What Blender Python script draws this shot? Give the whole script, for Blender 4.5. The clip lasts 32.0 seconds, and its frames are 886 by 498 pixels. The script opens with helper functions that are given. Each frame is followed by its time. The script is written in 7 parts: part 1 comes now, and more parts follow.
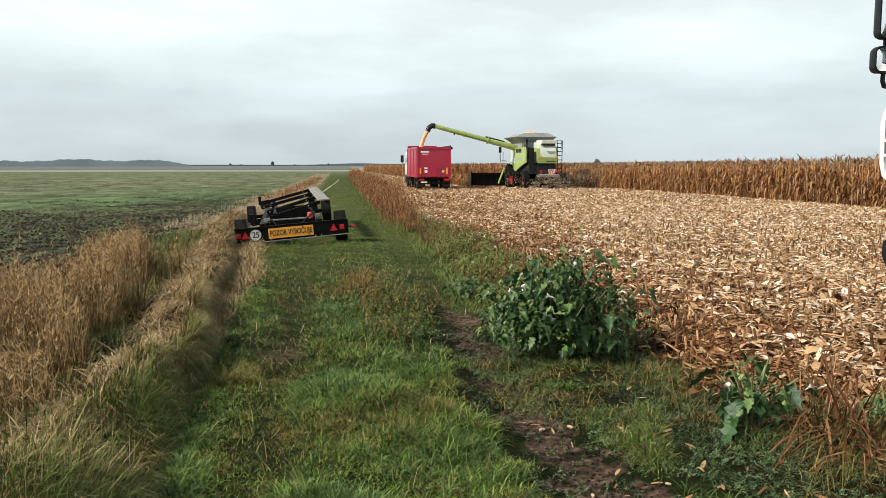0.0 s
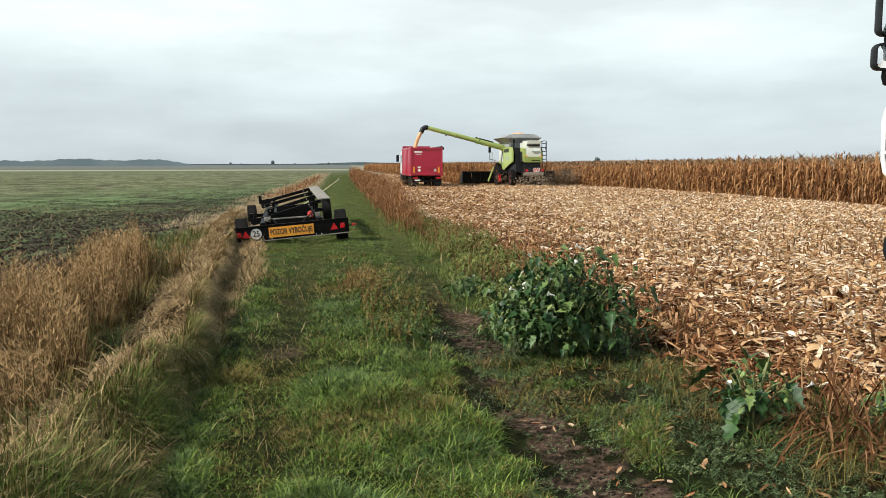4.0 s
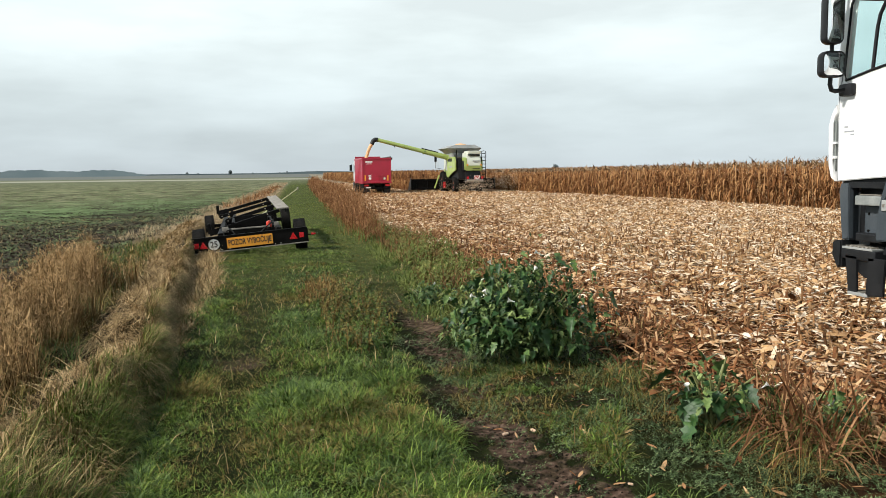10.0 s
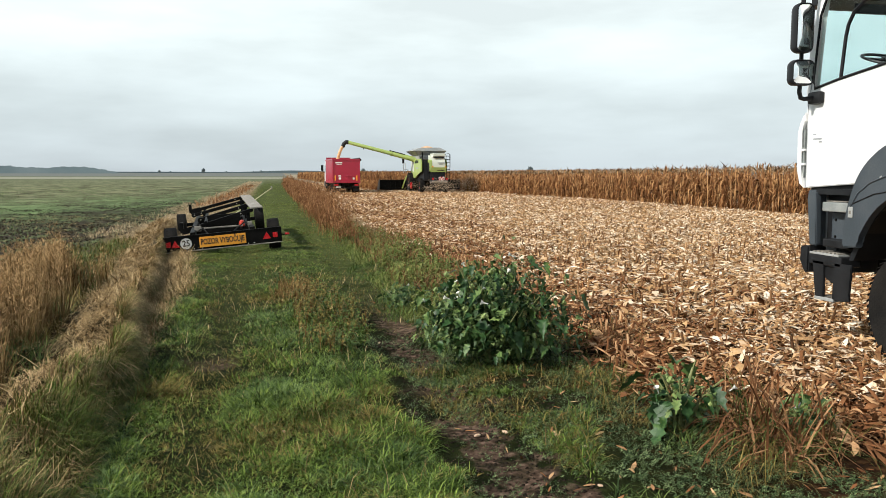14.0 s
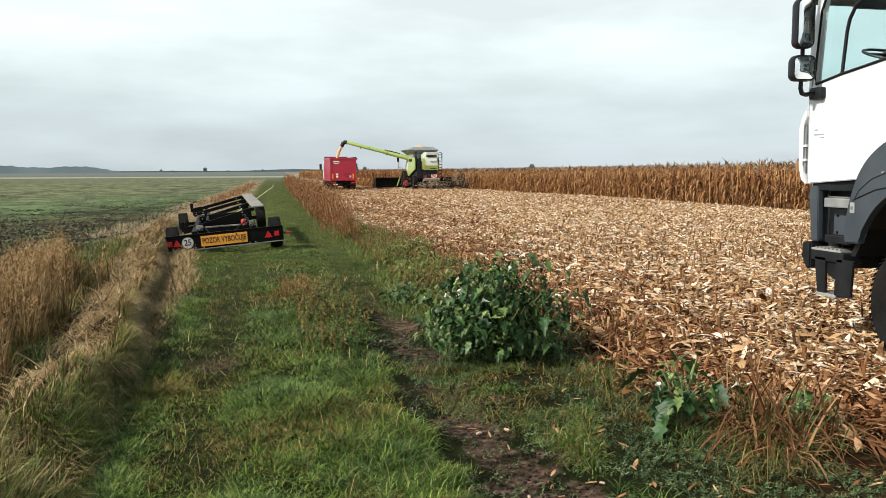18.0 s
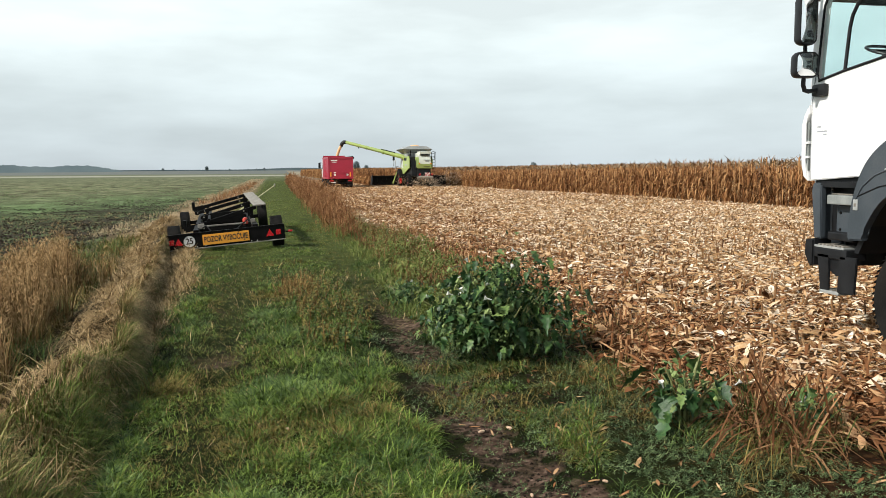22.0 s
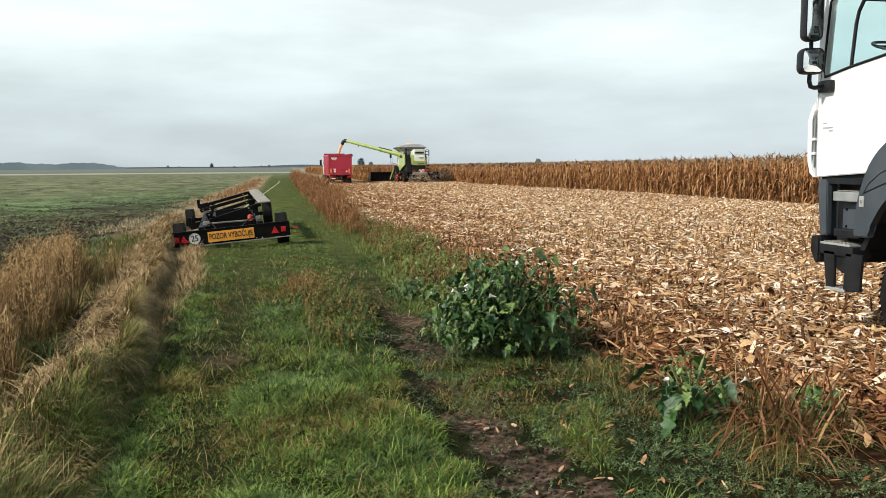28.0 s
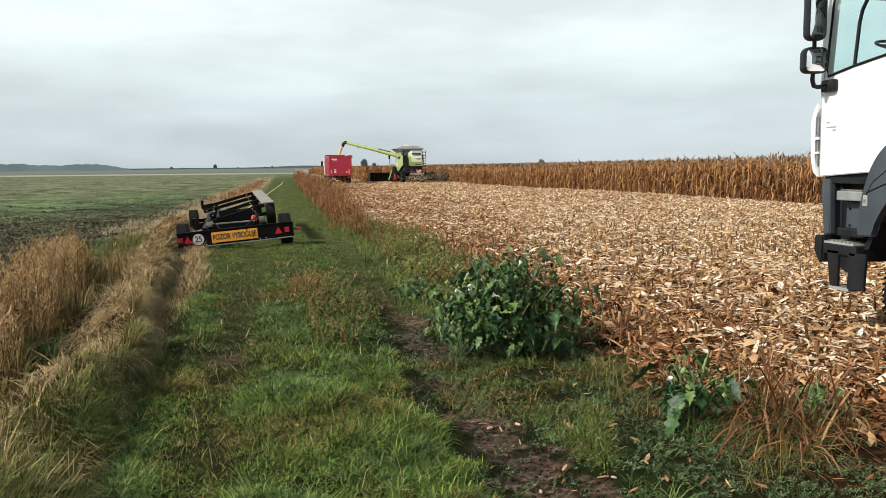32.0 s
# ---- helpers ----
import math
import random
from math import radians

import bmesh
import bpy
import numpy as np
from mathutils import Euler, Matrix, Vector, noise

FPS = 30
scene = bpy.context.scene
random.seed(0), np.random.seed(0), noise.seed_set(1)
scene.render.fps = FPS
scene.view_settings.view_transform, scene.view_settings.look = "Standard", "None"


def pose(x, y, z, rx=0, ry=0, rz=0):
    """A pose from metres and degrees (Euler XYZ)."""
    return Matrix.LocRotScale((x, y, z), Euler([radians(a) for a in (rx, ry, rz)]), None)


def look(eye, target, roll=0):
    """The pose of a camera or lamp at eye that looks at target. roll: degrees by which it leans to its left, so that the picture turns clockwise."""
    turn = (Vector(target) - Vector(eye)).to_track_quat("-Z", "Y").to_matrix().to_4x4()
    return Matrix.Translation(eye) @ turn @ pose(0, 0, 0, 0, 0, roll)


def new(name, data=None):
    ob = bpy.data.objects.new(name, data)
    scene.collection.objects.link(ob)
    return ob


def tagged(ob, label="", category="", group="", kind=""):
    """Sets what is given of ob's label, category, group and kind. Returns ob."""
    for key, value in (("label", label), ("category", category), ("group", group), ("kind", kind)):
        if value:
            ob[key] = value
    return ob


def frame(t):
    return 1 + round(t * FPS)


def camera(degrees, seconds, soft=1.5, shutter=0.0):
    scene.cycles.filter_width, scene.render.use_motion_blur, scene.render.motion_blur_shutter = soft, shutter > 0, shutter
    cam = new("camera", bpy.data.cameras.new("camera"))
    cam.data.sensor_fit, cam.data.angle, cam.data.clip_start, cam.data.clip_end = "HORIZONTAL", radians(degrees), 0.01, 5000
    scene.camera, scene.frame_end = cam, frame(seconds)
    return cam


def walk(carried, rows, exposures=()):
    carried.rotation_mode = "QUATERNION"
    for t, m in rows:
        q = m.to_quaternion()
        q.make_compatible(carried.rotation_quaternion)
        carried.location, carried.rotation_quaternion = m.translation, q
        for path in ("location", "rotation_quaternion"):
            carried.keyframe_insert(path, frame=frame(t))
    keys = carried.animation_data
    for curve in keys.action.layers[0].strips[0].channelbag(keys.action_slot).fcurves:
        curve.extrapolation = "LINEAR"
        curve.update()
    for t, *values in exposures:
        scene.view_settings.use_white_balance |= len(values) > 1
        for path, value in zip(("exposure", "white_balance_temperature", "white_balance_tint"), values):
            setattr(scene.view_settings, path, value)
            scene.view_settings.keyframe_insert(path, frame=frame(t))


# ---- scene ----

# camera: seconds, heading to the right, pitch, roll (degrees), place
cam = camera(57.30, 32.0, soft=0.6)
PATH = [
    (0.0, 7.31, -5.90, 0.00, -0.000, 0.000, 1.700), (0.5, 7.30, -5.92, 0.00, -0.001, 0.005, 1.700), (1.0, 7.28, -5.92, 0.03, 0.000, 0.004, 1.695),
    (1.5, 7.28, -5.96, -0.03, 0.000, 0.008, 1.697), (2.0, 7.26, -5.97, -0.04, -0.003, 0.007, 1.698), (2.5, 7.21, -6.01, -0.21, 0.001, -0.000, 1.701),
    (3.0, 7.21, -5.98, -0.13, -0.006, 0.001, 1.697), (3.5, 7.23, -5.97, -0.11, -0.004, 0.004, 1.694), (5.5, 7.55, -6.09, -0.30, -0.000, 0.007, 1.697),
    (6.0, 7.62, -6.09, -0.32, 0.000, 0.004, 1.696), (6.5, 7.97, -6.09, -0.32, 0.001, 0.008, 1.693), (7.0, 8.48, -6.07, -0.28, -0.004, 0.006, 1.695),
    (7.5, 8.82, -6.03, -0.35, -0.002, 0.001, 1.701), (8.0, 8.92, -5.77, -0.37, -0.001, -0.002, 1.700), (8.5, 9.11, -5.45, -0.50, -0.000, -0.005, 1.704),
    (9.0, 9.56, -5.43, -0.59, 0.001, 0.002, 1.698), (9.5, 9.94, -5.42, -0.58, 0.003, 0.007, 1.695), (10.0, 10.08, -5.45, -0.63, 0.002, 0.000, 1.696),
    (10.5, 10.27, -5.46, -0.69, 0.002, -0.009, 1.701), (11.0, 10.80, -5.16, -0.63, -0.007, -0.025, 1.701), (11.5, 11.63, -5.09, -0.58, -0.014, -0.025, 1.701),
    (12.0, 11.96, -5.15, -0.40, -0.007, -0.015, 1.698), (12.5, 11.99, -5.31, -0.10, -0.006, -0.018, 1.701), (13.0, 11.95, -5.35, 0.10, 0.001, -0.010, 1.699),
    (13.5, 11.93, -5.38, 0.10, 0.003, -0.013, 1.702), (14.0, 11.90, -5.38, 0.09, 0.003, -0.015, 1.703), (14.5, 11.92, -5.41, 0.06, -0.003, -0.016, 1.706),
    (16.5, 11.85, -5.49, -0.11, 0.001, -0.013, 1.706), (17.0, 11.85, -5.50, -0.11, 0.001, -0.014, 1.705), (17.5, 11.81, -5.53, -0.16, 0.008, -0.011, 1.706),
    (18.0, 11.76, -5.53, -0.21, 0.012, -0.010, 1.702), (18.5, 11.78, -5.51, -0.20, 0.007, -0.011, 1.699), (19.0, 11.76, -5.54, -0.26, 0.005, -0.003, 1.698),
    (19.5, 11.73, -5.55, -0.29, 0.003, -0.002, 1.697), (20.0, 11.71, -5.60, -0.30, 0.005, -0.002, 1.701), (20.5, 11.68, -5.63, -0.36, 0.013, 0.002, 1.702),
    (21.0, 11.67, -5.64, -0.41, 0.018, 0.006, 1.701), (21.5, 11.66, -5.65, -0.43, 0.019, 0.007, 1.701), (22.0, 11.64, -5.65, -0.34, 0.013, 0.004, 1.698),
    (22.5, 11.64, -5.67, -0.32, 0.009, 0.007, 1.698), (23.0, 11.61, -5.66, -0.32, -0.002, 0.002, 1.696), (23.5, 11.54, -5.67, -0.35, 0.006, 0.010, 1.696),
    (24.0, 11.55, -5.67, -0.36, 0.005, 0.007, 1.694), (24.5, 11.49, -5.73, -0.29, 0.009, 0.003, 1.698), (25.0, 11.43, -5.74, -0.25, 0.005, -0.005, 1.697),
    (25.5, 11.37, -5.78, -0.32, 0.007, 0.001, 1.700), (27.5, 11.30, -5.82, -0.46, 0.011, 0.007, 1.697), (28.0, 11.30, -5.88, -0.43, 0.012, 0.005, 1.703),
    (28.5, 11.27, -5.88, -0.44, 0.021, 0.008, 1.701), (29.0, 11.27, -5.89, -0.48, 0.021, 0.001, 1.698), (29.5, 11.27, -5.90, -0.53, 0.021, 0.001, 1.697),
    (30.0, 11.26, -5.93, -0.55, 0.008, -0.006, 1.700), (30.5, 11.19, -5.93, -0.63, 0.006, -0.002, 1.699), (31.0, 11.16, -5.91, -0.62, 0.004, 0.003, 1.696),
    (31.5, 11.15, -5.94, -0.53, 0.005, -0.000, 1.695), (32.0, 11.07, -5.83, -0.53, 0.009, -0.005, 1.696),
]
walk(cam, [(t, Matrix.Translation((x, y, z)) @ pose(0, 0, 0, 90 + p, 0, -h) @ pose(0, 0, 0, 0, 0, r))
           for t, h, p, r, x, y, z in PATH],
     exposures=[(0.0, 0.14), (6.0, 0.13), (8.0, 0.11), (10.0, 0.12), (13.0, 0.18), (14.5, 0.15), (22.0, 0.14), (23.5, 0.09), (25.0, 0.09), (28.0, 0.14), (30.0, 0.13), (31.0, 0.09), (32.0, 0.09)])

# world: bright overcast, the sun low and soft behind thin cloud from the side of the track
world = bpy.data.worlds.new("overcast_sky")
scene.world = world
world.use_nodes = True
wn, wl = world.node_tree.nodes, world.node_tree.links
SUN_EL, SUN_AZ = 38.0, -105.0
sky = wn.new("ShaderNodeTexSky")
sky.sky_type, sky.sun_disc = "NISHITA", False
sky.sun_elevation, sky.sun_rotation = radians(SUN_EL), radians(SUN_AZ)
sky_gain = wn.new("ShaderNodeVectorMath")
sky_gain.operation = "SCALE"
sky_gain.inputs["Scale"].default_value = 0.1
wl.new(sky.outputs[0], sky_gain.inputs[0])
wco = wn.new("ShaderNodeTexCoord")
wsep = wn.new("ShaderNodeSeparateXYZ")
wl.new(wco.outputs["Generated"], wsep.inputs[0])
wramp = wn.new("ShaderNodeValToRGB")
wl.new(wsep.outputs["Z"], wramp.inputs[0])
wr = wramp.color_ramp
wr.elements[0].position, wr.elements[0].color = 0.0, (0.55, 0.625, 0.665, 1)
# the unseen sky overhead is dimmed to weaken fill light and deepen shade
wr.elements[1].position, wr.elements[1].color = 1.0, (0.25, 0.29, 0.33, 1)
for pos, col in ((0.035, (0.58, 0.66, 0.695, 1)), (0.09, (0.70, 0.79, 0.81, 1)), (0.16, (0.84, 0.935, 0.935, 1)), (0.28, (0.89, 0.975, 0.975, 1)), (0.5, (0.43, 0.49, 0.53, 1))):
    e = wr.elements.new(pos)
    e.color = col
wmap = wn.new("ShaderNodeMapping")
wmap.inputs["Scale"].default_value = (2.2, 2.2, 9.0)
wl.new(wco.outputs["Generated"], wmap.inputs[0])
wnoise = wn.new("ShaderNodeTexNoise")
wnoise.inputs["Scale"].default_value, wnoise.inputs["Detail"].default_value = 1.6, 5.0
wnoise.inputs["Roughness"].default_value = 0.5
wl.new(wmap.outputs[0], wnoise.inputs["Vector"])
wcl = wn.new("ShaderNodeMapRange")
wcl.inputs["From Min"].default_value, wcl.inputs["From Max"].default_value = 0.36, 0.66
wcl.inputs["To Min"].default_value, wcl.inputs["To Max"].default_value = 0.84, 1.08
wl.new(wnoise.outputs[0], wcl.inputs[0])
wcloud = wn.new("ShaderNodeVectorMath")
wcloud.operation = "SCALE"
wl.new(wramp.outputs[0], wcloud.inputs[0])
wl.new(wcl.outputs[0], wcloud.inputs["Scale"])
wmix = wn.new("ShaderNodeMix")
wmix.data_type = "RGBA"
wmix.inputs["Factor"].default_value = 0.93
wl.new(sky_gain.outputs[0], wmix.inputs["A"])
wl.new(wcloud.outputs[0], wmix.inputs["B"])
wl.new(wmix.outputs["Result"], wn["Background"].inputs[0])
wn["Background"].inputs[1].default_value = 1.04

sun = new("sun", bpy.data.lights.new("sun", "SUN"))
sun.data.energy, sun.data.angle, sun.data.color = 5.0, radians(4.5), (1.0, 0.95, 0.87)
sun_way = Vector((math.sin(radians(SUN_AZ)) * math.cos(radians(SUN_EL)), math.cos(radians(SUN_AZ)) * math.cos(radians(SUN_EL)), math.sin(radians(SUN_EL))))
sun.matrix_world = look(sun_way * 50, (0, 0, 0))
scene.view_settings.exposure = 0.16


# ---- materials ----
def material(name, c1, c2=None, scale=8.0, rough=0.7, metal=0.0, bump=0.0, fine=60.0, island=0.0, c3=None, coat=0.0, transl=0.0, obrand=0.0, spec=0.5, mid=0.5):
    """Two colours mixed by two scales of noise, an optional third by large stains; island: how far the pieces of one mesh differ."""
    m = bpy.data.materials.new(name)
    m.use_nodes = True
    n, l = m.node_tree.nodes, m.node_tree.links
    b = n["Principled BSDF"]
    b.inputs["Roughness"].default_value, b.inputs["Metallic"].default_value = rough, metal
    b.inputs["Specular IOR Level"].default_value = spec
    if coat:
        b.inputs["Coat Weight"].default_value, b.inputs["Coat Roughness"].default_value = coat, 0.08
    c2 = c2 or tuple(v * 0.8 for v in c1)
    geo = n.new("ShaderNodeNewGeometry")
    co = n.new("ShaderNodeTexCoord")
    t1, t2 = n.new("ShaderNodeTexNoise"), n.new("ShaderNodeTexNoise")
    for tx, s, d in ((t1, scale, 4.0), (t2, fine, 3.0)):
        tx.inputs["Scale"].default_value, tx.inputs["Detail"].default_value = s, d
        l.new(co.outputs["Object"], tx.inputs["Vector"])
    add = n.new("ShaderNodeMath")
    add.operation = "MULTIPLY_ADD"
    l.new(t2.outputs[0], add.inputs[0])
    add.inputs[1].default_value = 0.45
    l.new(t1.outputs[0], add.inputs[2])
    fac = n.new("ShaderNodeMapRange")
    fac.inputs["From Min"].default_value, fac.inputs["From Max"].default_value = 0.5, 0.95
    l.new(add.outputs[0], fac.inputs[0])
    src = fac.outputs[0]
    if island or obrand:
        rnd = geo.outputs["Random Per Island"]
        if obrand:
            rnd = n.new("ShaderNodeObjectInfo").outputs["Random"]
        mx = n.new("ShaderNodeMix")
        mx.inputs["Factor"].default_value = island or obrand
        l.new(src, mx.inputs["A"])
        l.new(rnd, mx.inputs["B"])
        src = mx.outputs["Result"]
    ramp = n.new("ShaderNodeValToRGB")
    ramp.color_ramp.elements[0].color, ramp.color_ramp.elements[1].color = (*c1, 1), (*c2, 1)
    if c3:
        e = ramp.color_ramp.elements.new(mid)
        e.color = (*c3, 1)
    l.new(src, ramp.inputs[0])
    l.new(ramp.outputs[0], b.inputs["Base Color"])
    if rough > 0.12:
        rr = n.new("ShaderNodeMapRange")
        rr.inputs["To Min"].default_value, rr.inputs["To Max"].default_value = max(0.05, rough - 0.1), min(1.0, rough + 0.12)
        l.new(t1.outputs[0], rr.inputs[0])
        l.new(rr.outputs[0], b.inputs["Roughness"])
    if bump:
        bp = n.new("ShaderNodeBump")
        bp.inputs["Strength"].default_value, bp.inputs["Distance"].default_value = bump, 0.02
        l.new(add.outputs[0], bp.inputs["Height"])
        l.new(bp.outputs[0], b.inputs["Normal"])
    if transl:
        tr = n.new("ShaderNodeBsdfTranslucent")
        l.new(ramp.outputs[0], tr.inputs[0])
        ms = n.new("ShaderNodeMixShader")
        ms.inputs[0].default_value = transl
        l.new(b.outputs[0], ms.inputs[1])
        l.new(tr.outputs[0], ms.inputs[2])
        l.new(ms.outputs[0], n["Material Output"].inputs[0])
    return m


# near-black ramp ends put the shade between blades into most grass colours
GRASS = material("green_grass", (0.007, 0.014, 0.002), (0.30, 0.39, 0.085), 2.2, 0.6, island=0.68, c3=(0.060, 0.108, 0.015), transl=0.03, spec=0.12)
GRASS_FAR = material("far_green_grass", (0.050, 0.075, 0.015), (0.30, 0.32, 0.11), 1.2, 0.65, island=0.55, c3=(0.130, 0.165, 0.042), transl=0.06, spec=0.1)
GRASS_YELLOW = material("yellowed_grass", (0.022, 0.021, 0.005), (0.36, 0.275, 0.10), 2.0, 0.7, island=0.65, c3=(0.115, 0.092, 0.024), transl=0.03, spec=0.1)
GRASS_BLUE = material("cool_green_grass", (0.005, 0.012, 0.004), (0.28, 0.37, 0.14), 2.2, 0.6, island=0.62, c3=(0.062, 0.112, 0.030), transl=0.03, spec=0.15)
GRASS_OLIVE = material("olive_half_dry_grass", (0.012, 0.012, 0.004), (0.42, 0.37, 0.16), 2.0, 0.7, island=0.65, c3=(0.125, 0.122, 0.036), transl=0.03, spec=0.1)
STRAW = material("dry_standing_grass", (0.018, 0.011, 0.005), (0.62, 0.44, 0.22), 1.5, 0.75, island=0.7, c3=(0.205, 0.130, 0.055), transl=0.03, spec=0.05)
STRAW_FLAT = material("flattened_dry_grass", (0.032, 0.020, 0.008), (0.72, 0.55, 0.315), 1.5, 0.75, island=0.72, c3=(0.295, 0.202, 0.096), transl=0.03, spec=0.05)
SEED = material("feathery_seed_head", (0.17, 0.098, 0.042), (0.56, 0.38, 0.19), 1.5, 0.8, island=0.6, transl=0.12, spec=0.05)
DOCK = material("rust_brown_weed", (0.060, 0.027, 0.012), (0.50, 0.30, 0.155), 1.2, 0.8, island=0.65, c3=(0.265, 0.125, 0.055), transl=0.06, spec=0.05)
TAN = material("tan_far_grass", (0.17, 0.125, 0.070), (0.62, 0.49, 0.32), 0.4, 0.8, island=0.6, transl=0.05, spec=0.05)
# dead stems; so dark because they also stand in for shade
DEAD_AND_SHADE = material("dead_stems_and_shade", (0.010, 0.006, 0.004), (0.10, 0.062, 0.036), 3, 0.85, island=0.6, spec=0.05)
RUST = material("reddish_dry_leaf", (0.050, 0.022, 0.010), (0.42, 0.245, 0.125), 2.0, 0.75, island=0.68, c3=(0.175, 0.080, 0.036), transl=0.06, spec=0.08)
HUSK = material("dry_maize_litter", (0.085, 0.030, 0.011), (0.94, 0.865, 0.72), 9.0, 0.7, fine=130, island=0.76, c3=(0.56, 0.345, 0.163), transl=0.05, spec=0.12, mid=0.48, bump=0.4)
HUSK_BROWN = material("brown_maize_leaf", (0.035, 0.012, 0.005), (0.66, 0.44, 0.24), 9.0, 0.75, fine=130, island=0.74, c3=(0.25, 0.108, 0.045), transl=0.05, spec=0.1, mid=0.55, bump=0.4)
STALK = material("maize_stubble", (0.032, 0.013, 0.006), (0.30, 0.16, 0.07), 3.0, 0.75, island=0.7, spec=0.1)
MAIZE = material("ripe_dry_maize", (0.036, 0.013, 0.005), (0.54, 0.32, 0.145), 0.8, 0.75, island=0.78, c3=(0.215, 0.094, 0.035), transl=0.04, spec=0.1)
MAIZE_TOP = material("dull_maize_tops", (0.075, 0.050, 0.030), (0.32, 0.225, 0.14), 0.3, 0.8, island=0.6, spec=0.05)
SPROUT = material("young_green_crop", (0.040, 0.080, 0.030), (0.24, 0.32, 0.14), 0.3, 0.6, island=0.5, transl=0.06, spec=0.1)
RIM = material("dusty_red_rim", (0.14, 0.022, 0.02), (0.20, 0.10, 0.07), 5, 0.7, spec=0.2)
CLOD = material("dark_soil_clods", (0.008, 0.0065, 0.005), (0.042, 0.033, 0.025), 6, 0.95, island=0.6, bump=0.3, spec=0.02)
LEAF = material("dark_green_leaf", (0.008, 0.026, 0.010), (0.22, 0.30, 0.09), 6, 0.42, obrand=0.7, c3=(0.037, 0.092, 0.026), transl=0.06, spec=0.3, bump=0.15)
LEAF_SMALL = material("green_leaf", (0.007, 0.020, 0.006), (0.22, 0.28, 0.10), 6, 0.5, island=0.72, c3=(0.040, 0.084, 0.026), transl=0.04, spec=0.2)
STEM = material("pale_green_stem", (0.14, 0.17, 0.06), (0.25, 0.25, 0.10), 10, 0.6)
PETAL = material("white_petal", (0.78, 0.78, 0.72), (0.85, 0.85, 0.82), 10, 0.6, transl=0.3)
POD = material("green_seed_pod", (0.16, 0.24, 0.07), (0.28, 0.34, 0.12), 20, 0.6)
WEED_GREEN = material("green_weed", (0.010, 0.024, 0.005), (0.20, 0.265, 0.07), 3, 0.6, island=0.65, c3=(0.054, 0.097, 0.021), transl=0.05, spec=0.15)
# woods and trees on the horizon carry distance haze in their base colours
WOOD_HAZED = material("hazed_distant_wood", (0.125, 0.165, 0.178), (0.17, 0.21, 0.22), 0.02, 0.95, spec=0.0)
TREE_HAZED = material("hazed_distant_tree", (0.16, 0.20, 0.21), (0.22, 0.26, 0.27), 0.05, 0.95, island=0.4, spec=0.0)
PALE_HUSK = material("pale_crumpled_husk", (0.62, 0.53, 0.40), (0.92, 0.87, 0.78), 25, 0.7, fine=140, bump=0.5, spec=0.1)
CHAFF = material("pale_flying_chaff", (0.50, 0.36, 0.22), (0.86, 0.78, 0.66), 3, 0.8, island=0.7, transl=0.2, spec=0.05)
DUST = material("pale_dust", (0.86, 0.68, 0.50), (0.95, 0.80, 0.64), 1, 0.95, island=0.5, transl=0.75, spec=0.0)
COB = material("maize_cob", (0.50, 0.30, 0.20), (0.72, 0.58, 0.42), 60, 0.8, bump=0.6, spec=0.1)
GRAIN = material("maize_grain", (0.62, 0.35, 0.17), (0.76, 0.50, 0.30), 12, 0.7, bump=0.5, spec=0.1)

BLACK = material("black_paint", (0.003, 0.003, 0.003), (0.009, 0.0085, 0.008), 6, 0.55, bump=0.03, spec=0.08)
BLACK_PL = material("black_plastic", (0.006, 0.0065, 0.0075), (0.016, 0.017, 0.019), 5, 0.45, bump=0.03, spec=0.25)
GREY_PL = material("grey_plastic", (0.036, 0.046, 0.055), (0.062, 0.072, 0.082), 3, 0.5, bump=0.03, c3=(0.046, 0.057, 0.068))
TYRE = material("tyre_rubber", (0.006, 0.006, 0.006), (0.020, 0.0185, 0.0165), 4, 0.75, bump=0.3, spec=0.1)
STEEL = material("galvanised_steel", (0.42, 0.43, 0.42), (0.58, 0.58, 0.56), 8, 0.45, metal=0.7)
WORN = material("worn_grey_steel", (0.13, 0.118, 0.10), (0.36, 0.33, 0.285), 9, 0.65, metal=0.1, bump=0.1)
WHITE = material("white_paint", (0.80, 0.81, 0.81), (0.75, 0.75, 0.74), 1.5, 0.3, coat=0.5)
RED = material("red_paint", (0.40, 0.006, 0.038), (0.32, 0.008, 0.032), 1.2, 0.4, coat=0.3)
BEACON = material("red_beacon", (0.55, 0.045, 0.02), (0.45, 0.03, 0.015), 20, 0.25)
RED_LAMP = material("red_reflector", (0.55, 0.015, 0.02), (0.45, 0.01, 0.015), 30, 0.25)
ORANGE = material("orange_sign", (0.85, 0.36, 0.03), (0.80, 0.33, 0.03), 4, 0.5)
YELLOW_LAMP = material("orange_reflector", (0.85, 0.35, 0.03), (0.75, 0.28, 0.02), 20, 0.3)
LIME = material("lime_green_paint", (0.35, 0.45, 0.13), (0.30, 0.39, 0.11), 1.5, 0.4, coat=0.3)
OFFWHITE = material("off_white_paint", (0.62, 0.66, 0.58), (0.55, 0.58, 0.50), 1.5, 0.4, coat=0.3)
TANK = material("grey_sheet_metal", (0.27, 0.285, 0.28), (0.38, 0.39, 0.38), 2, 0.5, metal=0.2)
STEP_STEEL = material("dull_step_steel", (0.20, 0.22, 0.215), (0.31, 0.325, 0.315), 6, 0.55, metal=0.2, bump=0.05)
SIGN_WHITE = material("white_sign", (0.8, 0.8, 0.78), (0.74, 0.74, 0.72), 5, 0.5)
ROPE = material("pale_wood_pole", (0.45, 0.42, 0.22), (0.55, 0.52, 0.30), 8, 0.7)
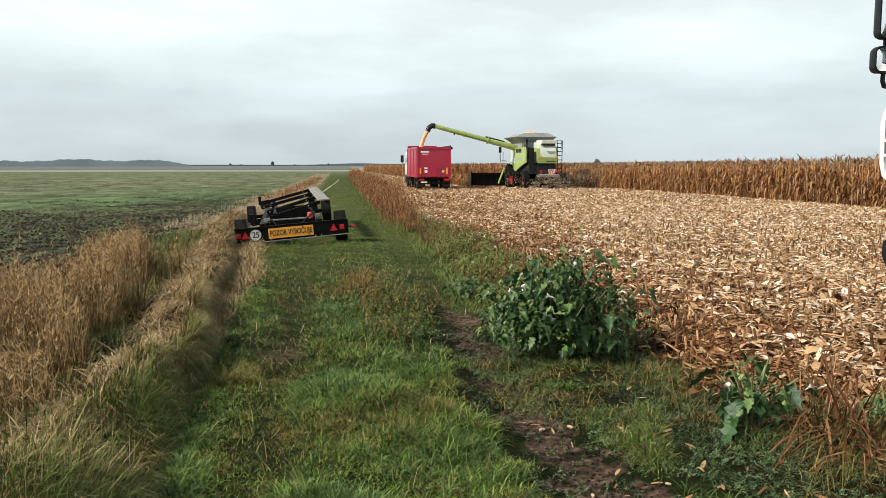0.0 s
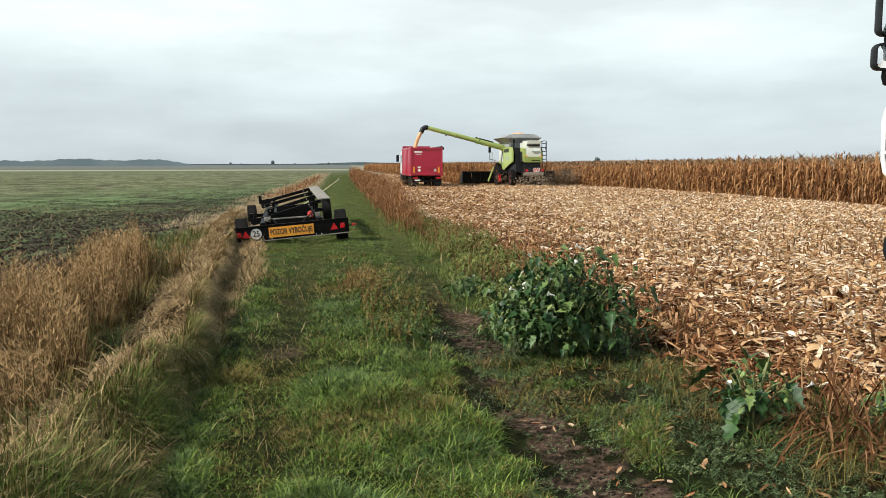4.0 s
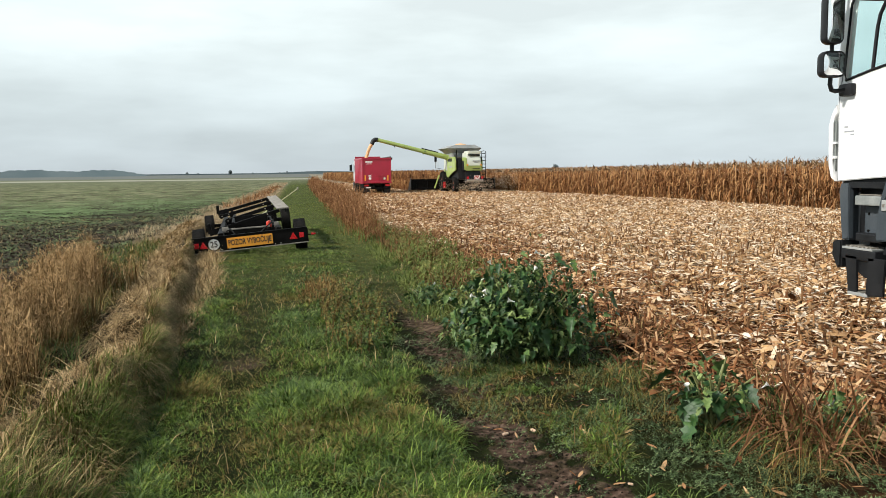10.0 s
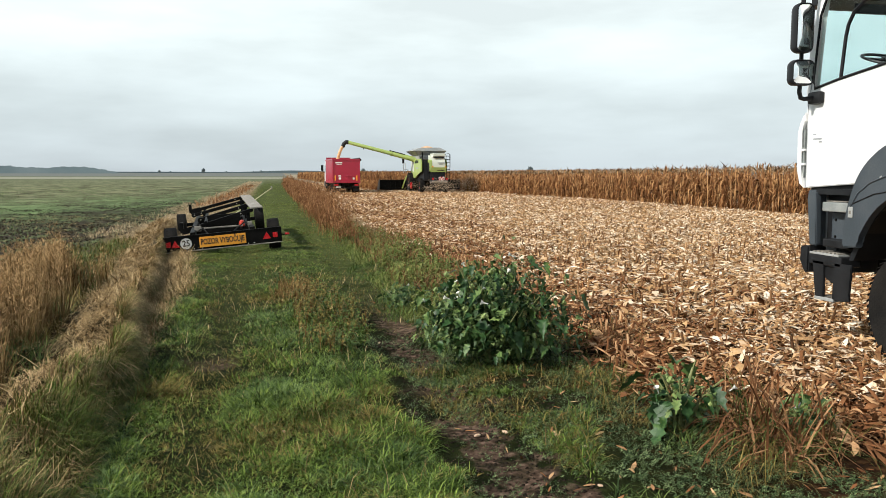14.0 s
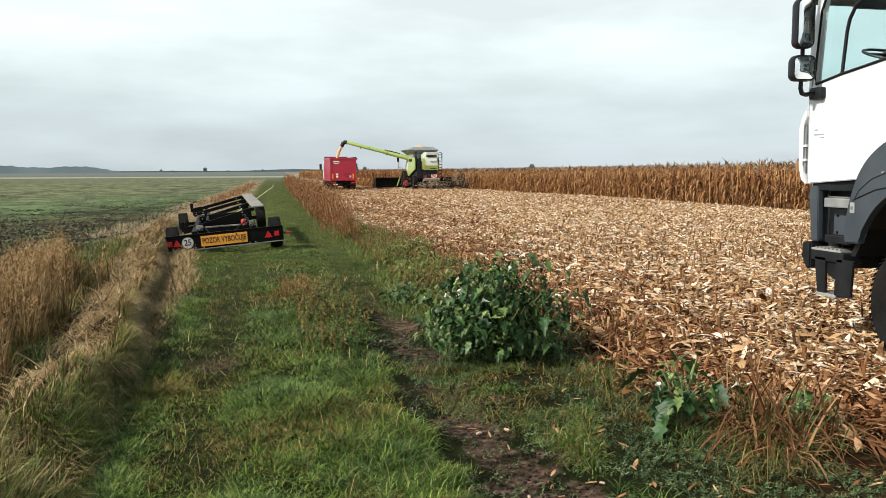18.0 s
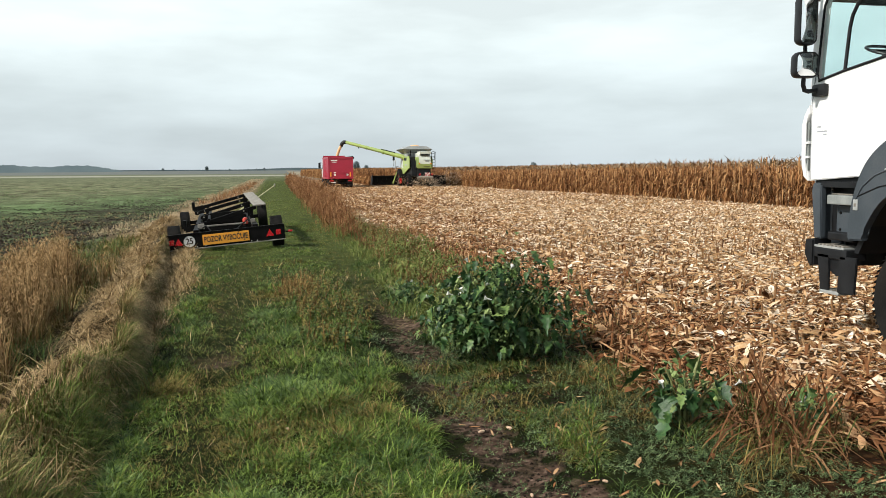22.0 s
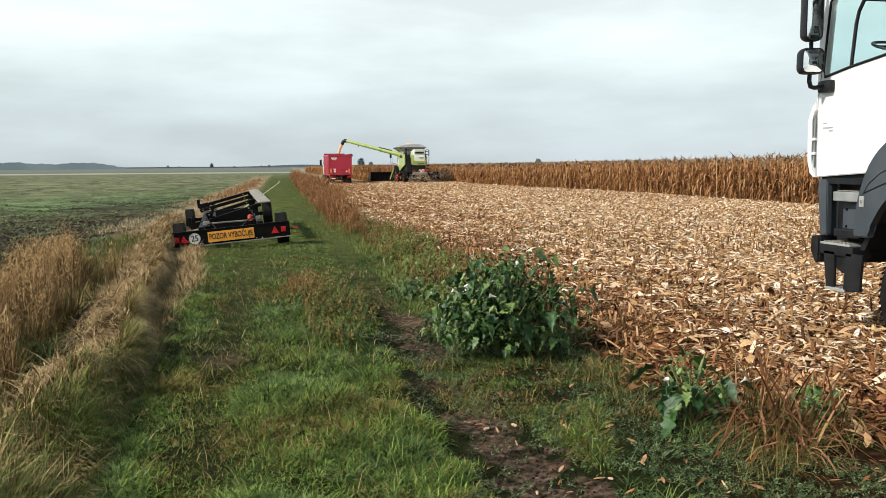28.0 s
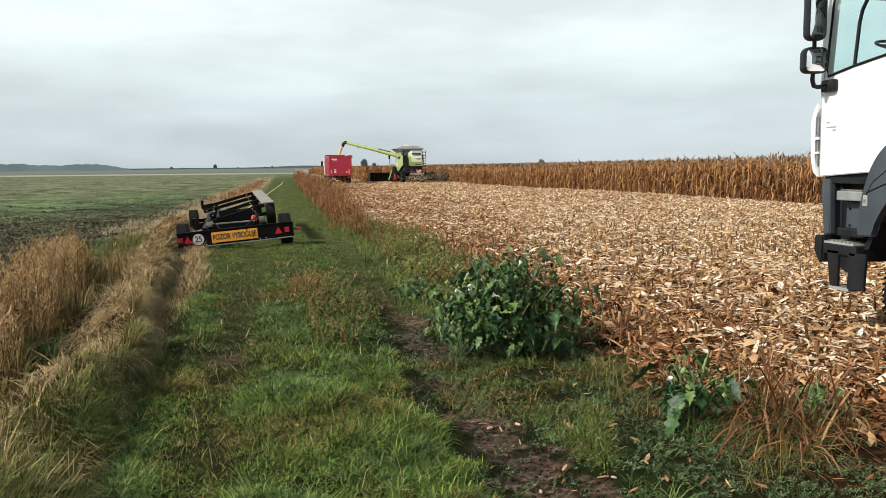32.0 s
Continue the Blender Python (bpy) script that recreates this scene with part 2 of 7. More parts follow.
MIRROR = material("mirror_glass", (0.85, 0.87, 0.88), (0.85, 0.87, 0.88), 3, 0.03, metal=1.0)
INK = material("dark_lettering", (0.03, 0.02, 0.015), (0.035, 0.025, 0.02), 5, 0.6)
GREY_INK = material("grey_lettering", (0.28, 0.30, 0.32), (0.32, 0.34, 0.36), 5, 0.5)
HEADLINER = material("grey_headliner_cloth", (0.16, 0.175, 0.18), (0.20, 0.215, 0.22), 30, 0.9)
OCHRE = material("ochre_dead_weed", (0.055, 0.033, 0.012), (0.46, 0.32, 0.145), 3, 0.8, island=0.65, c3=(0.215, 0.135, 0.052), transl=0.05, spec=0.05)
KNOT = material("grey_green_knotgrass", (0.014, 0.026, 0.010), (0.27, 0.33, 0.15), 5, 0.55, island=0.7, c3=(0.062, 0.104, 0.040), transl=0.05, spec=0.15)
SEAT_CLOTH = material("dark_seat_cloth", (0.03, 0.032, 0.036), (0.05, 0.052, 0.056), 40, 0.9)


def glass(name, tint, rough=0.02):
    m = bpy.data.materials.new(name)
    m.use_nodes = True
    b = m.node_tree.nodes["Principled BSDF"]
    b.inputs["Base Color"].default_value = (*tint, 1)
    b.inputs["Transmission Weight"].default_value, b.inputs["Roughness"].default_value, b.inputs["IOR"].default_value = 1.0, rough, 1.12
    return m


GLASS = glass("tinted_glass", (0.84, 0.95, 0.94))


# ---- mesh helpers ----
def raw_mesh(name, v, t, mat):
    """A mesh from arrays of corners (n, 3) and triangles (m, 3)."""
    v, t = np.asarray(v, np.float32), np.asarray(t, np.int32)
    me = bpy.data.meshes.new(name)
    me.vertices.add(len(v))
    me.vertices.foreach_set("co", v.ravel())
    me.loops.add(t.size)
    me.loops.foreach_set("vertex_index", t.ravel())
    me.polygons.add(len(t))
    me.polygons.foreach_set("loop_start", np.arange(0, t.size, 3, dtype=np.int32))
    me.update(calc_edges=True)
    me.materials.append(mat)
    return me


def scatter(tv, tt, R, T):
    """Template corners tv and triangles tt, repeated by the matrices R (n, 3, 3) and places T (n, 3)."""
    tv, tt = np.asarray(tv, float), np.asarray(tt, int)
    v = np.einsum("nij,kj->nki", R, tv) + T[:, None, :]
    t = tt[None] + (np.arange(len(T)) * len(tv))[:, None, None]
    return v.reshape(-1, 3), t.reshape(-1, 3)


def join(*pieces):
    vs, ts, k = [], [], 0
    for v, t in pieces:
        vs.append(v)
        ts.append(t + k)
        k += len(v)
    return np.concatenate(vs), np.concatenate(ts)


def turn(az, lean=0.0, roll=0.0, sx=1.0, sy=1.0, sz=1.0):
    """Matrices (n, 3, 3): scale, roll about z, lean over y towards +x, then turn by az about z."""
    az = np.asarray(az, float)
    n = len(az)
    one = np.ones(n)
    lean, roll, sx, sy, sz = (np.asarray(q, float) * one for q in (lean, roll, sx, sy, sz))

    def rz(a):
        m = np.zeros((n, 3, 3))
        m[:, 0, 0], m[:, 0, 1], m[:, 1, 0], m[:, 1, 1], m[:, 2, 2] = np.cos(a), -np.sin(a), np.sin(a), np.cos(a), 1
        return m
    ry = np.zeros((n, 3, 3))
    ry[:, 0, 0], ry[:, 0, 2], ry[:, 2, 0], ry[:, 2, 2], ry[:, 1, 1] = np.cos(lean), np.sin(lean), -np.sin(lean), np.cos(lean), 1
    s = np.zeros((n, 3, 3))
    s[:, 0, 0], s[:, 1, 1], s[:, 2, 2] = sx, sy, sz
    return rz(az) @ ry @ rz(roll) @ s


def blade(bend, w=1.0, steps=3):
    """One tapered blade of length 1 that starts at the origin and bends towards +x; w is the width as a share of the length."""
    v, t = [], []
    for i in range(steps):
        q = i / steps
        a = bend * q
        half = w / 2 * (1 - 0.75 * q ** 2)
        v += [(q * math.sin(a), -half, q * math.cos(a)), (q * math.sin(a), half, q * math.cos(a))]
        if i:
            k = 2 * i
            t += [(k - 2, k - 1, k + 1), (k - 2, k + 1, k)]
    v.append((math.sin(bend), 0, math.cos(bend)))
    k = 2 * steps
    t.append((k - 2, k - 1, k))
    return np.array(v), np.array(t)


def lifted(name, geo, mat, base, parent=None):
    """A mesh whose origin lies at its base on the ground."""
    v, t = geo
    ob = new(name, raw_mesh(name, v - np.asarray(base, float), t, mat))
    if parent:
        ob.parent = parent
    else:
        ob.location = base
    return ob


def stuff(name, geo, mat, label, category):
    ob = new(name, raw_mesh(name, *geo, mat))
    return tagged(ob, label, category, kind="stuff")


rng = np.random.default_rng(7)


def field_noise(x, y, s, seed=0):
    """Cheap smooth noise in 0..1, by sines."""
    a = np.sin(x / s * 1.7 + seed) * np.cos(y / s * 1.3 + seed * 2.1) + np.sin((x + y) / s * 0.9 + seed * 0.7) * 0.7 + np.sin((x * 0.6 - y) / s * 2.3 + seed * 1.9) * 0.5
    return np.clip(a / 4.4 + 0.5, 0, 1)


def rut_x(y):
    """The middle line of the wheel rut beside the track."""
    y = np.asarray(y, float)
    return -1.03 - 0.088 * (y - 4.9) + (0.045 * np.sin(1.1 * y) + 0.02 * np.sin(2.7 * y + 1)) * np.clip((17 - y) / 3, 0, 1)


def crest_d(y):
    """How far the crest of the bank stands back from the rut: close beside it further on, well back near by."""
    y = np.asarray(y, float)
    return 0.15 + 0.45 * np.clip((7.0 - y) / 2.2, 0, 1) + 0.03 * np.sin(2.1 * y)


LANE_L, LANE_R = -0.55, 1.28


def bare_soil(x, y):
    """1 on the bare patches of soil beside the track, 0 elsewhere."""
    x, y = np.asarray(x, float), np.asarray(y, float)
    wob = 0.35 * (field_noise(x, y, 0.22, 4) - 0.5)
    best = np.zeros_like(x)
    for cx, cy, rx, ry in ((1.36, 3.75, 0.34, 0.75), (1.30, 4.95, 0.30, 0.55), (1.05, 5.9, 0.16, 0.6), (1.22, 7.9, 0.26, 0.8), (1.05, 9.6, 0.16, 0.8), (1.9, 6.2, 0.35, 0.25), (1.85, 5.6, 0.42, 0.24)):
        best = np.maximum(best, 1.35 - np.hypot((x - cx) / rx, (y - cy) / ry) + wob * 2)
    return np.clip(best * 2.5, 0, 1)


def dip(y):
    """The fields fall away a little beyond the trailer."""
    q = np.clip((np.asarray(y, float) - 38) / 40, 0, 1)
    return -0.24 * q * q * (3 - 2 * q)


def ground_z(x, y):
    x, y = np.asarray(x, float), np.asarray(y, float)
    near = np.clip(1 - (y - 24) / 8, 0, 1)
    d, c = x - rut_x(y), crest_d(y)
    top = 0.19 + 0.04 * np.sin(2.3 * y) + 0.03 * np.sin(5.1 * y + 1)
    bottom = -0.14 * np.clip((y - 3.4) / 5.0, 0.3, 1)
    face = np.clip((-d - 0.05) / (c - 0.05), 0, 1)
    rear = np.clip((-d - c) / 0.75, 0, 1)
    bank = bottom + (top - bottom) * face * (2 - face) - (top - 0.02) * rear * rear * (3 - 2 * rear)
    lip = np.clip((d - 0.03) / 0.09, 0, 1)
    z = np.where(d < 0.03, bank, bottom * (1 - lip * lip * (3 - 2 * lip))) * near
    z = z + 0.05 * np.exp(-((x + 3.2) / 1.0) ** 2)
    z = z + 0.02 * np.sin(x * 2.1 + 0.6 * y) * np.cos(y * 1.3) + 0.012 * np.sin(7 * x + 3 * y) * np.sin(6 * y)
    lane = np.exp(-((x - LANE_L) / 0.26) ** 2) + np.exp(-((x - LANE_R) / 0.32) ** 2)
    z = z - lane * (0.055 + 0.012 * np.sin(9.5 * y + 2 * np.sin(1.3 * y)) * np.clip(1 - y / 30, 0, 1))
    return z * np.clip(1 - (np.hypot(x, y) - 60) / 60, 0, 1) + dip(y)


# ---- ground: one sheet from the track to the horizon ----
def ground_material():
    m = bpy.data.materials.new("field_ground")
    m.use_nodes = True
    n, l = m.node_tree.nodes, m.node_tree.links
    b = n["Principled BSDF"]
    b.inputs["Roughness"].default_value = 0.95
    b.inputs["Specular IOR Level"].default_value = 0.05
    co = n.new("ShaderNodeTexCoord")
    sep = n.new("ShaderNodeSeparateXYZ")
    l.new(co.outputs["Object"], sep.inputs[0])

    def tex(scale, detail=5.0, stretch=None, rot=0.0):
        t = n.new("ShaderNodeTexNoise")
        t.inputs["Scale"].default_value, t.inputs["Detail"].default_value = scale, detail
        if stretch:
            mp = n.new("ShaderNodeMapping")
            mp.inputs["Scale"].default_value = stretch
            mp.inputs["Rotation"].default_value = (0, 0, rot)
            l.new(co.outputs["Object"], mp.inputs[0])
            l.new(mp.outputs[0], t.inputs["Vector"])
        else:
            l.new(co.outputs["Object"], t.inputs["Vector"])
        return t.outputs[0]

    def math_(op, a, c, d=None):
        k = n.new("ShaderNodeMath")
        k.operation = op
        for i, q in enumerate((a, c, d)):
            if q is None:
                continue
            if isinstance(q, (int, float)):
                k.inputs[i].default_value = q
            else:
                l.new(q, k.inputs[i])
        return k.outputs[0]

    def step(v, lo, hi):
        k = n.new("ShaderNodeMapRange")
        k.inputs["From Min"].default_value, k.inputs["From Max"].default_value = lo, hi
        l.new(v, k.inputs[0])
        return k.outputs[0]

    def ramp(v, *cols):
        k = n.new("ShaderNodeValToRGB")
        k.color_ramp.elements[0].color, k.color_ramp.elements[1].color = (*cols[0], 1), (*cols[-1], 1)
        k.color_ramp.elements[0].position, k.color_ramp.elements[1].position = 0.3, 0.7
        for i, c in enumerate(cols[1:-1]):
            e = k.color_ramp.elements.new(0.3 + 0.4 * (i + 1) / (len(cols) - 1))
            e.color = (*c, 1)
        l.new(v, k.inputs[0])
        return k.outputs[0]

    def mix(f, a, c):
        k = n.new("ShaderNodeMix")
        k.data_type = "RGBA"
        l.new(f, k.inputs["Factor"])
        l.new(a, k.inputs["A"])
        l.new(c, k.inputs["B"])
        return k.outputs["Result"]

    fine, mid, big, patch = tex(40, 6), tex(7), tex(0.9), tex(0.12)
    rows = tex(1.0, 8, (0.06, 0.012, 1))
    x, y = sep.outputs["X"], sep.outputs["Y"]
    xw = math_("MULTIPLY_ADD", mid, 0.7, math_("MULTIPLY_ADD", big, 0.6, math_("ADD", x, -0.65)))
    soil = ramp(tex(16, 10), (0.013, 0.008, 0.0055), (0.070, 0.045, 0.032), (0.18, 0.122, 0.092))
    soil_dark = ramp(tex(16, 10), (0.007, 0.006, 0.0045), (0.034, 0.028, 0.020), (0.075, 0.060, 0.046))
    # ground between the tufts is near-black: shade at the roots as colour
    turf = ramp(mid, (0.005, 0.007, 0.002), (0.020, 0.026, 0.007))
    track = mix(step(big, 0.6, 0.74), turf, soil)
    olive = ramp(mid, (0.035, 0.052, 0.013), (0.085, 0.100, 0.032))
    worn = math_("MULTIPLY_ADD", math_("ADD", tex(1.6, 6), math_("MULTIPLY", mid, 0.6)), 1.5, math_("SUBTRACT", -0.98, math_("ABSOLUTE", math_("ADD", x, -1.32), 0.0)))
    track = mix(math_("MULTIPLY", step(worn, 0.0, 0.18), math_("SUBTRACT", 1.0, step(y, 9.0, 12.0))), track, soil)
    track = mix(step(y, 8, 20), track, olive)
    # dark base painted as shade below the margin grass; tan further off
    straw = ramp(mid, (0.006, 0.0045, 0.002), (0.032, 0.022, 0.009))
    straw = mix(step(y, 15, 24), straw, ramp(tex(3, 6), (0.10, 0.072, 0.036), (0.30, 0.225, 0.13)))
    # shade in the gaps between litter pieces, painted near-black into the ground
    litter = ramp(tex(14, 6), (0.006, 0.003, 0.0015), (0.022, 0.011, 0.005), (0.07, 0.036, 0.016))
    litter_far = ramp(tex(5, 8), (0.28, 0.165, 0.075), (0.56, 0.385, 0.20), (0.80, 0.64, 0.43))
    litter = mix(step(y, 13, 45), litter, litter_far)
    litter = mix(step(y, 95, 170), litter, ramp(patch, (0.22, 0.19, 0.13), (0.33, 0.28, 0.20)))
    slant = math_("MULTIPLY_ADD", math_("ADD", big, patch), 9.0, math_("MULTIPLY_ADD", x, -2.2, math_("ADD", y, -9.0)))
    crop_green = ramp(tex(1.0, 9, (1.3, 0.45, 1)), (0.022, 0.034, 0.016), (0.125, 0.190, 0.080), (0.205, 0.270, 0.130))
    crop_dull = ramp(tex(1.0, 9, (0.8, 0.22, 1)), (0.040, 0.048, 0.026), (0.185, 0.205, 0.108), (0.260, 0.260, 0.158))
    crop = mix(step(slant, 62, 110), crop_green, crop_dull)
    thin = ramp(fine, (0.022, 0.021, 0.012), (0.080, 0.072, 0.044))
    grain = math_("MULTIPLY_ADD", tex(1.0, 5, (7.0, 1.1, 1)), 0.6, math_("MULTIPLY_ADD", tex(1.0, 6, (0.05, 0.7, 1), radians(-65.6)), 0.5, math_("MULTIPLY", tex(0.6, 10, (0.9, 0.22, 1)), 0.4)))
    crop = mix(math_("MULTIPLY", step(grain, 0.69, 0.82), 0.8), crop, thin)
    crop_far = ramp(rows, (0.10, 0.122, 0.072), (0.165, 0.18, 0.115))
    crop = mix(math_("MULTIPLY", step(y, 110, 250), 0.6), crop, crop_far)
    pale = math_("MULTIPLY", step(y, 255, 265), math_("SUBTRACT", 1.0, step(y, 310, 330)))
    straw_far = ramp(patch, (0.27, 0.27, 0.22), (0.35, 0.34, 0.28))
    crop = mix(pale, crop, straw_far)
    # land towards the horizon greyed, the haze of distance mixed into its colour
    hazed_farland = ramp(patch, (0.125, 0.138, 0.132), (0.16, 0.172, 0.16))
    crop = mix(step(y, 335, 460), crop, hazed_farland)
    # freshly worked dark strip beside the margin, at a slant
    worked = math_("SUBTRACT", 1.0, step(math_("MULTIPLY_ADD", tex(0.35, 8), 60.0, slant), 67.0, 96.0))
    left = mix(math_("MULTIPLY", worked, step(tex(1.0, 8, (2.2, 0.8, 1)), 0.30, 0.52)), crop, soil_dark)
    straw = mix(step(y, 70, 130), straw, crop)
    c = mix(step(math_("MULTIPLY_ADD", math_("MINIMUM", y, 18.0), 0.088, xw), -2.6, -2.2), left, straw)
    track = mix(step(y, 130, 240), track, crop)
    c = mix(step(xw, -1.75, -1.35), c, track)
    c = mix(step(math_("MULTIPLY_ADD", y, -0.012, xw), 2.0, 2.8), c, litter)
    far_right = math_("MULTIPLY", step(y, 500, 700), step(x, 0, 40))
    c = mix(far_right, c, hazed_farland)
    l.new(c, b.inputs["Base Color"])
    bp = n.new("ShaderNodeBump")
    bp.inputs["Strength"].default_value, bp.inputs["Distance"].default_value = 0.8, 0.05
    l.new(math_("MULTIPLY_ADD", fine, 0.4, mid), bp.inputs["Height"])
    l.new(bp.outputs[0], b.inputs["Normal"])
    return m


def build_ground():
    xs = np.concatenate([[-4000, -1500, -500, -200, -80, -40, -20], np.arange(-12, -4, 0.5), np.arange(-4, -2.6, 0.08), np.arange(-2.6, -0.6, 0.04), np.arange(-0.6, 4, 0.08), np.arange(4, 12, 0.4), [14, 20, 40, 80, 200, 500, 1500, 4000]])
    ys = np.concatenate([[-300, -80, -20, -5], np.arange(-2, 3, 0.5), np.arange(3, 26, 0.12), np.arange(26, 60, 1.0), np.arange(60, 130, 4.0), [140, 180, 300, 600, 1200, 2500, 4500]])
    gx, gy = np.meshgrid(xs, ys)
    gz = ground_z(gx, gy)
    v = np.stack([gx, gy, gz], -1).reshape(-1, 3)
    nx, ny = len(xs), len(ys)
    i = (np.arange(ny - 1)[:, None] * nx + np.arange(nx - 1)).ravel()
    t = np.concatenate([np.stack([i, i + 1, i + nx + 1], 1), np.stack([i, i + nx + 1, i + nx], 1)])
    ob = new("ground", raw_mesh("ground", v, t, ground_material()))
    ob.data.polygons.foreach_set("use_smooth", np.ones(len(t), bool))
    return tagged(ob, "flat farmland with a grassy track between a green crop and a maize stubble field", "ground", kind="structure")


build_ground()


# ---- vegetation that nobody could count ----
def spread(n, x0, x1, y0, y1, power=1.0):
    """n places with more of them near y0."""
    x = rng.uniform(x0, x1, n)
    y = y0 + (y1 - y0) * rng.random(n) ** power
    return x, y


def places(x, y, dz=0.0):
    return np.stack([x, y, ground_z(x, y) + dz], -1)


def bent_blades(x, y, length, width, lean, kinds=(0.4, 0.9, 1.4), az=None, steps=3, dz=-0.01):
    """Blades of several bends at the given places; width in metres."""
    n = len(x)
    az = rng.uniform(0, 2 * math.pi, n) if az is None else az
    length, width, lean = (np.broadcast_to(q, n) for q in (length, width, lean))
    P = places(x, y, dz)
    which = rng.integers(0, len(kinds), n)
    out = []
    for i, bend in enumerate(kinds):
        k = which == i
        tv, tt = blade(bend, 1.0, steps)
        out.append(scatter(tv, tt, turn(az[k], lean[k], 0, length[k], width[k], length[k]), P[k]))
    return join(*out)


def keep(x, y, mask):
    return x[mask], y[mask]


def tufts(cx, cy, count, radius, length, width, steps=2, kinds=(0.5, 1.0, 1.7), comb=0.0, comb_az=0.0):
    """Tufts of blades that fan out from their middles; radius, length and width are given tuft by tuft."""
    cx, cy, radius, length, width = (np.repeat(np.broadcast_to(q, len(cx)), count) for q in (cx, cy, radius, length, width))
    n = len(cx)
    r, a = np.sqrt(rng.random(n)), rng.uniform(0, 2 * math.pi, n)
    x, y = cx + radius * r * np.cos(a), cy + radius * r * np.sin(a)
    az = a + rng.normal(0, 0.7, n)
    if comb:
        az = np.arctan2(np.sin(az) * (1 - comb) + comb * np.sin(comb_az), np.cos(az) * (1 - comb) + comb * np.cos(comb_az))
    return bent_blades(x, y, length * rng.uniform(0.55, 1.2, n), width * rng.uniform(0.7, 1.3, n), 0.08 + 0.55 * r + np.abs(rng.normal(0, 0.12, n)), kinds=kinds, az=az, steps=steps)


def lanes(x):
    """1 on the two worn wheel lanes of the track, 0 elsewhere."""
    return np.clip(np.exp(-((x - LANE_L) / 0.26) ** 2) + 1.1 * np.exp(-((x - LANE_R) / 0.33) ** 2), 0, 1)


def on_track(x, y, edge=0.06):
    return (x > rut_x(y) + edge + rng.normal(0, 0.05, len(x))) & (x > -1.9 + 0.1 * np.sin(1.3 * y)) & (x < 1.8 + 0.25 * np.sin(1.4 * y) + 0.02 * y)


def build_track_grass():
    # turf in tufts: long and dense between the wheel lanes, short and worn on them, none on bare soil
    for y0, y1, n, count, steps, power in ((3.3, 6.6, 12500, 22, 2, 1.0), (6.4, 11.5, 17000, 14, 1, 1.15), (11, 26, 20000, 10, 1, 1.2)):
        x, y = spread(n, -2.2, 2.4, y0, y1, power)
        lane = lanes(x)
        lush = 0.5 * field_noise(x, y, 0.42, 11) + 0.5 * field_noise(x, y, 0.17, 1)
        ok = on_track(x, y) & (rng.random(n) > bare_soil(x, y) * 1.4) & (rng.random(n) > 0.5 * lane) & (rng.random(n) < 0.55 + 1.0 * lush)
        x, y, lane, lush = x[ok], y[ok], lane[ok], lush[ok]
        far = y / 10
        h = (0.035 + 0.26 * np.clip(lush - 0.22, 0.03, 1) ** 1.15) * (1 - 0.72 * lane) * rng.uniform(0.7, 1.3, len(x)) * np.clip(1.25 - 0.035 * y, 0.55, 1.1)
        w = 0.0046 * (1 + 0.9 * far) * (1 + (steps == 1) * 0.35)
        tone = field_noise(x, y, 0.7, 5) + rng.normal(0, 0.16, len(x)) - 0.28 * lane
        for name, lo, hi, mat, label in (("track_grass", 0.24, 0.60, GRASS, "tufted green grass growing on the farm track"), ("blue_green_grass", 0.60, 9, GRASS_BLUE, "cool green tufts of grass on the farm track"),
                                         ("yellowed_grass", -9, 0.24, GRASS_YELLOW, "yellowed worn grass along the wheel lanes of the track")):
            k = (tone >= lo) & (tone < hi)
            stuff(name, tufts(x[k], y[k], count, np.clip(0.35 * h[k], 0.02, 0.07), h[k], w[k], steps), mat, label, "grass")
    # low mat of short blades, also on the lanes
    for y0, y1, n, steps in ((3.3, 7, 150000, 1), (7, 26, 140000, 1), (24, 46, 50000, 1)):
        x, y = spread(n, -2.4, 2.6, y0, y1, 1.25)
        x, y = keep(x, y, on_track(x, y) & (rng.random(n) > bare_soil(x, y) * 1.2))
        k = rng.random(len(x)) < np.clip(0.08 + 0.42 * lanes(x) * np.clip(1.2 - y / 40, 0.7, 1) - 0.5 * (field_noise(x, y, 0.5, 6) - 0.4), 0.03, 0.8)
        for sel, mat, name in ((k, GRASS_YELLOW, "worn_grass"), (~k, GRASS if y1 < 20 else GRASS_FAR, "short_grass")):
            xx, yy = x[sel], y[sel]
            stuff(name, bent_blades(xx, yy, rng.uniform(0.025, 0.085, len(xx)), rng.uniform(0.003, 0.006, len(xx)) * (1 + yy / 9), rng.uniform(0.1, 1.2, len(xx)), steps=steps), mat,
                  "short trodden grass on the farm track", "grass")
    # single pale seed stalks and dead blades standing over the turf
    x, y = spread(1500, -1.6, 1.9, 3.4, 14, 1.1)
    x, y = keep(x, y, on_track(x, y) & (bare_soil(x, y) < 0.3))
    stuff("pale_stalks", bent_blades(x, y, rng.uniform(0.08, 0.26, len(x)), rng.uniform(0.002, 0.0035, len(x)) * (1 + y / 12), rng.uniform(0, 0.7, len(x)), steps=2), STRAW_FLAT, "single pale grass stalks over the turf", "grass")
    # far end of the track
    x, y = spread(30000, -1.9, 2.2, 34, 160, 1.3)
    x, y = keep(x, y, rng.random(len(x)) < 1.1 - (y - 34) / 110)
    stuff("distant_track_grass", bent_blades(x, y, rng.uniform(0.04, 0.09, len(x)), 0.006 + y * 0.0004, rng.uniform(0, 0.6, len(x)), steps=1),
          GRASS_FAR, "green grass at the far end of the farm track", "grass")


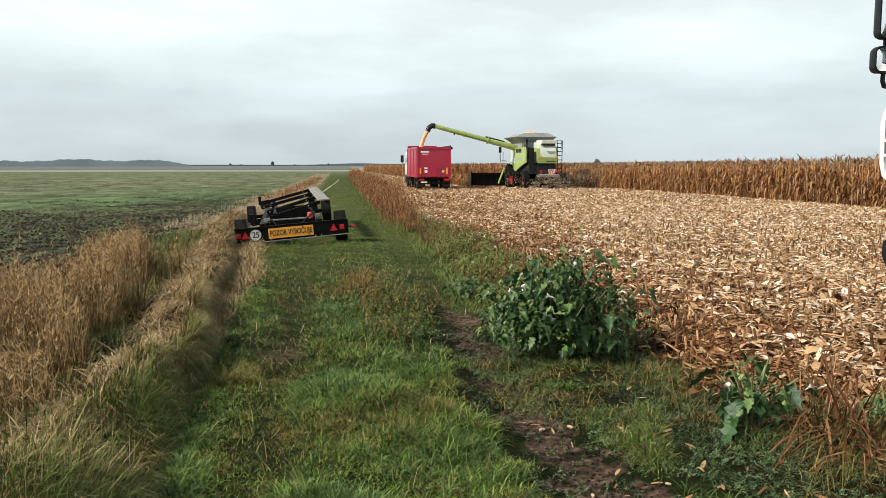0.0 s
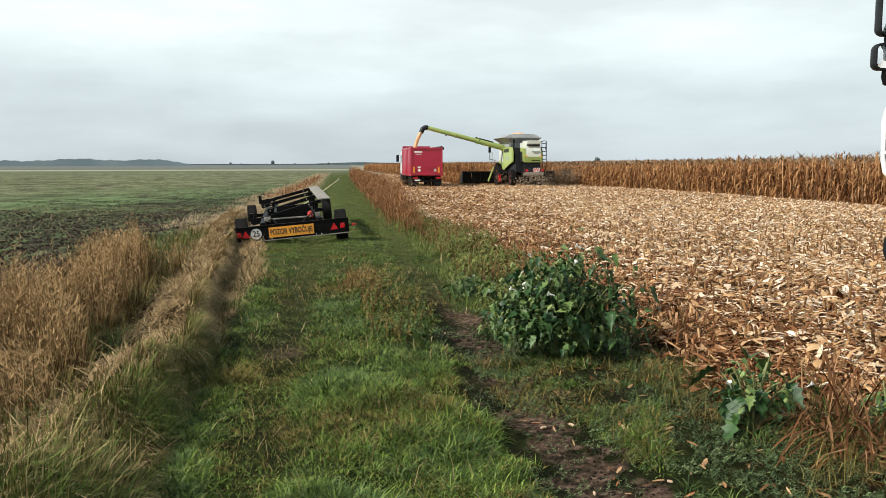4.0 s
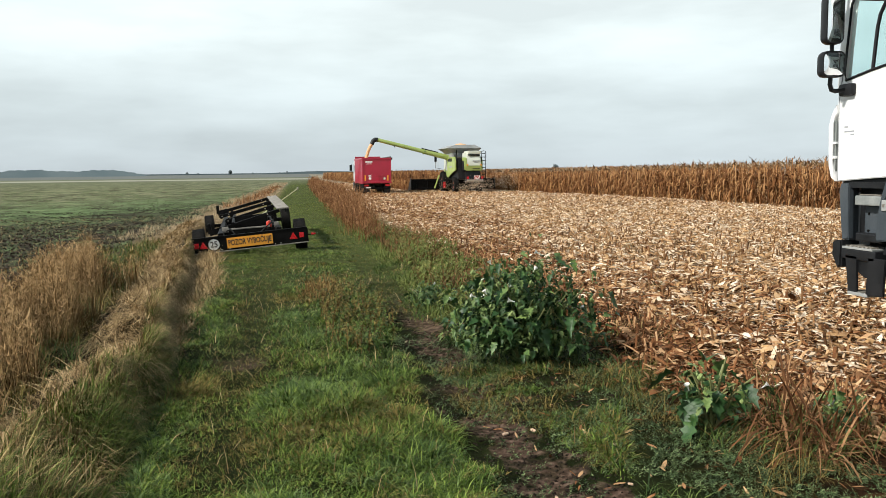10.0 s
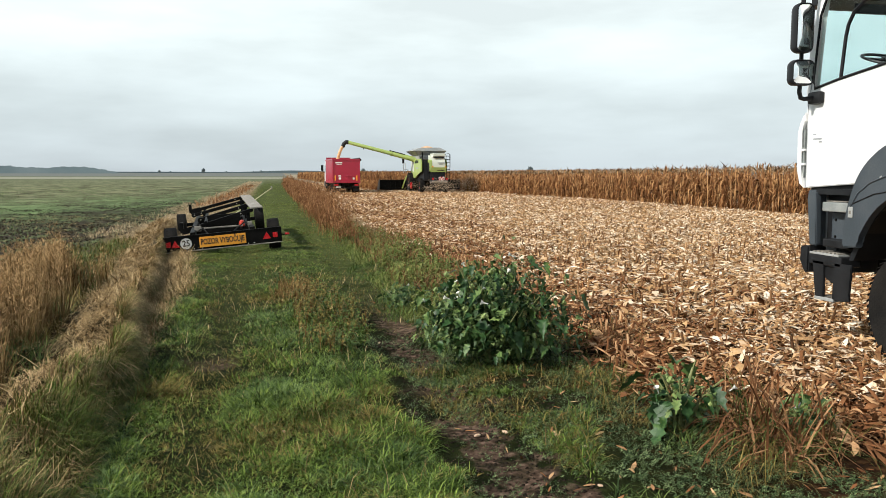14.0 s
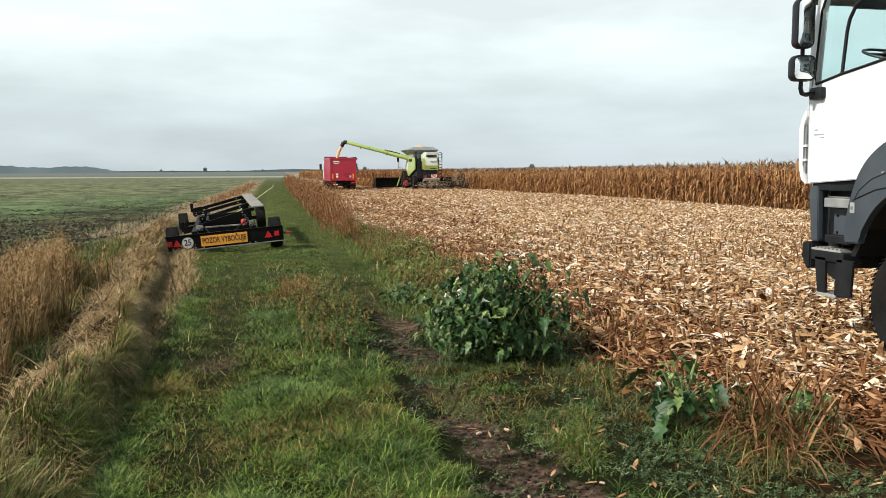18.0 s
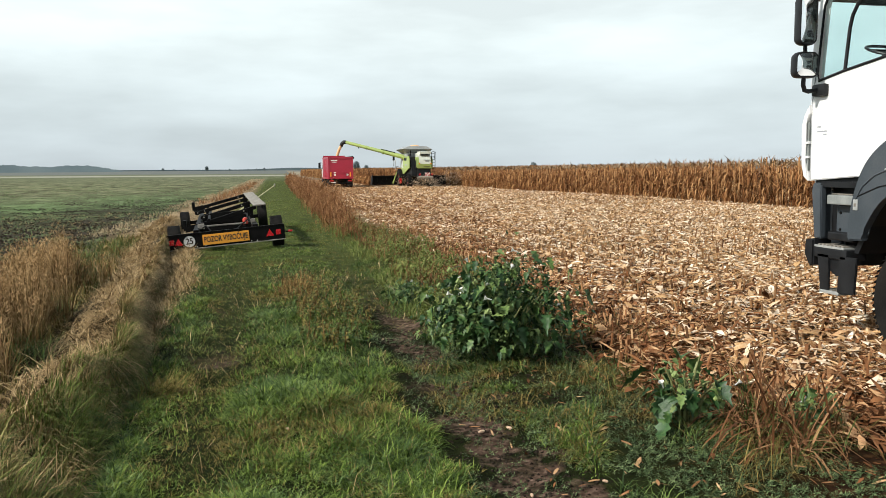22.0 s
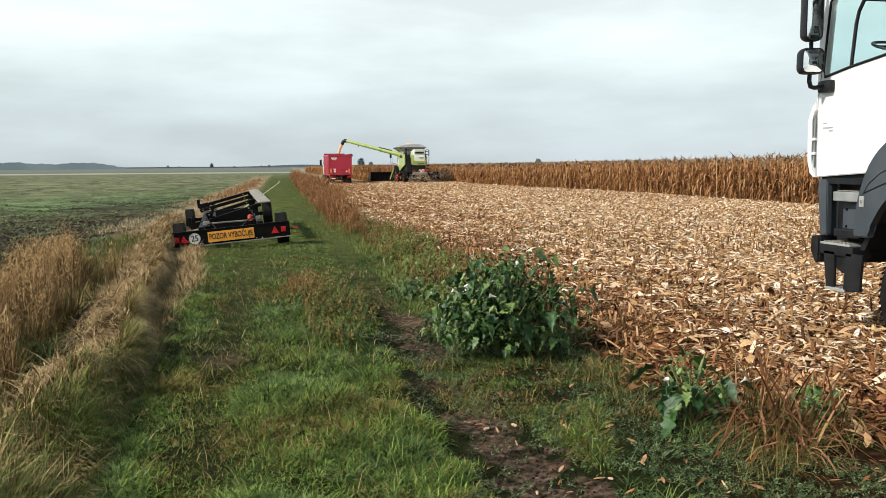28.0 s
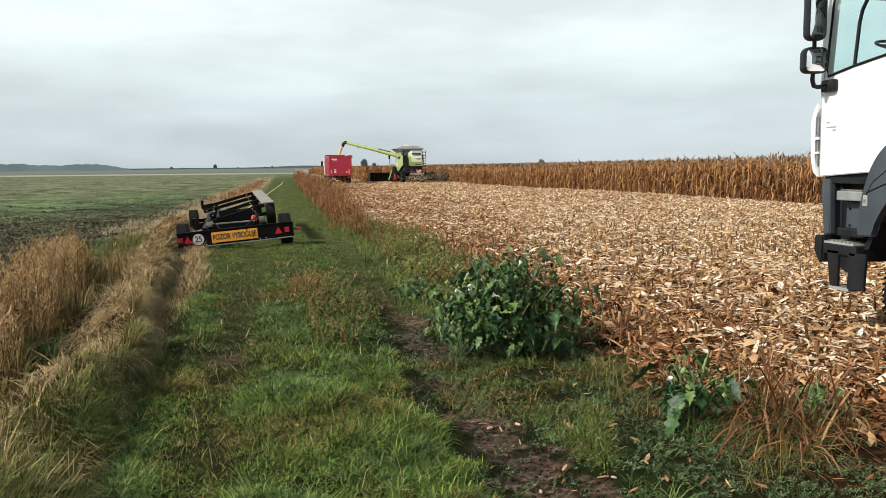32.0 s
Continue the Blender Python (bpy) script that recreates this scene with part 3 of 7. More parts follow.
def build_margin():
    # tall dry grass on the field margin, in uneven clumps with dark gaps between
    x, y = spread(62000, -4.4, -1.6, 3.3, 15, 1.1)
    n1 = 0.5 * field_noise(x, y, 0.75, 2) + 0.5 * field_noise(x, y, 0.28, 61)
    d = x - rut_x(y)
    edge = -0.98 - 0.16 * np.sin(y * 1.9) - 0.12 * np.sin(y * 4.3 + 1)
    tall = (d < edge) & (rng.random(len(x)) < n1 * 2.6 - 0.72) & (d > -1.95 - 0.25 * np.sin(y * 1.1) - 0.15 * np.sin(3.1 * y) + rng.normal(0, 0.12, len(x))) & (y < 13.2 + 1.2 * np.sin(5 * x))
    x, y, n1, d = x[tall], y[tall], n1[tall], d[tall]
    h = (0.16 + 1.0 * np.clip(n1 - 0.2, 0, 1)) * rng.uniform(0.5, 1.15, len(x)) * np.clip(0.55 + 0.055 * y, 0.8, 1.1)
    stuff("tall_dry_grass", bent_blades(x, y, h, rng.uniform(0.003, 0.0068, len(x)) * (1 + y / 12), np.abs(rng.normal(0.05, 0.16, len(x))), kinds=(0.08, 0.3, 0.8), steps=2),
          STRAW, "tall dry straw-coloured grass on the field margin", "grass")
    # feathery seed heads, three short plumes each
    k = np.repeat(np.flatnonzero(rng.random(len(x)) < 0.55), 3)
    az, lean = rng.uniform(0, 6.28, len(k)), rng.uniform(0, 0.7, len(k))
    P = places(x[k], y[k])
    P[:, 2] += h[k] * rng.uniform(0.72, 1.02, len(k))
    L = rng.uniform(0.05, 0.11, len(k))
    stuff("grass_seed_heads", scatter(*blade(0.8, 1.0, 1), turn(az, lean, 0, L, rng.uniform(0.005, 0.011, len(k)) * (0.6 + y[k] / 14), L), P), SEED, "tan feathery seed heads above the dry grass", "grass")
    # broken stems lying among the tall grass
    k = rng.random(len(x)) < 0.3
    stuff("bent_dry_grass", bent_blades(x[k], y[k], rng.uniform(0.25, 0.6, k.sum()), rng.uniform(0.0025, 0.0045, k.sum()) * (1 + y[k] / 12), rng.uniform(0.4, 1.3, k.sum()), kinds=(0.4, 0.9, 1.5), steps=2),
          STRAW_FLAT, "bent dry grass stems on the field margin", "grass")
    # olive and green grass at the foot of the tall stand and in its gaps
    x, y = spread(30000, -4.6, -1.5, 3.3, 20, 1.2)
    d = x - rut_x(y)
    x, y = keep(x, y, (d < -0.75) & (d > -2.1) & ((field_noise(x, y, 0.8, 9) > 0.5) | (d > -1.35)))
    k = field_noise(x, y, 0.35, 19) > 0.52
    for sel, mat, name in ((k, WEED_GREEN, "margin_green_grass"), (~k, GRASS_YELLOW, "margin_olive_grass")):
        xx, yy = x[sel], y[sel]
        stuff(name, bent_blades(xx, yy, rng.uniform(0.12, 0.42, len(xx)), rng.uniform(0.0028, 0.0055, len(xx)) * (1 + yy / 12), rng.uniform(0, 0.8, len(xx)), steps=2), mat,
              "half-green grass at the foot of the dry margin grass", "grass")
    x, y = spread(1400, -2.6, -1.75, 6, 17, 1.0)
    x = x + rut_x(y)
    x, y = keep(x, y, field_noise(x, y, 0.6, 83) > 0.45)
    weeds("dead_margin_weeds", x, y, rng.uniform(0.08, 0.32, len(x)), DEAD_AND_SHADE, DEAD_AND_SHADE, 8, 0.06, "dark dead weeds at the edge of the worked soil", 0.5)
    # swath of grass pressed flat along the top of the bank, its stems combed in waves
    x, y = spread(105000, -3.4, -0.9, 3.3, 27, 1.3)
    d, c = x - rut_x(y), crest_d(y)
    wide = 0.42 + 0.12 * np.sin(1.7 * y) + 0.06 * np.sin(4.1 * y) + 0.35 * np.clip((y - 9) / 5, 0, 1)
    ok = ~((y > 16.6) & (y < 19.2) & (d > -0.35)) & (d < -c + 0.06 + rng.normal(0, 0.04, len(x))) & (d > -c - wide + rng.normal(0, 0.08, len(x))) & (rng.random(len(x)) < 0.45 + 1.1 * field_noise(x * 2, y, 0.22, 71))
    x, y = keep(x, y, ok)
    az = -1.2 + 2.2 * (field_noise(x, y, 0.55, 47) - 0.5) + 2.0 * (field_noise(x, y, 0.16, 48) - 0.5) + rng.normal(0, 0.45, len(x)) + math.pi * (rng.random(len(x)) < 0.2)
    stuff("flattened_grass", bent_blades(x, y, rng.uniform(0.10, 0.36, len(x)), rng.uniform(0.003, 0.0062, len(x)) * (1 + y / 11), rng.normal(1.28, 0.2, len(x)), kinds=(0.15, 0.4, 0.7), az=az, dz=rng.uniform(0.0, 0.07, len(x)), steps=2),
          STRAW_FLAT, "swath of dry grass pressed flat beside the wheel rut", "grass")
    # pale tufts raised along the crest
    x, y = spread(16000, -0.12, 0.08, 3.4, 15, 1.2)
    x = rut_x(y) - crest_d(y) + x
    k = field_noise(x, y, 0.3, 53) > 0.4
    x, y = x[k], y[k]
    stuff("crest_grass", bent_blades(x, y, rng.uniform(0.06, 0.22, len(x)), rng.uniform(0.002, 0.004, len(x)) * (1 + y / 12), rng.uniform(0.4, 1.3, len(x)), kinds=(0.4, 0.9, 1.5), az=rng.normal(-0.3, 0.8, len(x)), steps=2),
          STRAW_FLAT, "pale dry grass along the crest of the bank", "grass")
    # long half-green grass that hangs down the face of the bank into the rut
    x, y = spread(75000, 0.0, 1.0, 3.3, 20, 1.35)
    q = x
    x = rut_x(y) - 0.03 - q * (crest_d(y) + 0.02)
    tuft = 0.6 * field_noise(x * 1.5, y, 0.12, 23) + 0.4 * field_noise(x, y, 0.4, 29)
    k = tuft > 0.36
    x, y, q, tuft = x[k], y[k], q[k], tuft[k]
    az = rng.normal(-0.25, 0.9, len(x)) + 2.2 * (field_noise(x, y, 0.25, 41) - 0.5)
    kind = rng.random(len(x)) + 0.5 * (field_noise(x, y, 0.3, 43) - 0.5) + 0.22 * (q - 0.5) + 0.35 * np.clip((y - 7.5) / 3, 0, 1)
    for name, lo, hi, mat, label in (("hanging_grass", 0.34, 0.78, GRASS_OLIVE, "long half-dry grass hanging into the rut"), ("rut_side_grass", -2, 0.34, GRASS, "green grass on the side of the rut"), ("hanging_straw", 0.78, 3, STRAW_FLAT, "dry stems hanging into the rut")):
        k = (kind >= lo) & (kind < hi)
        stuff(name, bent_blades(x[k], y[k], rng.uniform(0.08, 0.32, k.sum()) * (0.4 + tuft[k]) * np.clip(1.3 - 0.06 * y[k], 0.45, 1), rng.uniform(0.0032, 0.0070, k.sum()) * (1 + y[k] / 12), rng.normal(0.3, 0.4, k.sum()), kinds=(0.4, 1.1, 2.2), az=az[k], steps=2), mat, label, "grass")
    # straw along the track side of the rut, spreading out beside the trailer
    x, y = spread(15000, 0.08, 1.0, 7.5, 19.5, 0.8)
    x = 0.07 + (x - 0.08) * np.clip((y - 7) / 11, 0.05, 0.55) * rng.random(len(x)) ** 0.7
    x = x + rut_x(y)
    stuff("rut_edge_straw", bent_blades(x, y, rng.uniform(0.06, 0.36, len(x)) * np.clip(0.35 + 2.2 * (x - rut_x(y)), 0.4, 1), rng.uniform(0.002, 0.004, len(x)) * (1 + y / 12), rng.uniform(0.2, 1.1, len(x)), steps=2),
          STRAW_FLAT, "dry straw along the track side of the rut", "grass")
    # dry tufts further off
    x, y = spread(26000, -4.7, -1.9, 21, 170, 1.5)
    x, y = keep(x, y, 0.6 * field_noise(x, y * 0.5, 1.2, 3) + 0.4 * field_noise(x, y, 0.5, 7) > 0.5)
    stuff("far_margin_grass", bent_blades(x, y, rng.uniform(0.05, 0.34, len(x)), 0.005 + y * 0.0003, np.abs(rng.normal(0, 0.7, len(x))), steps=2), TAN,
          "dry brown grass along the far field margin", "grass")
    x, y = spread(900, -3.6, -2.4, 40, 120, 1.2)
    stuff("dark_margin_bushes", bent_blades(x, y, rng.uniform(0.2, 0.7, len(x)), 0.02 + y * 0.0004, rng.uniform(0, 0.7, len(x)), steps=2), DOCK,
          "dark brown bushy weeds along the far margin", "weeds")


def weeds(name, x, y, h, stem_mat, leaf_mat, per, size, label, lean=0.14, head=0.0):
    """Upright weeds: thin stems, small leaves up their length, and seed heads towards the top."""
    n = len(x)
    az, tip = rng.uniform(0, 6.28, n), np.abs(rng.normal(0, lean, n))
    tv, tt = blade(0.25, 1.0, 2)
    stuff(name, scatter(tv, tt, turn(az, tip, 0, h, 0.0035 + 0.00022 * y, h), places(x, y, -0.01)), stem_mat, label, "weeds")
    k = np.repeat(np.arange(n), per)
    q = rng.uniform(0.12, 1.0, len(k)) ** (0.6 if head else 1.0)
    P = places(x[k], y[k])
    P += (q * h[k])[:, None] * np.stack([np.sin(tip[k] + 0.12 * q) * np.cos(az[k]), np.sin(tip[k] + 0.12 * q) * np.sin(az[k]), np.cos(tip[k] + 0.12 * q)], -1)
    L = size * rng.uniform(0.5, 1.3, len(k)) * (1.15 - 0.6 * q) * (1 + y[k] / 40)
    stuff(name + "_leaves", scatter(*blade(1.0, 0.42, 2), turn(rng.uniform(0, 6.28, len(k)), rng.uniform(0.0, 0.9, len(k)) if head else rng.uniform(0.3, 1.5, len(k)), 0, L, L * (0.36 if head else 1.0), L * (1.9 if head else 1.0)), P), leaf_mat, label, "weeds")


def build_right_verge():
    # rust-brown dock and dead weeds in a belt between the track and the stubble
    x, y = spread(6500, 1.42, 2.12, 17, 115, 1.3)
    x = x + rng.normal(0, 0.12, len(x)) + 0.003 * (y - 20)
    n1 = 0.6 * field_noise(x, y, 1.3, 4) + 0.4 * field_noise(x, y, 0.5, 14)
    k = (n1 > 0.34) & (rng.random(len(x)) < (y - 19) / 9)
    x, y, n1 = x[k], y[k], n1[k]
    h = rng.uniform(0.4, 1.1, len(x)) * (0.25 + 1.4 * n1) * np.clip((y - 14) / 9, 0.35, 1.2)
    weeds("rust_brown_weeds", x, y, h, DOCK, DOCK, 11, 0.075, "rust-brown dead dock plants in a belt beside the track", 0.12, 1.0)
    # green foot of the belt
    x, y = spread(26000, 1.5, 2.7, 9, 48, 1.4)
    x, y = keep(x, y, field_noise(x, y, 1.0, 15) > 0.4)
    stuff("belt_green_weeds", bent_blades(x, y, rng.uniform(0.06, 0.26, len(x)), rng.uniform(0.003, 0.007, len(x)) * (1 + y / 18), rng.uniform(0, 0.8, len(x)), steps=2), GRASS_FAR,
          "green weeds at the foot of the dead dock", "weeds")
    # leafy yellow-green and brown weeds between the track and the field
    x, y = spread(1200, 1.7, 3.1, 8.6, 21, 1.0)
    x, y = keep(x, y, (field_noise(x, y, 0.6, 25) > 0.42) & (x > 1.6 + 0.045 * (y - 8)))
    k = rng.random(len(x)) < 0.2 + 0.03 * (y - 8)
    weeds("verge_stems", x[k], y[k], rng.uniform(0.2, 0.62, k.sum()), RUST, OCHRE, 10, 0.045, "dead brown upright weeds on the verge", 0.16, 1.0)
    weeds("leafy_verge_weeds", x[~k], y[~k], rng.uniform(0.15, 0.45, (~k).sum()), GRASS_OLIVE, GRASS_FAR, 14, 0.08, "leafy green weeds on the verge", 0.25)
    # low weeds on the near verge
    x, y = spread(50000, 1.3, 3.6, 2.6, 15, 1.1)
    n1 = field_noise(x, y, 0.5, 8)
    x, y = keep(x, y, (n1 > 0.50) & (bare_soil(x, y) < 0.35) & (x > 1.35 + 0.2 * np.sin(y * 1.7)) & (x < 3.0 + 0.6 * np.clip(4.5 - y, 0, 1)))
    stuff("verge_weeds", bent_blades(x, y, rng.uniform(0.03, 0.15, len(x)) * (0.4 + 1.2 * field_noise(x, y, 0.25, 9)), rng.uniform(0.003, 0.007, len(x)) * (1 + y / 18), rng.uniform(0, 1.1, len(x)), steps=2), WEED_GREEN,
          "low green weeds on the verge of the stubble field", "weeds")
    # creeping knotgrass mats: sprigs of tiny leaves close to the soil
    x, y = spread(34000, 0.9, 3.9, 2.9, 8.5, 1.0)
    x, y = keep(x, y, (0.5 * field_noise(x, y, 0.3, 17) + 0.5 * field_noise(x, y, 0.12, 18) > 0.40) & (rng.random(len(x)) > 0.75 * bare_soil(x, y)) & (x > 1.0 + 0.1 * np.sin(3 * y)) & (x < 2.9 + 0.5 * np.clip(4.5 - y, 0, 1)))
    n = len(x)
    lv, lt = blade(0.7, 0.38, 1)
    sprig = join(*[scatter(lv * 0.34, lt, turn([2.4 * i], [0.5 + 0.1 * (i % 3)]), np.array([(0.05 * i, 0, 0.12 + 0.14 * i)])) for i in range(7)])
    s = rng.uniform(0.025, 0.065, n)
    stuff("creeping_knotgrass", scatter(*sprig, turn(rng.uniform(0, 6.28, n), rng.uniform(0.0, 1.1, n), 0, s, s, s), places(x, y, -0.004)), KNOT,
          "mats of tiny-leaved creeping weed on the bare soil", "weeds")
    # clods and crumbs on the bare soil
    x, y = spread(9000, 0.8, 2.4, 2.6, 10, 1.0)
    x, y = keep(x, y, bare_soil(x, y) > 0.4)
    clods("soil_crumbs", x, y, 0.003, 0.022, "brown crumbs and clods on the bare soil")
    x, y = spread(5000, 1.8, 3.3, 8, 22, 1.0)
    x, y = keep(x, y, field_noise(x, y, 0.7, 12) > 0.52)
    stuff("dead_verge_weeds", bent_blades(x, y, rng.uniform(0.12, 0.55, len(x)), rng.uniform(0.0025, 0.005, len(x)) * (1 + y / 16), rng.uniform(0, 0.45, len(x)), steps=2), RUST,
          "dead brown weeds on the verge", "weeds")
    # brown half-dead weeds in the middle of the track, rusty at their far end
    n = 420
    r, a = np.sqrt(rng.random(n)), rng.uniform(0, 6.28, n)
    x, y = 0.60 + 0.42 * r * np.cos(a), 9.4 + 2.0 * r * np.sin(a)
    x, y = keep(x, y, field_noise(x, y, 0.3, 21) > 0.42)
    k = rng.random(len(x)) < 0.5
    weeds("track_weed_patch", x[k], y[k], rng.uniform(0.15, 0.42, k.sum()), RUST, GRASS_YELLOW, 12, 0.05, "brownish half-dead weeds in the middle of the track", 0.3)
    weeds("track_weed_leaves", x[~k], y[~k], rng.uniform(0.10, 0.30, (~k).sum()), WEED_GREEN, WEED_GREEN, 12, 0.05, "green leaves of the weeds in the track", 0.35)
    x, y = 0.30 + rng.normal(0, 0.16, 150), 11.4 + rng.normal(0, 0.5, 150)
    weeds("rusty_track_weeds", x, y, rng.uniform(0.08, 0.26, 150), OCHRE, OCHRE, 16, 0.045, "rusty seed heads of low weeds in the track", 0.4, 1.0)
    # rust-brown grass at the field corner near by: thin stems with drooping dry leaves
    for cx, cy, rr, nn, hh in ((3.02, 4.55, 0.22, 230, 0.72), (2.95, 4.2, 0.2, 160, 0.62), (3.35, 4.35, 0.3, 60, 0.7), (3.6, 5.4, 0.4, 50, 0.5)):
        r, a = rr * np.sqrt(rng.random(nn)), rng.uniform(0, 6.28, nn)
        x, y = cx + r * np.cos(a), cy + r * np.sin(a)
        base = (cx, cy, float(ground_z(cx, cy)))
        plant = new("dry_millet_clump")
        plant.location = base
        tagged(plant, "rust-brown dry millet clump with drooping leaves at the stubble edge", "grass clump", "dry millet clumps")
        lifted("dry_foliage", bent_blades(x, y, rng.uniform(0.45, 1.0, nn) * hh, np.where(rng.random(nn) < 0.3, 0.004, rng.uniform(0.007, 0.020, nn)), np.abs(rng.normal(0, 0.28, nn)), kinds=(0.3, 1.4, 2.2, 2.8, 3.1), steps=6), RUST, base, plant)
        k = nn // 2
        lifted("green_foliage", bent_blades(x[:k], y[:k], rng.uniform(0.25, 0.8, k) * hh, rng.uniform(0.004, 0.009, k), rng.uniform(0.1, 0.7, k), kinds=(0.3, 1.0, 1.6), steps=4), WEED_GREEN, base, plant)
    x, y = spread(5200, 2.3, 3.6, 3.6, 9, 1.0)
    x, y = keep(x, y, field_noise(x, y, 0.4, 31) > 0.5)
    stuff("yellow_verge_grass", bent_blades(x, y, rng.uniform(0.08, 0.34, len(x)), rng.uniform(0.003, 0.006, len(x)), rng.uniform(0, 0.7, len(x))), GRASS_YELLOW,
          "yellow-green grass between verge and stubble", "grass")


def clods(name, x, y, lo, hi, label):
    n = len(x)
    tv = np.array([(1, 0, 0), (-0.5, 0.8, 0), (-0.5, -0.8, 0.1), (0.1, 0, 0.8), (0, 0.1, -0.5)])
    tt = np.array([(0, 1, 3), (1, 2, 3), (2, 0, 3), (1, 0, 4), (2, 1, 4), (0, 2, 4)])
    s = rng.uniform(lo ** 0.5, hi ** 0.5, n) ** 2
    stuff(name, scatter(tv, tt, turn(rng.uniform(0, 6.28, n), rng.uniform(-0.5, 0.5, n), 0, s, s * rng.uniform(0.6, 1.2, n), s * 0.8), places(x, y)), CLOD, label, "soil")


def field_side(x, y):
    """Whether a place lies in the sown field beyond the margin."""
    return x < -2.35 - 0.088 * np.minimum(y, 18) + 0.2 * np.sin(1.7 * y)


def build_left_field():
    n = 180000
    y = 7 + 106 * rng.random(n) ** 1.7
    x = -2.6 - rng.random(n) * (6 + 0.62 * y)
    slant = y - 2.2 * x + 14 * (field_noise(x, y, 2.2, 2) - 0.5)
    ok = field_side(x, y) & ((slant > 44) | (rng.random(n) < 0.75)) & (field_noise(x, y * 0.3, 1.1, 3) + 0.5 * field_noise(x, y * 0.4, 0.4, 13) + 0.3 * rng.random(n) > 0.90)
    x, y = keep(x, y, ok)
    stuff("young_crop", bent_blades(x, y, rng.uniform(0.06, 0.15, len(x)), 0.014 + y * 0.0005, rng.uniform(0.2, 1.3, len(x)), steps=1), SPROUT,
          "low young green crop in the wide field", "crop")
    n = 62000
    y = 6 + 48 * rng.random(n) ** 1.3
    x = -2.4 - rng.random(n) * (8 + 0.5 * y)
    slant = y - 2.2 * x + 60 * (0.6 * field_noise(x, y, 1.1, 2) + 0.4 * field_noise(x, y, 0.4, 6) - 0.5) + rng.normal(0, 5, n)
    x, y = keep(x, y, field_side(x, y) & (slant < 57))
    clods("soil_clods", x, y, 0.010, 0.055, "dark clods of freshly worked soil")
    # sparse straw bits on the worked soil
    x, y = spread(6000, -14, -2.8, 7, 34, 1.1)
    x, y = keep(x, y, field_side(x, y))
    stuff("field_straw_bits", bent_blades(x, y, rng.uniform(0.05, 0.2, len(x)), rng.uniform(0.004, 0.008, len(x)) * (1 + y / 20), rng.uniform(0.8, 1.5, len(x)), steps=2, dz=0.03), STRAW_FLAT,
          "straw bits scattered on the worked soil", "crop residue")


FIELD_X0 = 2.95


def field_edge(x, y):
    """How far a place lies inside the stubble field."""
    return x - FIELD_X0 - 0.012 * y - 0.55 * np.clip(5.4 - y, 0, 3) - 0.12 * np.sin(1.9 * y)


def litter_piece(curl, skew=0.0):
    """A torn strip of husk or leaf: tapered to both ends, cupped along and across, bent sideways by skew."""
    v, t = [], []
    for i, q in enumerate((-0.5, -0.15, 0.2, 0.5)):
        half = (0.3, 0.95, 1.0, 0.12)[i] * 0.5
        z = curl * (0.25 - q * q)
        off = skew * (q * q - 0.1) * 4
        v += [(q, off - half, z), (q, off + half, z * 0.5 + 0.05)]
        if i:
            k = 2 * i
            t += [(k - 2, k, k + 1), (k - 2, k + 1, k - 1)]
    return np.array(v), np.array(t)


def ribbon(twist, curl, sway):
    """A dry leaf of length and width 1 along +x that twists and curls as it goes; widths lie in y and z alike."""
    v, t = [], []
    for i, q in enumerate((0.0, 0.22, 0.45, 0.7, 1.0)):
        half = (0.35, 0.5, 0.5, 0.4, 0.06)[i]
        a = twist * q
        v += [(q - 0.5, sway * math.sin(3.2 * q) - half * math.cos(a), curl * math.sin(math.pi * q), -half * math.sin(a)), (q - 0.5, sway * math.sin(3.2 * q) + half * math.cos(a), curl * math.sin(math.pi * q), half * math.sin(a))]
        if i:
            k = 2 * i
            t += [(k - 2, k, k + 1), (k - 2, k + 1, k - 1)]
    return np.array(v), np.array(t)


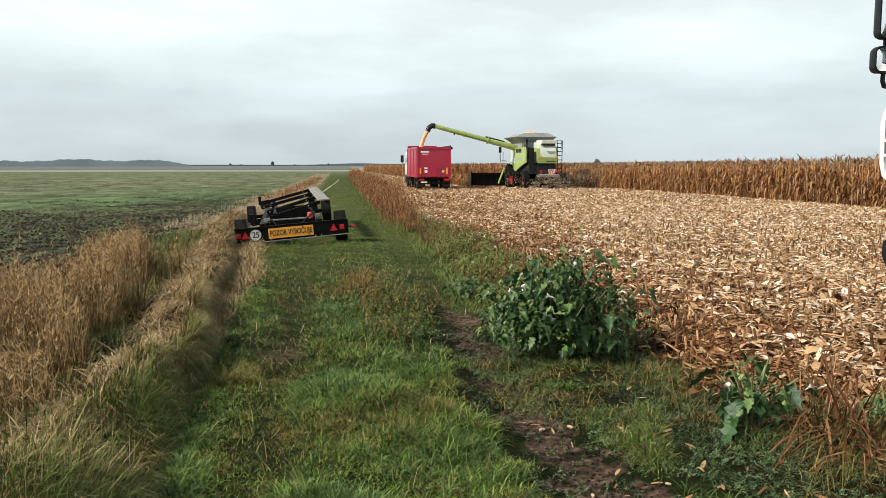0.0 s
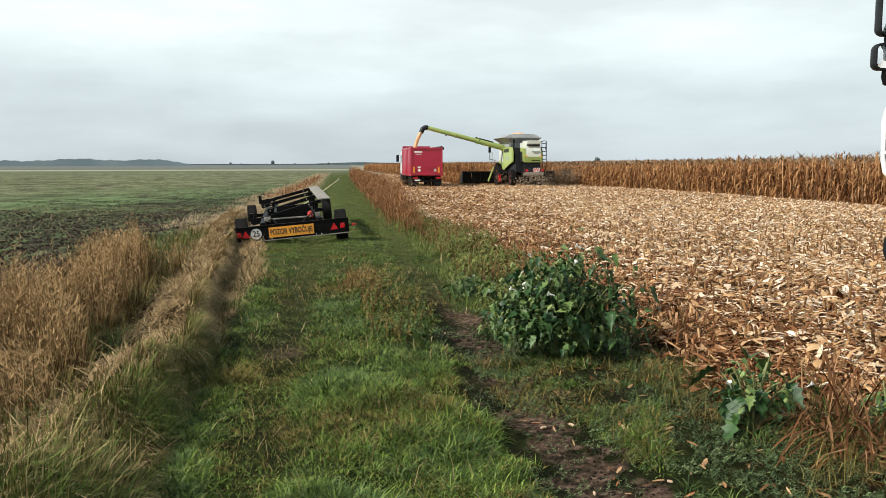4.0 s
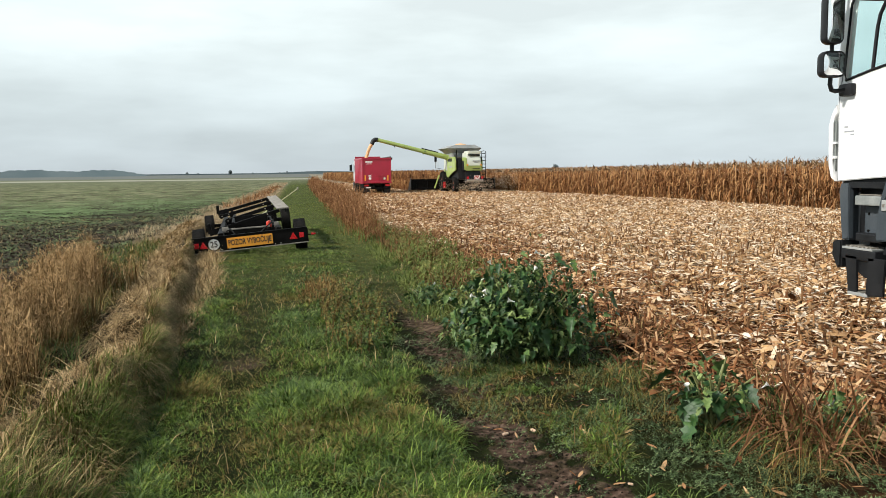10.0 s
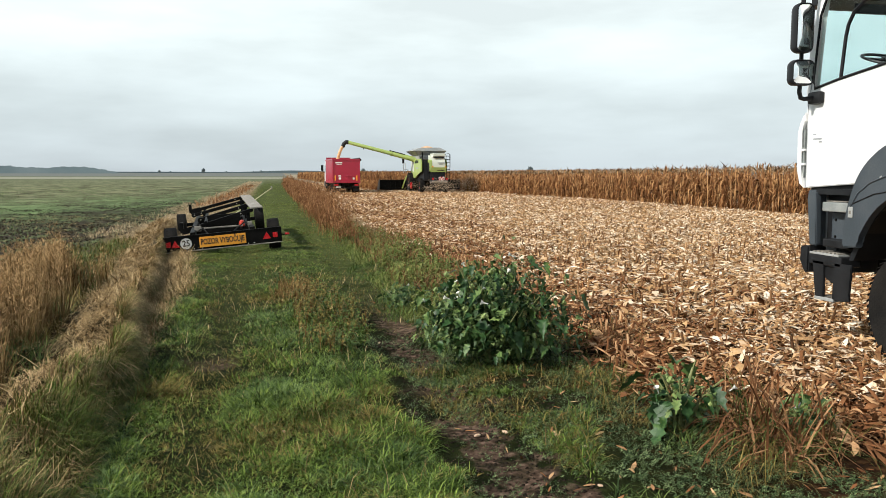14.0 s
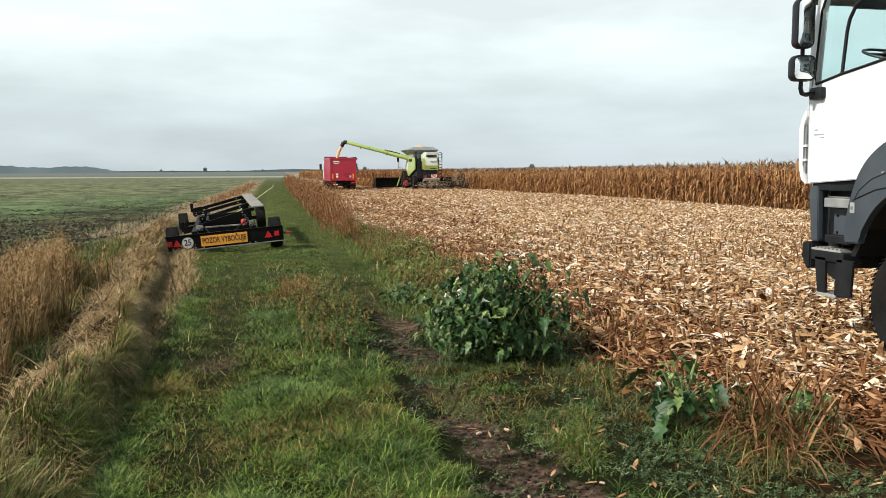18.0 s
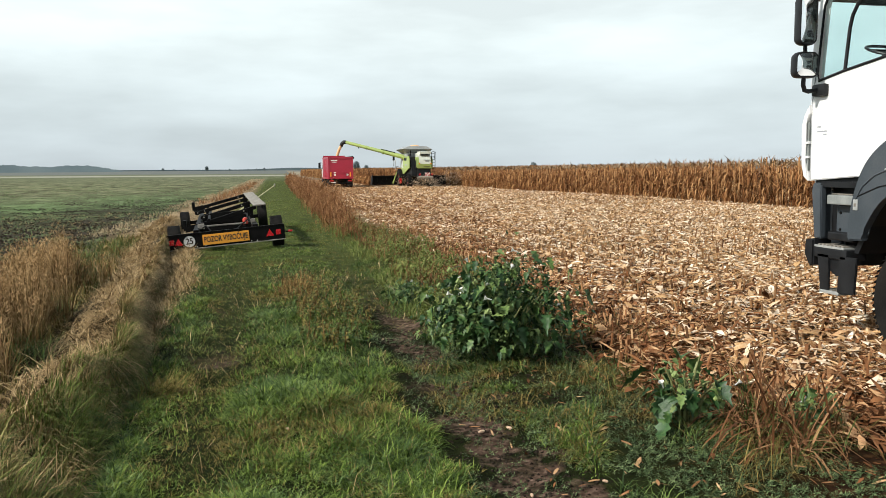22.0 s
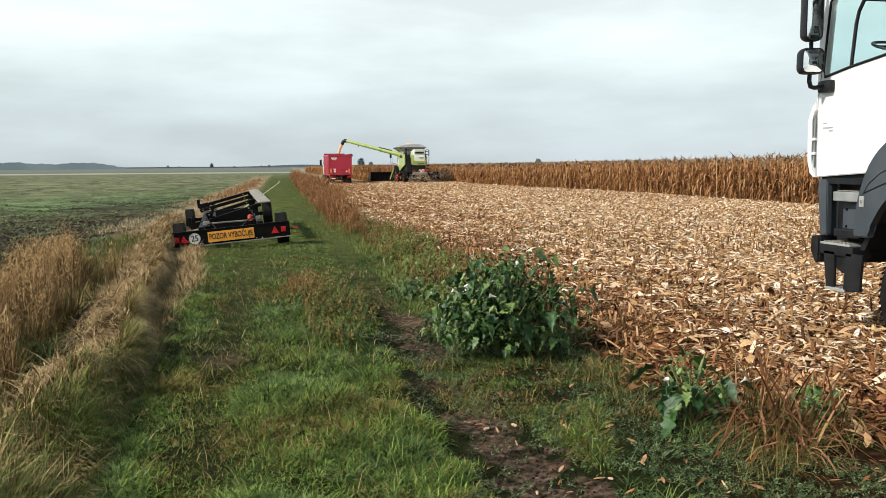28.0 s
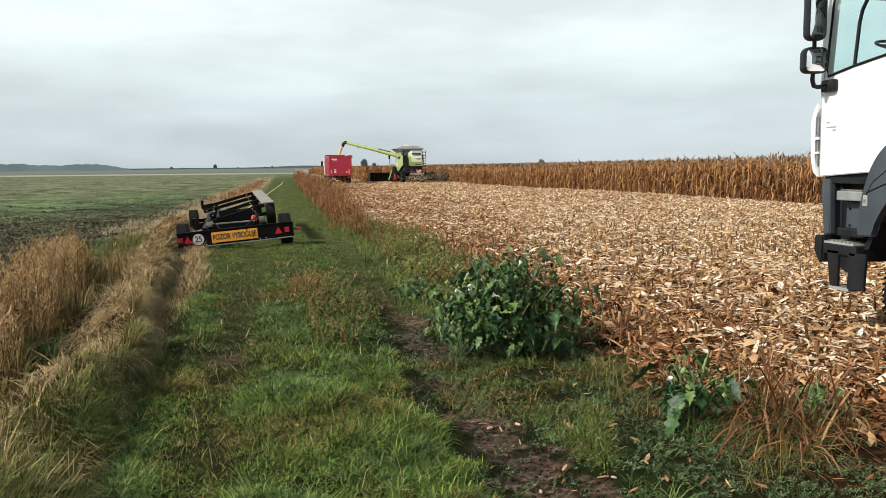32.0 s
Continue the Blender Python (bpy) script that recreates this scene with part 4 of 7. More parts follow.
def build_litter():
    pale, brown = [], []
    # chopped pieces: cupped husks near by, plainer flakes further off
    for (n, x0, x1, y0, y1, pw, size, up) in ((44000, 2.5, 12, 3.4, 12, 1.2, 0.095, 0.10), (80000, 2.6, 20.6, 11, 26, 1.1, 0.115, 0.07), (70000, 2.6, 20.6, 24, 60, 1.1, 0.15, 0.05), (26000, 3.0, 20.6, 50, 150, 1.3, 0.24, 0.06)):
        x, y = spread(n, x0, x1, y0, y1, pw)
        edge = field_edge(x, y)
        ok = (edge > rng.normal(0, 0.3, n)) & ~((x > 11.2) & (y > 108)) & ((x < 1.5 + 1.0 * y) | (rng.random(n) < 0.3))
        x, y, edge = x[ok], y[ok], edge[ok]
        n = len(x)
        which = rng.integers(0, 5, n)
        L = np.minimum(size * rng.lognormal(0, 0.5, n), 0.26 + 0.002 * y)
        W = np.minimum(L * rng.uniform(0.12, 0.6, n), 0.05 + 0.0012 * y)
        tilt = rng.normal(0, 0.5 - 0.2 * np.clip((y - 8) / 10, 0, 1))
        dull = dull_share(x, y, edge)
        for i, curl in enumerate((0.15, 0.4, 0.8, -0.4, 1.2)):
            tv, tt = litter_piece(curl, (0.5, -0.6, 0.2, 0.9, -0.3)[i])
            if y0 > 10:
                tv, tt = tv[[0, 1, 4, 5, 6]], np.array([(0, 2, 3), (0, 3, 1), (2, 4, 3)])
            for group, sel in ((pale, ~dull), (brown, dull)):
                k = (which == i) & sel
                group.append(scatter(tv, tt, turn(rng.uniform(0, 6.28, k.sum()), tilt[k], rng.normal(0, 0.3, k.sum()), L[k], W[k], L[k] * 0.8), places(x[k], y[k], 0.015 + up * rng.random(k.sum()) ** 1.5)))
    # long twisted leaves and husk ribbons lying over them
    for n, x0, x1, y0, y1, pw in ((42000, 2.5, 11, 3.4, 13, 1.1), (42000, 2.6, 20, 12, 34, 1.1)):
        x, y = spread(n, x0, x1, y0, y1, pw)
        edge = field_edge(x, y)
        ok = (edge > rng.normal(0.05, 0.25, n)) & ((x < 1.5 + 1.0 * y) | (rng.random(n) < 0.3))
        x, y, edge = x[ok], y[ok], edge[ok]
        n = len(x)
        which = rng.integers(0, 6, n)
        L = np.minimum(0.13 * rng.lognormal(0, 0.5, n), 0.40)
        W = rng.uniform(0.005, 0.021, n) * (1 + y / 25)
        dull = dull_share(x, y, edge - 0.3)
        for i, (twist, curl, sway) in enumerate(((0.5, 0.3, 0.7), (1.4, 0.8, -0.9), (-1.0, 1.3, 0.5), (2.0, 0.5, 0.2), (-1.7, 1.6, -0.4), (0.9, -0.4, 1.2))):
            tv, tt = ribbon(twist, curl, sway)
            flat = np.stack([tv[:, 0], tv[:, 1], tv[:, 2] + tv[:, 3]], -1)
            for group, sel in ((pale, ~dull), (brown, dull)):
                k = (which == i) & sel
                group.append(scatter(flat, tt, turn(rng.uniform(0, 6.28, k.sum()), rng.normal(0, 0.22, k.sum()), 0, L[k], W[k], W[k] * 0.9), places(x[k], y[k], 0.03 + 0.09 * rng.random(k.sum()))))
    # broad pale husks lying singly near by, and tan leaves that stand up curled at the corner of the field
    x, y = spread(3800, 2.8, 11, 4.2, 15, 1.1)
    edge = field_edge(x, y)
    x, y = keep(x, y, (edge > 0.5) & (x < 1.5 + 1.0 * y) & (field_noise(x, y, 0.6, 61) > 0.42))
    n = len(x)
    L = rng.uniform(0.09, 0.24, n)
    pale.append(scatter(*litter_piece(0.5, 0.25), turn(rng.uniform(0, 6.28, n), rng.normal(0, 0.3, n), rng.normal(0, 0.4, n), L, L * rng.uniform(0.22, 0.5, n), L * 0.7), places(x, y, rng.uniform(0.05, 0.13, n))))
    x, y = spread(1500, 2.9, 6.0, 4.0, 7.5, 1.0)
    x, y = keep(x, y, (field_edge(x, y) > -0.1) & (field_noise(x, y, 0.35, 63) > 0.48))
    n = len(x)
    L = rng.uniform(0.14, 0.34, n)
    for group, sel in ((pale, np.arange(n) % 3 == 0), (brown, np.arange(n) % 3 > 0)):
        k = sel.sum()
        group.append(scatter(*blade(2.4, 1.0, 4), turn(rng.uniform(0, 6.28, k), rng.uniform(0.1, 1.0, k), 0, L[sel], rng.uniform(0.010, 0.030, k), L[sel]), places(x[sel], y[sel], 0.0)))
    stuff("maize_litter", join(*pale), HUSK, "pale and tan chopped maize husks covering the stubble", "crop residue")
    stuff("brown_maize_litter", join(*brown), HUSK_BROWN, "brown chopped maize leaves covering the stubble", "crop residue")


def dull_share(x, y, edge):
    """Which pieces are brown: most along the field's edge, above all near by; in patches further in, fewer further off.
    """
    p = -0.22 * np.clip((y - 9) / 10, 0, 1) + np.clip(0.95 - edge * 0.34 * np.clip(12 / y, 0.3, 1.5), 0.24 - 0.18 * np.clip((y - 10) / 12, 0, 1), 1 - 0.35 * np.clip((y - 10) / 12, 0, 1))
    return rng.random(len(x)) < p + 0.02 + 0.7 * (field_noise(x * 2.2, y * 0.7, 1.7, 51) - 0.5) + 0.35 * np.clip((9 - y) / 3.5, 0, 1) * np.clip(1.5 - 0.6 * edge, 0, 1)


def prism(sides=5):
    v, t = [], []
    for i in range(sides):
        a = 2 * math.pi * i / sides
        v += [(math.cos(a), math.sin(a), 0), (math.cos(a) * 0.9, math.sin(a) * 0.9, 1)]
    for i in range(sides):
        j = (i + 1) % sides
        t += [(2 * i, 2 * j, 2 * j + 1), (2 * i, 2 * j + 1, 2 * i + 1)]
    v.append((0, 0, 0.97))
    for i in range(sides):
        t.append((2 * i + 1, 2 * ((i + 1) % sides) + 1, 2 * sides))
    return np.array(v, float), np.array(t)


def build_stubble():
    gx, gy = np.meshgrid(np.arange(3.3, 20.5, 0.72), np.arange(3.8, 112, 0.17))
    x, y = gx.ravel() - 0.018 * gy.ravel() + 0.6, gy.ravel()
    x, y = x + rng.normal(0, 0.06, len(x)), y + rng.normal(0, 0.07, len(y))
    ok = (rng.random(len(x)) < 0.9) & (field_edge(x, y) > 0.1)
    x, y = keep(x, y, ok)
    n = len(x)
    tv, tt = prism(5)
    h = rng.uniform(0.11, 0.30, n) * np.clip(1.25 - y / 40, 0.5, 1)
    r = rng.uniform(0.009, 0.015, n) * (1 + y / 70)
    stuff("maize_stubble", scatter(tv, tt, turn(rng.uniform(0, 6.28, n), np.abs(rng.normal(0, 0.22, n)), 0, r, r, h), places(x, y, -0.02)), STALK,
          "rows of cut brown maize stalks in the stubble", "crop residue")
    k = (y < 40) & (rng.random(n) < 0.6)
    x2, y2, h2 = np.repeat(x[k], 2), np.repeat(y[k], 2), np.repeat(h[k], 2)
    n = len(x2)
    L = rng.uniform(0.10, 0.30, n)
    P = places(x2, y2, h2 * rng.uniform(0.2, 0.9, n))
    stuff("stubble_leaves", scatter(*blade(2.2, 1.0, 3), turn(rng.uniform(0, 6.28, n), rng.uniform(0.1, 0.9, n), 0, L, rng.uniform(0.012, 0.035, n), L), P), HUSK_BROWN,
          "torn brown leaves hanging on the cut maize stalks", "crop residue")
    # taller broken stalks and leaves left along the edge of the field
    x, y = spread(1500, 2.6, 8.0, 4.0, 17, 1.0)
    e = field_edge(x, y)
    k = (e > -0.15) & (rng.random(len(x)) < np.clip(1.1 - e * 0.75, 0, 1))
    x, y = x[k], y[k]
    n = len(x)
    h = rng.uniform(0.10, 0.28, n)
    P = places(x, y, -0.02)
    Q = places(np.repeat(x, 3), np.repeat(y, 3), np.repeat(h, 3) * rng.uniform(0.1, 1.0, 3 * n))
    L = rng.uniform(0.10, 0.28, 3 * n)
    stuff("edge_stalks", join(scatter(*prism(5), turn(rng.uniform(0, 6.28, n), np.abs(rng.normal(0, 0.3, n)), 0, 0.011, 0.011, h), P),
                              scatter(*blade(2.3, 1.0, 4), turn(rng.uniform(0, 6.28, 3 * n), rng.uniform(0.2, 1.2, 3 * n), 0, L, rng.uniform(0.007, 0.026, 3 * n), L), Q)), HUSK_BROWN,
          "broken brown maize stalks along the edge of the stubble", "crop residue")
    x, y = spread(1500, 1.1, 3.6, 3.6, 11, 1.0)
    x, y = keep(x, y, (field_edge(x, y) < 0.2) & (rng.random(len(x)) < np.clip((x - 1.0) / 2, 0.05, 1)))
    n = len(x)
    L = rng.uniform(0.015, 0.09, n)
    stuff("verge_debris", scatter(*litter_piece(0.15), turn(rng.uniform(0, 6.28, n), rng.normal(0, 0.3, n), 0, L, L * rng.uniform(0.1, 0.35, n), L), places(x, y, rng.uniform(0.005, 0.03, n))), HUSK_BROWN,
          "brown scraps of maize leaf blown onto the verge", "crop residue")


def maize_plants(x, y, height, leaves=9, wide=1.0):
    """Ripe dry maize: stalk, drooping leaves, a hanging ear and a tassel each."""
    n = len(x)
    P = places(x, y)
    lean_a, lean = rng.uniform(0, 6.28, n), np.abs(rng.normal(0, 0.05, n))
    tv, tt = prism(4)
    out = [scatter(tv, tt, turn(lean_a, lean, 0, 0.014 * wide, 0.014 * wide, height), P)]
    for i in range(leaves):
        q = 0.12 + 0.83 * i / leaves
        tv, tt = blade(rng.choice((2.0, 2.5, 3.0)), 1.0, 4)
        L = rng.uniform(0.32, 0.68, n)
        Q = P.copy()
        Q[:, 2] += height * (q + rng.uniform(-0.05, 0.05, n))
        out.append(scatter(tv, tt, turn(rng.uniform(0, 6.28, n), rng.uniform(0.1, 0.6, n), 0, L, rng.uniform(0.04, 0.08, n) * wide, L), Q))
    # ear in its husk, hanging outward
    tv, tt = prism(5)
    Q = P.copy()
    Q[:, 2] += height * rng.uniform(0.42, 0.55, n)
    out.append(scatter(tv, tt, turn(rng.uniform(0, 6.28, n), rng.uniform(0.5, 2.4, n), 0, 0.028 * wide, 0.028 * wide, 0.24), Q))
    # tassel
    Q = P.copy()
    Q[:, 2] += height * 0.97
    for _ in range(3):
        tv, tt = blade(0.3, 1.0, 2)
        out.append(scatter(tv, tt, turn(rng.uniform(0, 6.28, n), rng.uniform(0, 0.5, n), 0, rng.uniform(0.15, 0.3, n), 0.012 * wide, rng.uniform(0.15, 0.3, n)), Q))
    return join(*out)


MAIZE_X = 20.9


def rows_shift(y):
    """The maize rows run a little across the track's line."""
    return -0.018 * (np.asarray(y, float) - 28)


def build_maize():
    out = []
    for r in range(3):
        y = np.arange(18, 100, 0.19)
        out.append(maize_plants(rows_shift(y) + MAIZE_X + 0.35 + 0.75 * r + rng.normal(0, 0.07, len(y)), y + rng.normal(0, 0.05, len(y)), rng.uniform(1.52, 1.80, len(y)), 16 if r == 0 else 10))
    y = np.arange(100, 330, 0.4)
    for r in range(2):
        out.append(maize_plants(rows_shift(y) + MAIZE_X + 0.35 + 0.8 * r + rng.normal(0, 0.07, len(y)), y, rng.uniform(1.8, 2.1, len(y)), 5, 2.2))
    x, y = spread(2600, MAIZE_X + 2.5, 75, 10, 200, 1.2)
    out.append(maize_plants(x + rows_shift(y), y, rng.uniform(1.9, 2.15, len(x)) + 0.012 * (x - MAIZE_X), 4, 2.5))
    stuff("standing_maize", join(*out), MAIZE, "tall ripe dry brown maize still standing", "maize")
    # the tops of the rows behind merge into one dull canopy
    x, y = spread(62000, MAIZE_X + 1.9, 150, 14, 330, 1.25)
    n = len(x)
    P = np.stack([x + rows_shift(y), y, dip(y) + 1.84 + 0.006 * (x - MAIZE_X) + rng.normal(0, 0.06, n)], -1)
    h = rng.uniform(0.3, 0.6, n)
    stuff("maize_canopy", scatter(*blade(0.8, 1.0, 1), turn(rng.uniform(0, 6.28, n), rng.uniform(0, 0.5, n), 0, h, 0.025 + 0.0022 * y, h), P), MAIZE_TOP, "dull brown tops of the standing maize", "maize")
    # uncut strip beyond the harvester's last row of the shot
    y = np.arange(110.5, 260, 0.5)
    out = []
    for x0 in (11.6, 12.4, 14, 16.5, 19):
        out.append(maize_plants(x0 + 0.7 + rows_shift(y) + rng.normal(0, 0.08, len(y)), y, rng.uniform(1.8, 2.1, len(y)), 6, 1.8))
    stuff("uncut_maize_strip", join(*out), MAIZE, "uncut strip of ripe maize ahead of the harvester", "maize")


def build_far():
    # woods and single trees on the horizon
    a = np.linspace(-36, -9.5, 700)
    top = 5 + 5 * np.exp(-((a + 16.8) / 2.2) ** 2) + 4 * np.exp(-((a + 12.5) / 1.5) ** 2) + 3 * np.exp(-((a + 22) / 2.0) ** 2) - 6 * np.clip((a + 11) / 1.5, 0, 1)
    top = top + 0.9 * np.sin(a * 7.3) * np.sin(a * 3.1 + 1) + 0.8 * np.abs(np.sin(a * 17 + np.sin(a * 5))) + rng.normal(0, 0.22, len(a))
    az = np.radians(a)
    n = len(a)
    # leaned back so that the strip takes the sun evenly
    v = np.concatenate([np.stack([np.sin(az) * (1300 + 0.8 * z), np.cos(az) * (1300 + 0.8 * z), z], -1) for z in (np.full(n, -3.0), top)])
    i = np.arange(n - 1)
    t = np.concatenate([np.stack([i, i + 1, i + n + 1], 1), np.stack([i, i + n + 1, i + n], 1)])
    stuff("hazed_distant_wood", (v, t), WOOD_HAZED, "hazy blue-green woods along the horizon", "woods")
    # low hazy rise behind the fields
    az = np.radians(np.linspace(-40, 50, 160))
    h = 1.5 + 1.6 * np.sin(az * 9) + 1.5 * np.sin(az * 23 + 1) + 2 * np.exp(-((np.degrees(az) - 1.3) / 1.6) ** 2)
    v = np.concatenate([np.stack([np.sin(az) * 2400, np.cos(az) * 2400, np.full(160, -5.0)], -1), np.stack([np.sin(az) * 2400, np.cos(az) * 2400, np.maximum(h, 1) + 2], -1)])
    i = np.arange(159)
    t = np.concatenate([np.stack([i, i + 1, i + 161], 1), np.stack([i, i + 161, i + 160], 1)])
    tagged(new("backdrop", raw_mesh("backdrop", v, t, WOOD_HAZED)), "low hazy wooded rise on the horizon", "backdrop", kind="structure")
    for a, dd, hh in ((-7.3, 1200, 5), (-6.6, 1200, 3.5), (-4.5, 1300, 8), (-3.0, 1400, 4), (-1.2, 1300, 4), (-0.7, 1250, 5), (5.6, 900, 11), (18.0, 900, 9), (6.3, 950, 7)):
        far_tree(math.sin(radians(a)) * dd, math.cos(radians(a)) * dd, hh)


def far_tree(x, y, h):
    tree = new("tree")
    tree.matrix_world = pose(x, y, 0)
    tagged(tree, "single hazy dark-green tree far off on the horizon", "tree", "trees on the horizon")
    tv, tt = prism(6)
    ob = new("trunk", raw_mesh("trunk", *scatter(tv, tt, turn([0.0, 0.6, 2.5], [0, 0.5, 0.5], 0, h * np.array([0.03, 0.015, 0.015]), h * np.array([0.03, 0.015, 0.015]), h * np.array([0.5, 0.4, 0.4])), np.array([(0, 0, 0), (0, 0, h * 0.3), (0, 0, h * 0.3)], float)), TREE_HAZED))
    ob.parent = tree
    n = 700
    p = rng.normal(0, 1, (n, 3))
    p = p / np.linalg.norm(p, axis=1)[:, None] * rng.random((n, 1)) ** 0.5 * (0.36 * h, 0.36 * h, 0.42 * h) + (0, 0, 0.56 * h)
    lv, lt = blade(0.8, 0.7, 2)
    s = h * rng.uniform(0.08, 0.16, n)
    ob = new("crown", raw_mesh("crown", *scatter(lv, lt, turn(rng.uniform(0, 6.28, n), rng.uniform(0, 3, n), 0, s, s, s), p), TREE_HAZED))
    ob.parent = tree


build_far()
build_maize()
build_stubble()
build_litter()
build_left_field()
build_right_verge()
build_margin()
build_track_grass()


def build_near_ground():
    # the same grass, weeds and litter go on behind the viewer
    x, y = spread(60000, -2.6, 2.6, 3.3, -7, 1.0)
    stuff("track_grass", bent_blades(x, y, rng.uniform(0.04, 0.16, len(x)), rng.uniform(0.005, 0.010, len(x)), rng.uniform(0, 0.75, len(x)), steps=1), GRASS, "short green grass on the farm track", "grass")
    x, y = spread(7000, -2.0, -0.9, 3.5, -7, 1.0)
    x = x + rut_x(y)
    stuff("tall_dry_grass", bent_blades(x, y, rng.uniform(0.2, 0.7, len(x)), rng.uniform(0.004, 0.008, len(x)), rng.uniform(0, 0.4, len(x)), steps=2), STRAW, "tall dry straw-coloured grass on the field margin", "grass")
    x, y = spread(9000, -0.95, -0.12, 3.5, -7, 1.0)
    x = x + rut_x(y)
    stuff("flattened_grass", bent_blades(x, y, rng.uniform(0.10, 0.34, len(x)), rng.uniform(0.004, 0.007, len(x)), rng.normal(1.2, 0.25, len(x)), az=rng.normal(-1.2, 0.8, len(x)), steps=2), STRAW_FLAT, "swath of dry grass pressed flat beside the wheel rut", "grass")
    x, y = spread(5000, -12, -2.4, 6, -7, 1.0)
    x, y = keep(x, y, field_side(x, y))
    clods("soil_clods", x, y, 0.010, 0.055, "dark clods of freshly worked soil")
    x, y = spread(22000, 2.4, 12, 3.6, -7, 1.0)
    x, y = keep(x, y, x > 2.9 + rng.normal(0, 0.3, len(x)) + 0.6 * (y > 2.6))
    n = len(x)
    L = 0.085 * rng.lognormal(0, 0.5, n)
    stuff("maize_litter", scatter(*litter_piece(0.3), turn(rng.uniform(0, 6.28, n), rng.normal(0, 0.3, n), 0, L, L * rng.uniform(0.08, 0.3, n), L), places(x, y, rng.uniform(0.01, 0.07, n))), HUSK, "pale and tan chopped maize husks covering the stubble", "crop residue")

    # dead stems at the stubble edge, painted dark as the bush's shade, and single green tufts among the litter
    r, a = 0.5 * np.sqrt(rng.random(900)), rng.uniform(0, 6.28, 900)
    x, y = 3.15 + r * np.cos(a), 8.2 + 1.6 * r * np.sin(a)
    stuff("shade_dark_weeds", bent_blades(x, y, rng.uniform(0.10, 0.38, 900), rng.uniform(0.004, 0.012, 900), rng.uniform(0, 1.0, 900), kinds=(0.3, 1.2, 2.2)), DEAD_AND_SHADE, "dead weeds lying at the stubble edge, coloured as shade", "weeds")
    for cx, cy, hh in ((4.87, 10.5, 0.28), (5.9, 12.2, 0.2), (3.9, 8.9, 0.16), (6.8, 16.0, 0.24), (4.3, 6.6, 0.15)):
        x, y = cx + rng.normal(0, 0.05, 60), cy + rng.normal(0, 0.05, 60)
        tuft = lifted("grass_tuft", bent_blades(x, y, rng.uniform(0.4, 1.1, 60) * hh, rng.uniform(0.004, 0.009, 60), rng.uniform(0, 0.6, 60)), WEED_GREEN, (cx, cy, float(ground_z(cx, cy))))
        tagged(tuft, "small green grass tuft growing in the maize litter", "grass tuft", "green tufts in the stubble")

    # half-dead weeds on the soil before the thorn-apple
    x, y = spread(9000, 1.1, 2.9, 4.9, 6.9, 1.0)
    x, y = keep(x, y, field_noise(x, y, 0.22, 33) > 0.5)
    stuff("half_dead_weeds", bent_blades(x, y, rng.uniform(0.04, 0.18, len(x)), rng.uniform(0.003, 0.007, len(x)), rng.uniform(0.2, 1.3, len(x)), steps=2), GRASS_YELLOW, "half-dead low weeds on the verge", "weeds")


build_near_ground()


# ---- helpers for built things: +y is forward, +x to the right of the thing ----
def part(name, bm, mat, parent, label="", smooth=False):
    """One mesh object under a thing or under a part."""
    me = bpy.data.meshes.new(name)
    bmesh.ops.recalc_face_normals(bm, faces=bm.faces)
    bm.to_mesh(me)
    bm.free()
    me.materials.append(mat)
    if smooth:
        me.polygons.foreach_set("use_smooth", np.ones(len(me.polygons), bool))
        me.set_sharp_from_angle(angle=radians(35))
    return hang(name, me, parent, label)


def hang(name, me, parent, label=""):
    ob = new(name, me)
    ob.parent = parent
    if label:
        ob["label"] = label
    return ob


def thing(name, m, label, category, group=""):
    ob = new(name)
    ob.matrix_world = m
    return tagged(ob, label, category, group)


def box(x0, x1, y0, y1, z0, z1, bevel=0.0, bm=None):
    """A bevelled block between two corners."""
    bm = bm or bmesh.new()
    m = Matrix.Translation(((x0 + x1) / 2, (y0 + y1) / 2, (z0 + z1) / 2)) @ Matrix.Diagonal((abs(x1 - x0), abs(y1 - y0), abs(z1 - z0), 1))
    r = bmesh.ops.create_cube(bm, size=1, matrix=m)
    if bevel:
        es = list({e for v in r["verts"] for e in v.link_edges})
        bmesh.ops.bevel(bm, geom=es, offset=bevel, segments=2, affect="EDGES", profile=0.6)
    return bm


def rod(a, b, r, r2=None, bm=None, seg=12):
    """A round bar from a to b."""
    bm = bm or bmesh.new()
    a, b = Vector(a), Vector(b)
    m = Matrix.Translation((a + b) / 2) @ (b - a).to_track_quat("Z", "Y").to_matrix().to_4x4()
    bmesh.ops.create_cone(bm, cap_ends=True, segments=seg, radius1=r, radius2=r if r2 is None else r2, depth=(b - a).length, matrix=m)
    return bm


def beam(a, b, w, h, bm=None, bevel=0.008):
    """A square bar from a to b."""
    bm = bm or bmesh.new()
    a, b = Vector(a), Vector(b)
    m = Matrix.Translation((a + b) / 2) @ (b - a).to_track_quat("Y", "Z").to_matrix().to_4x4() @ Matrix.Diagonal((w, (b - a).length, h, 1))
    r = bmesh.ops.create_cube(bm, size=1, matrix=m)
    if bevel:
        bmesh.ops.bevel(bm, geom=list({e for v in r["verts"] for e in v.link_edges}), offset=bevel, segments=1, affect="EDGES")
    return bm


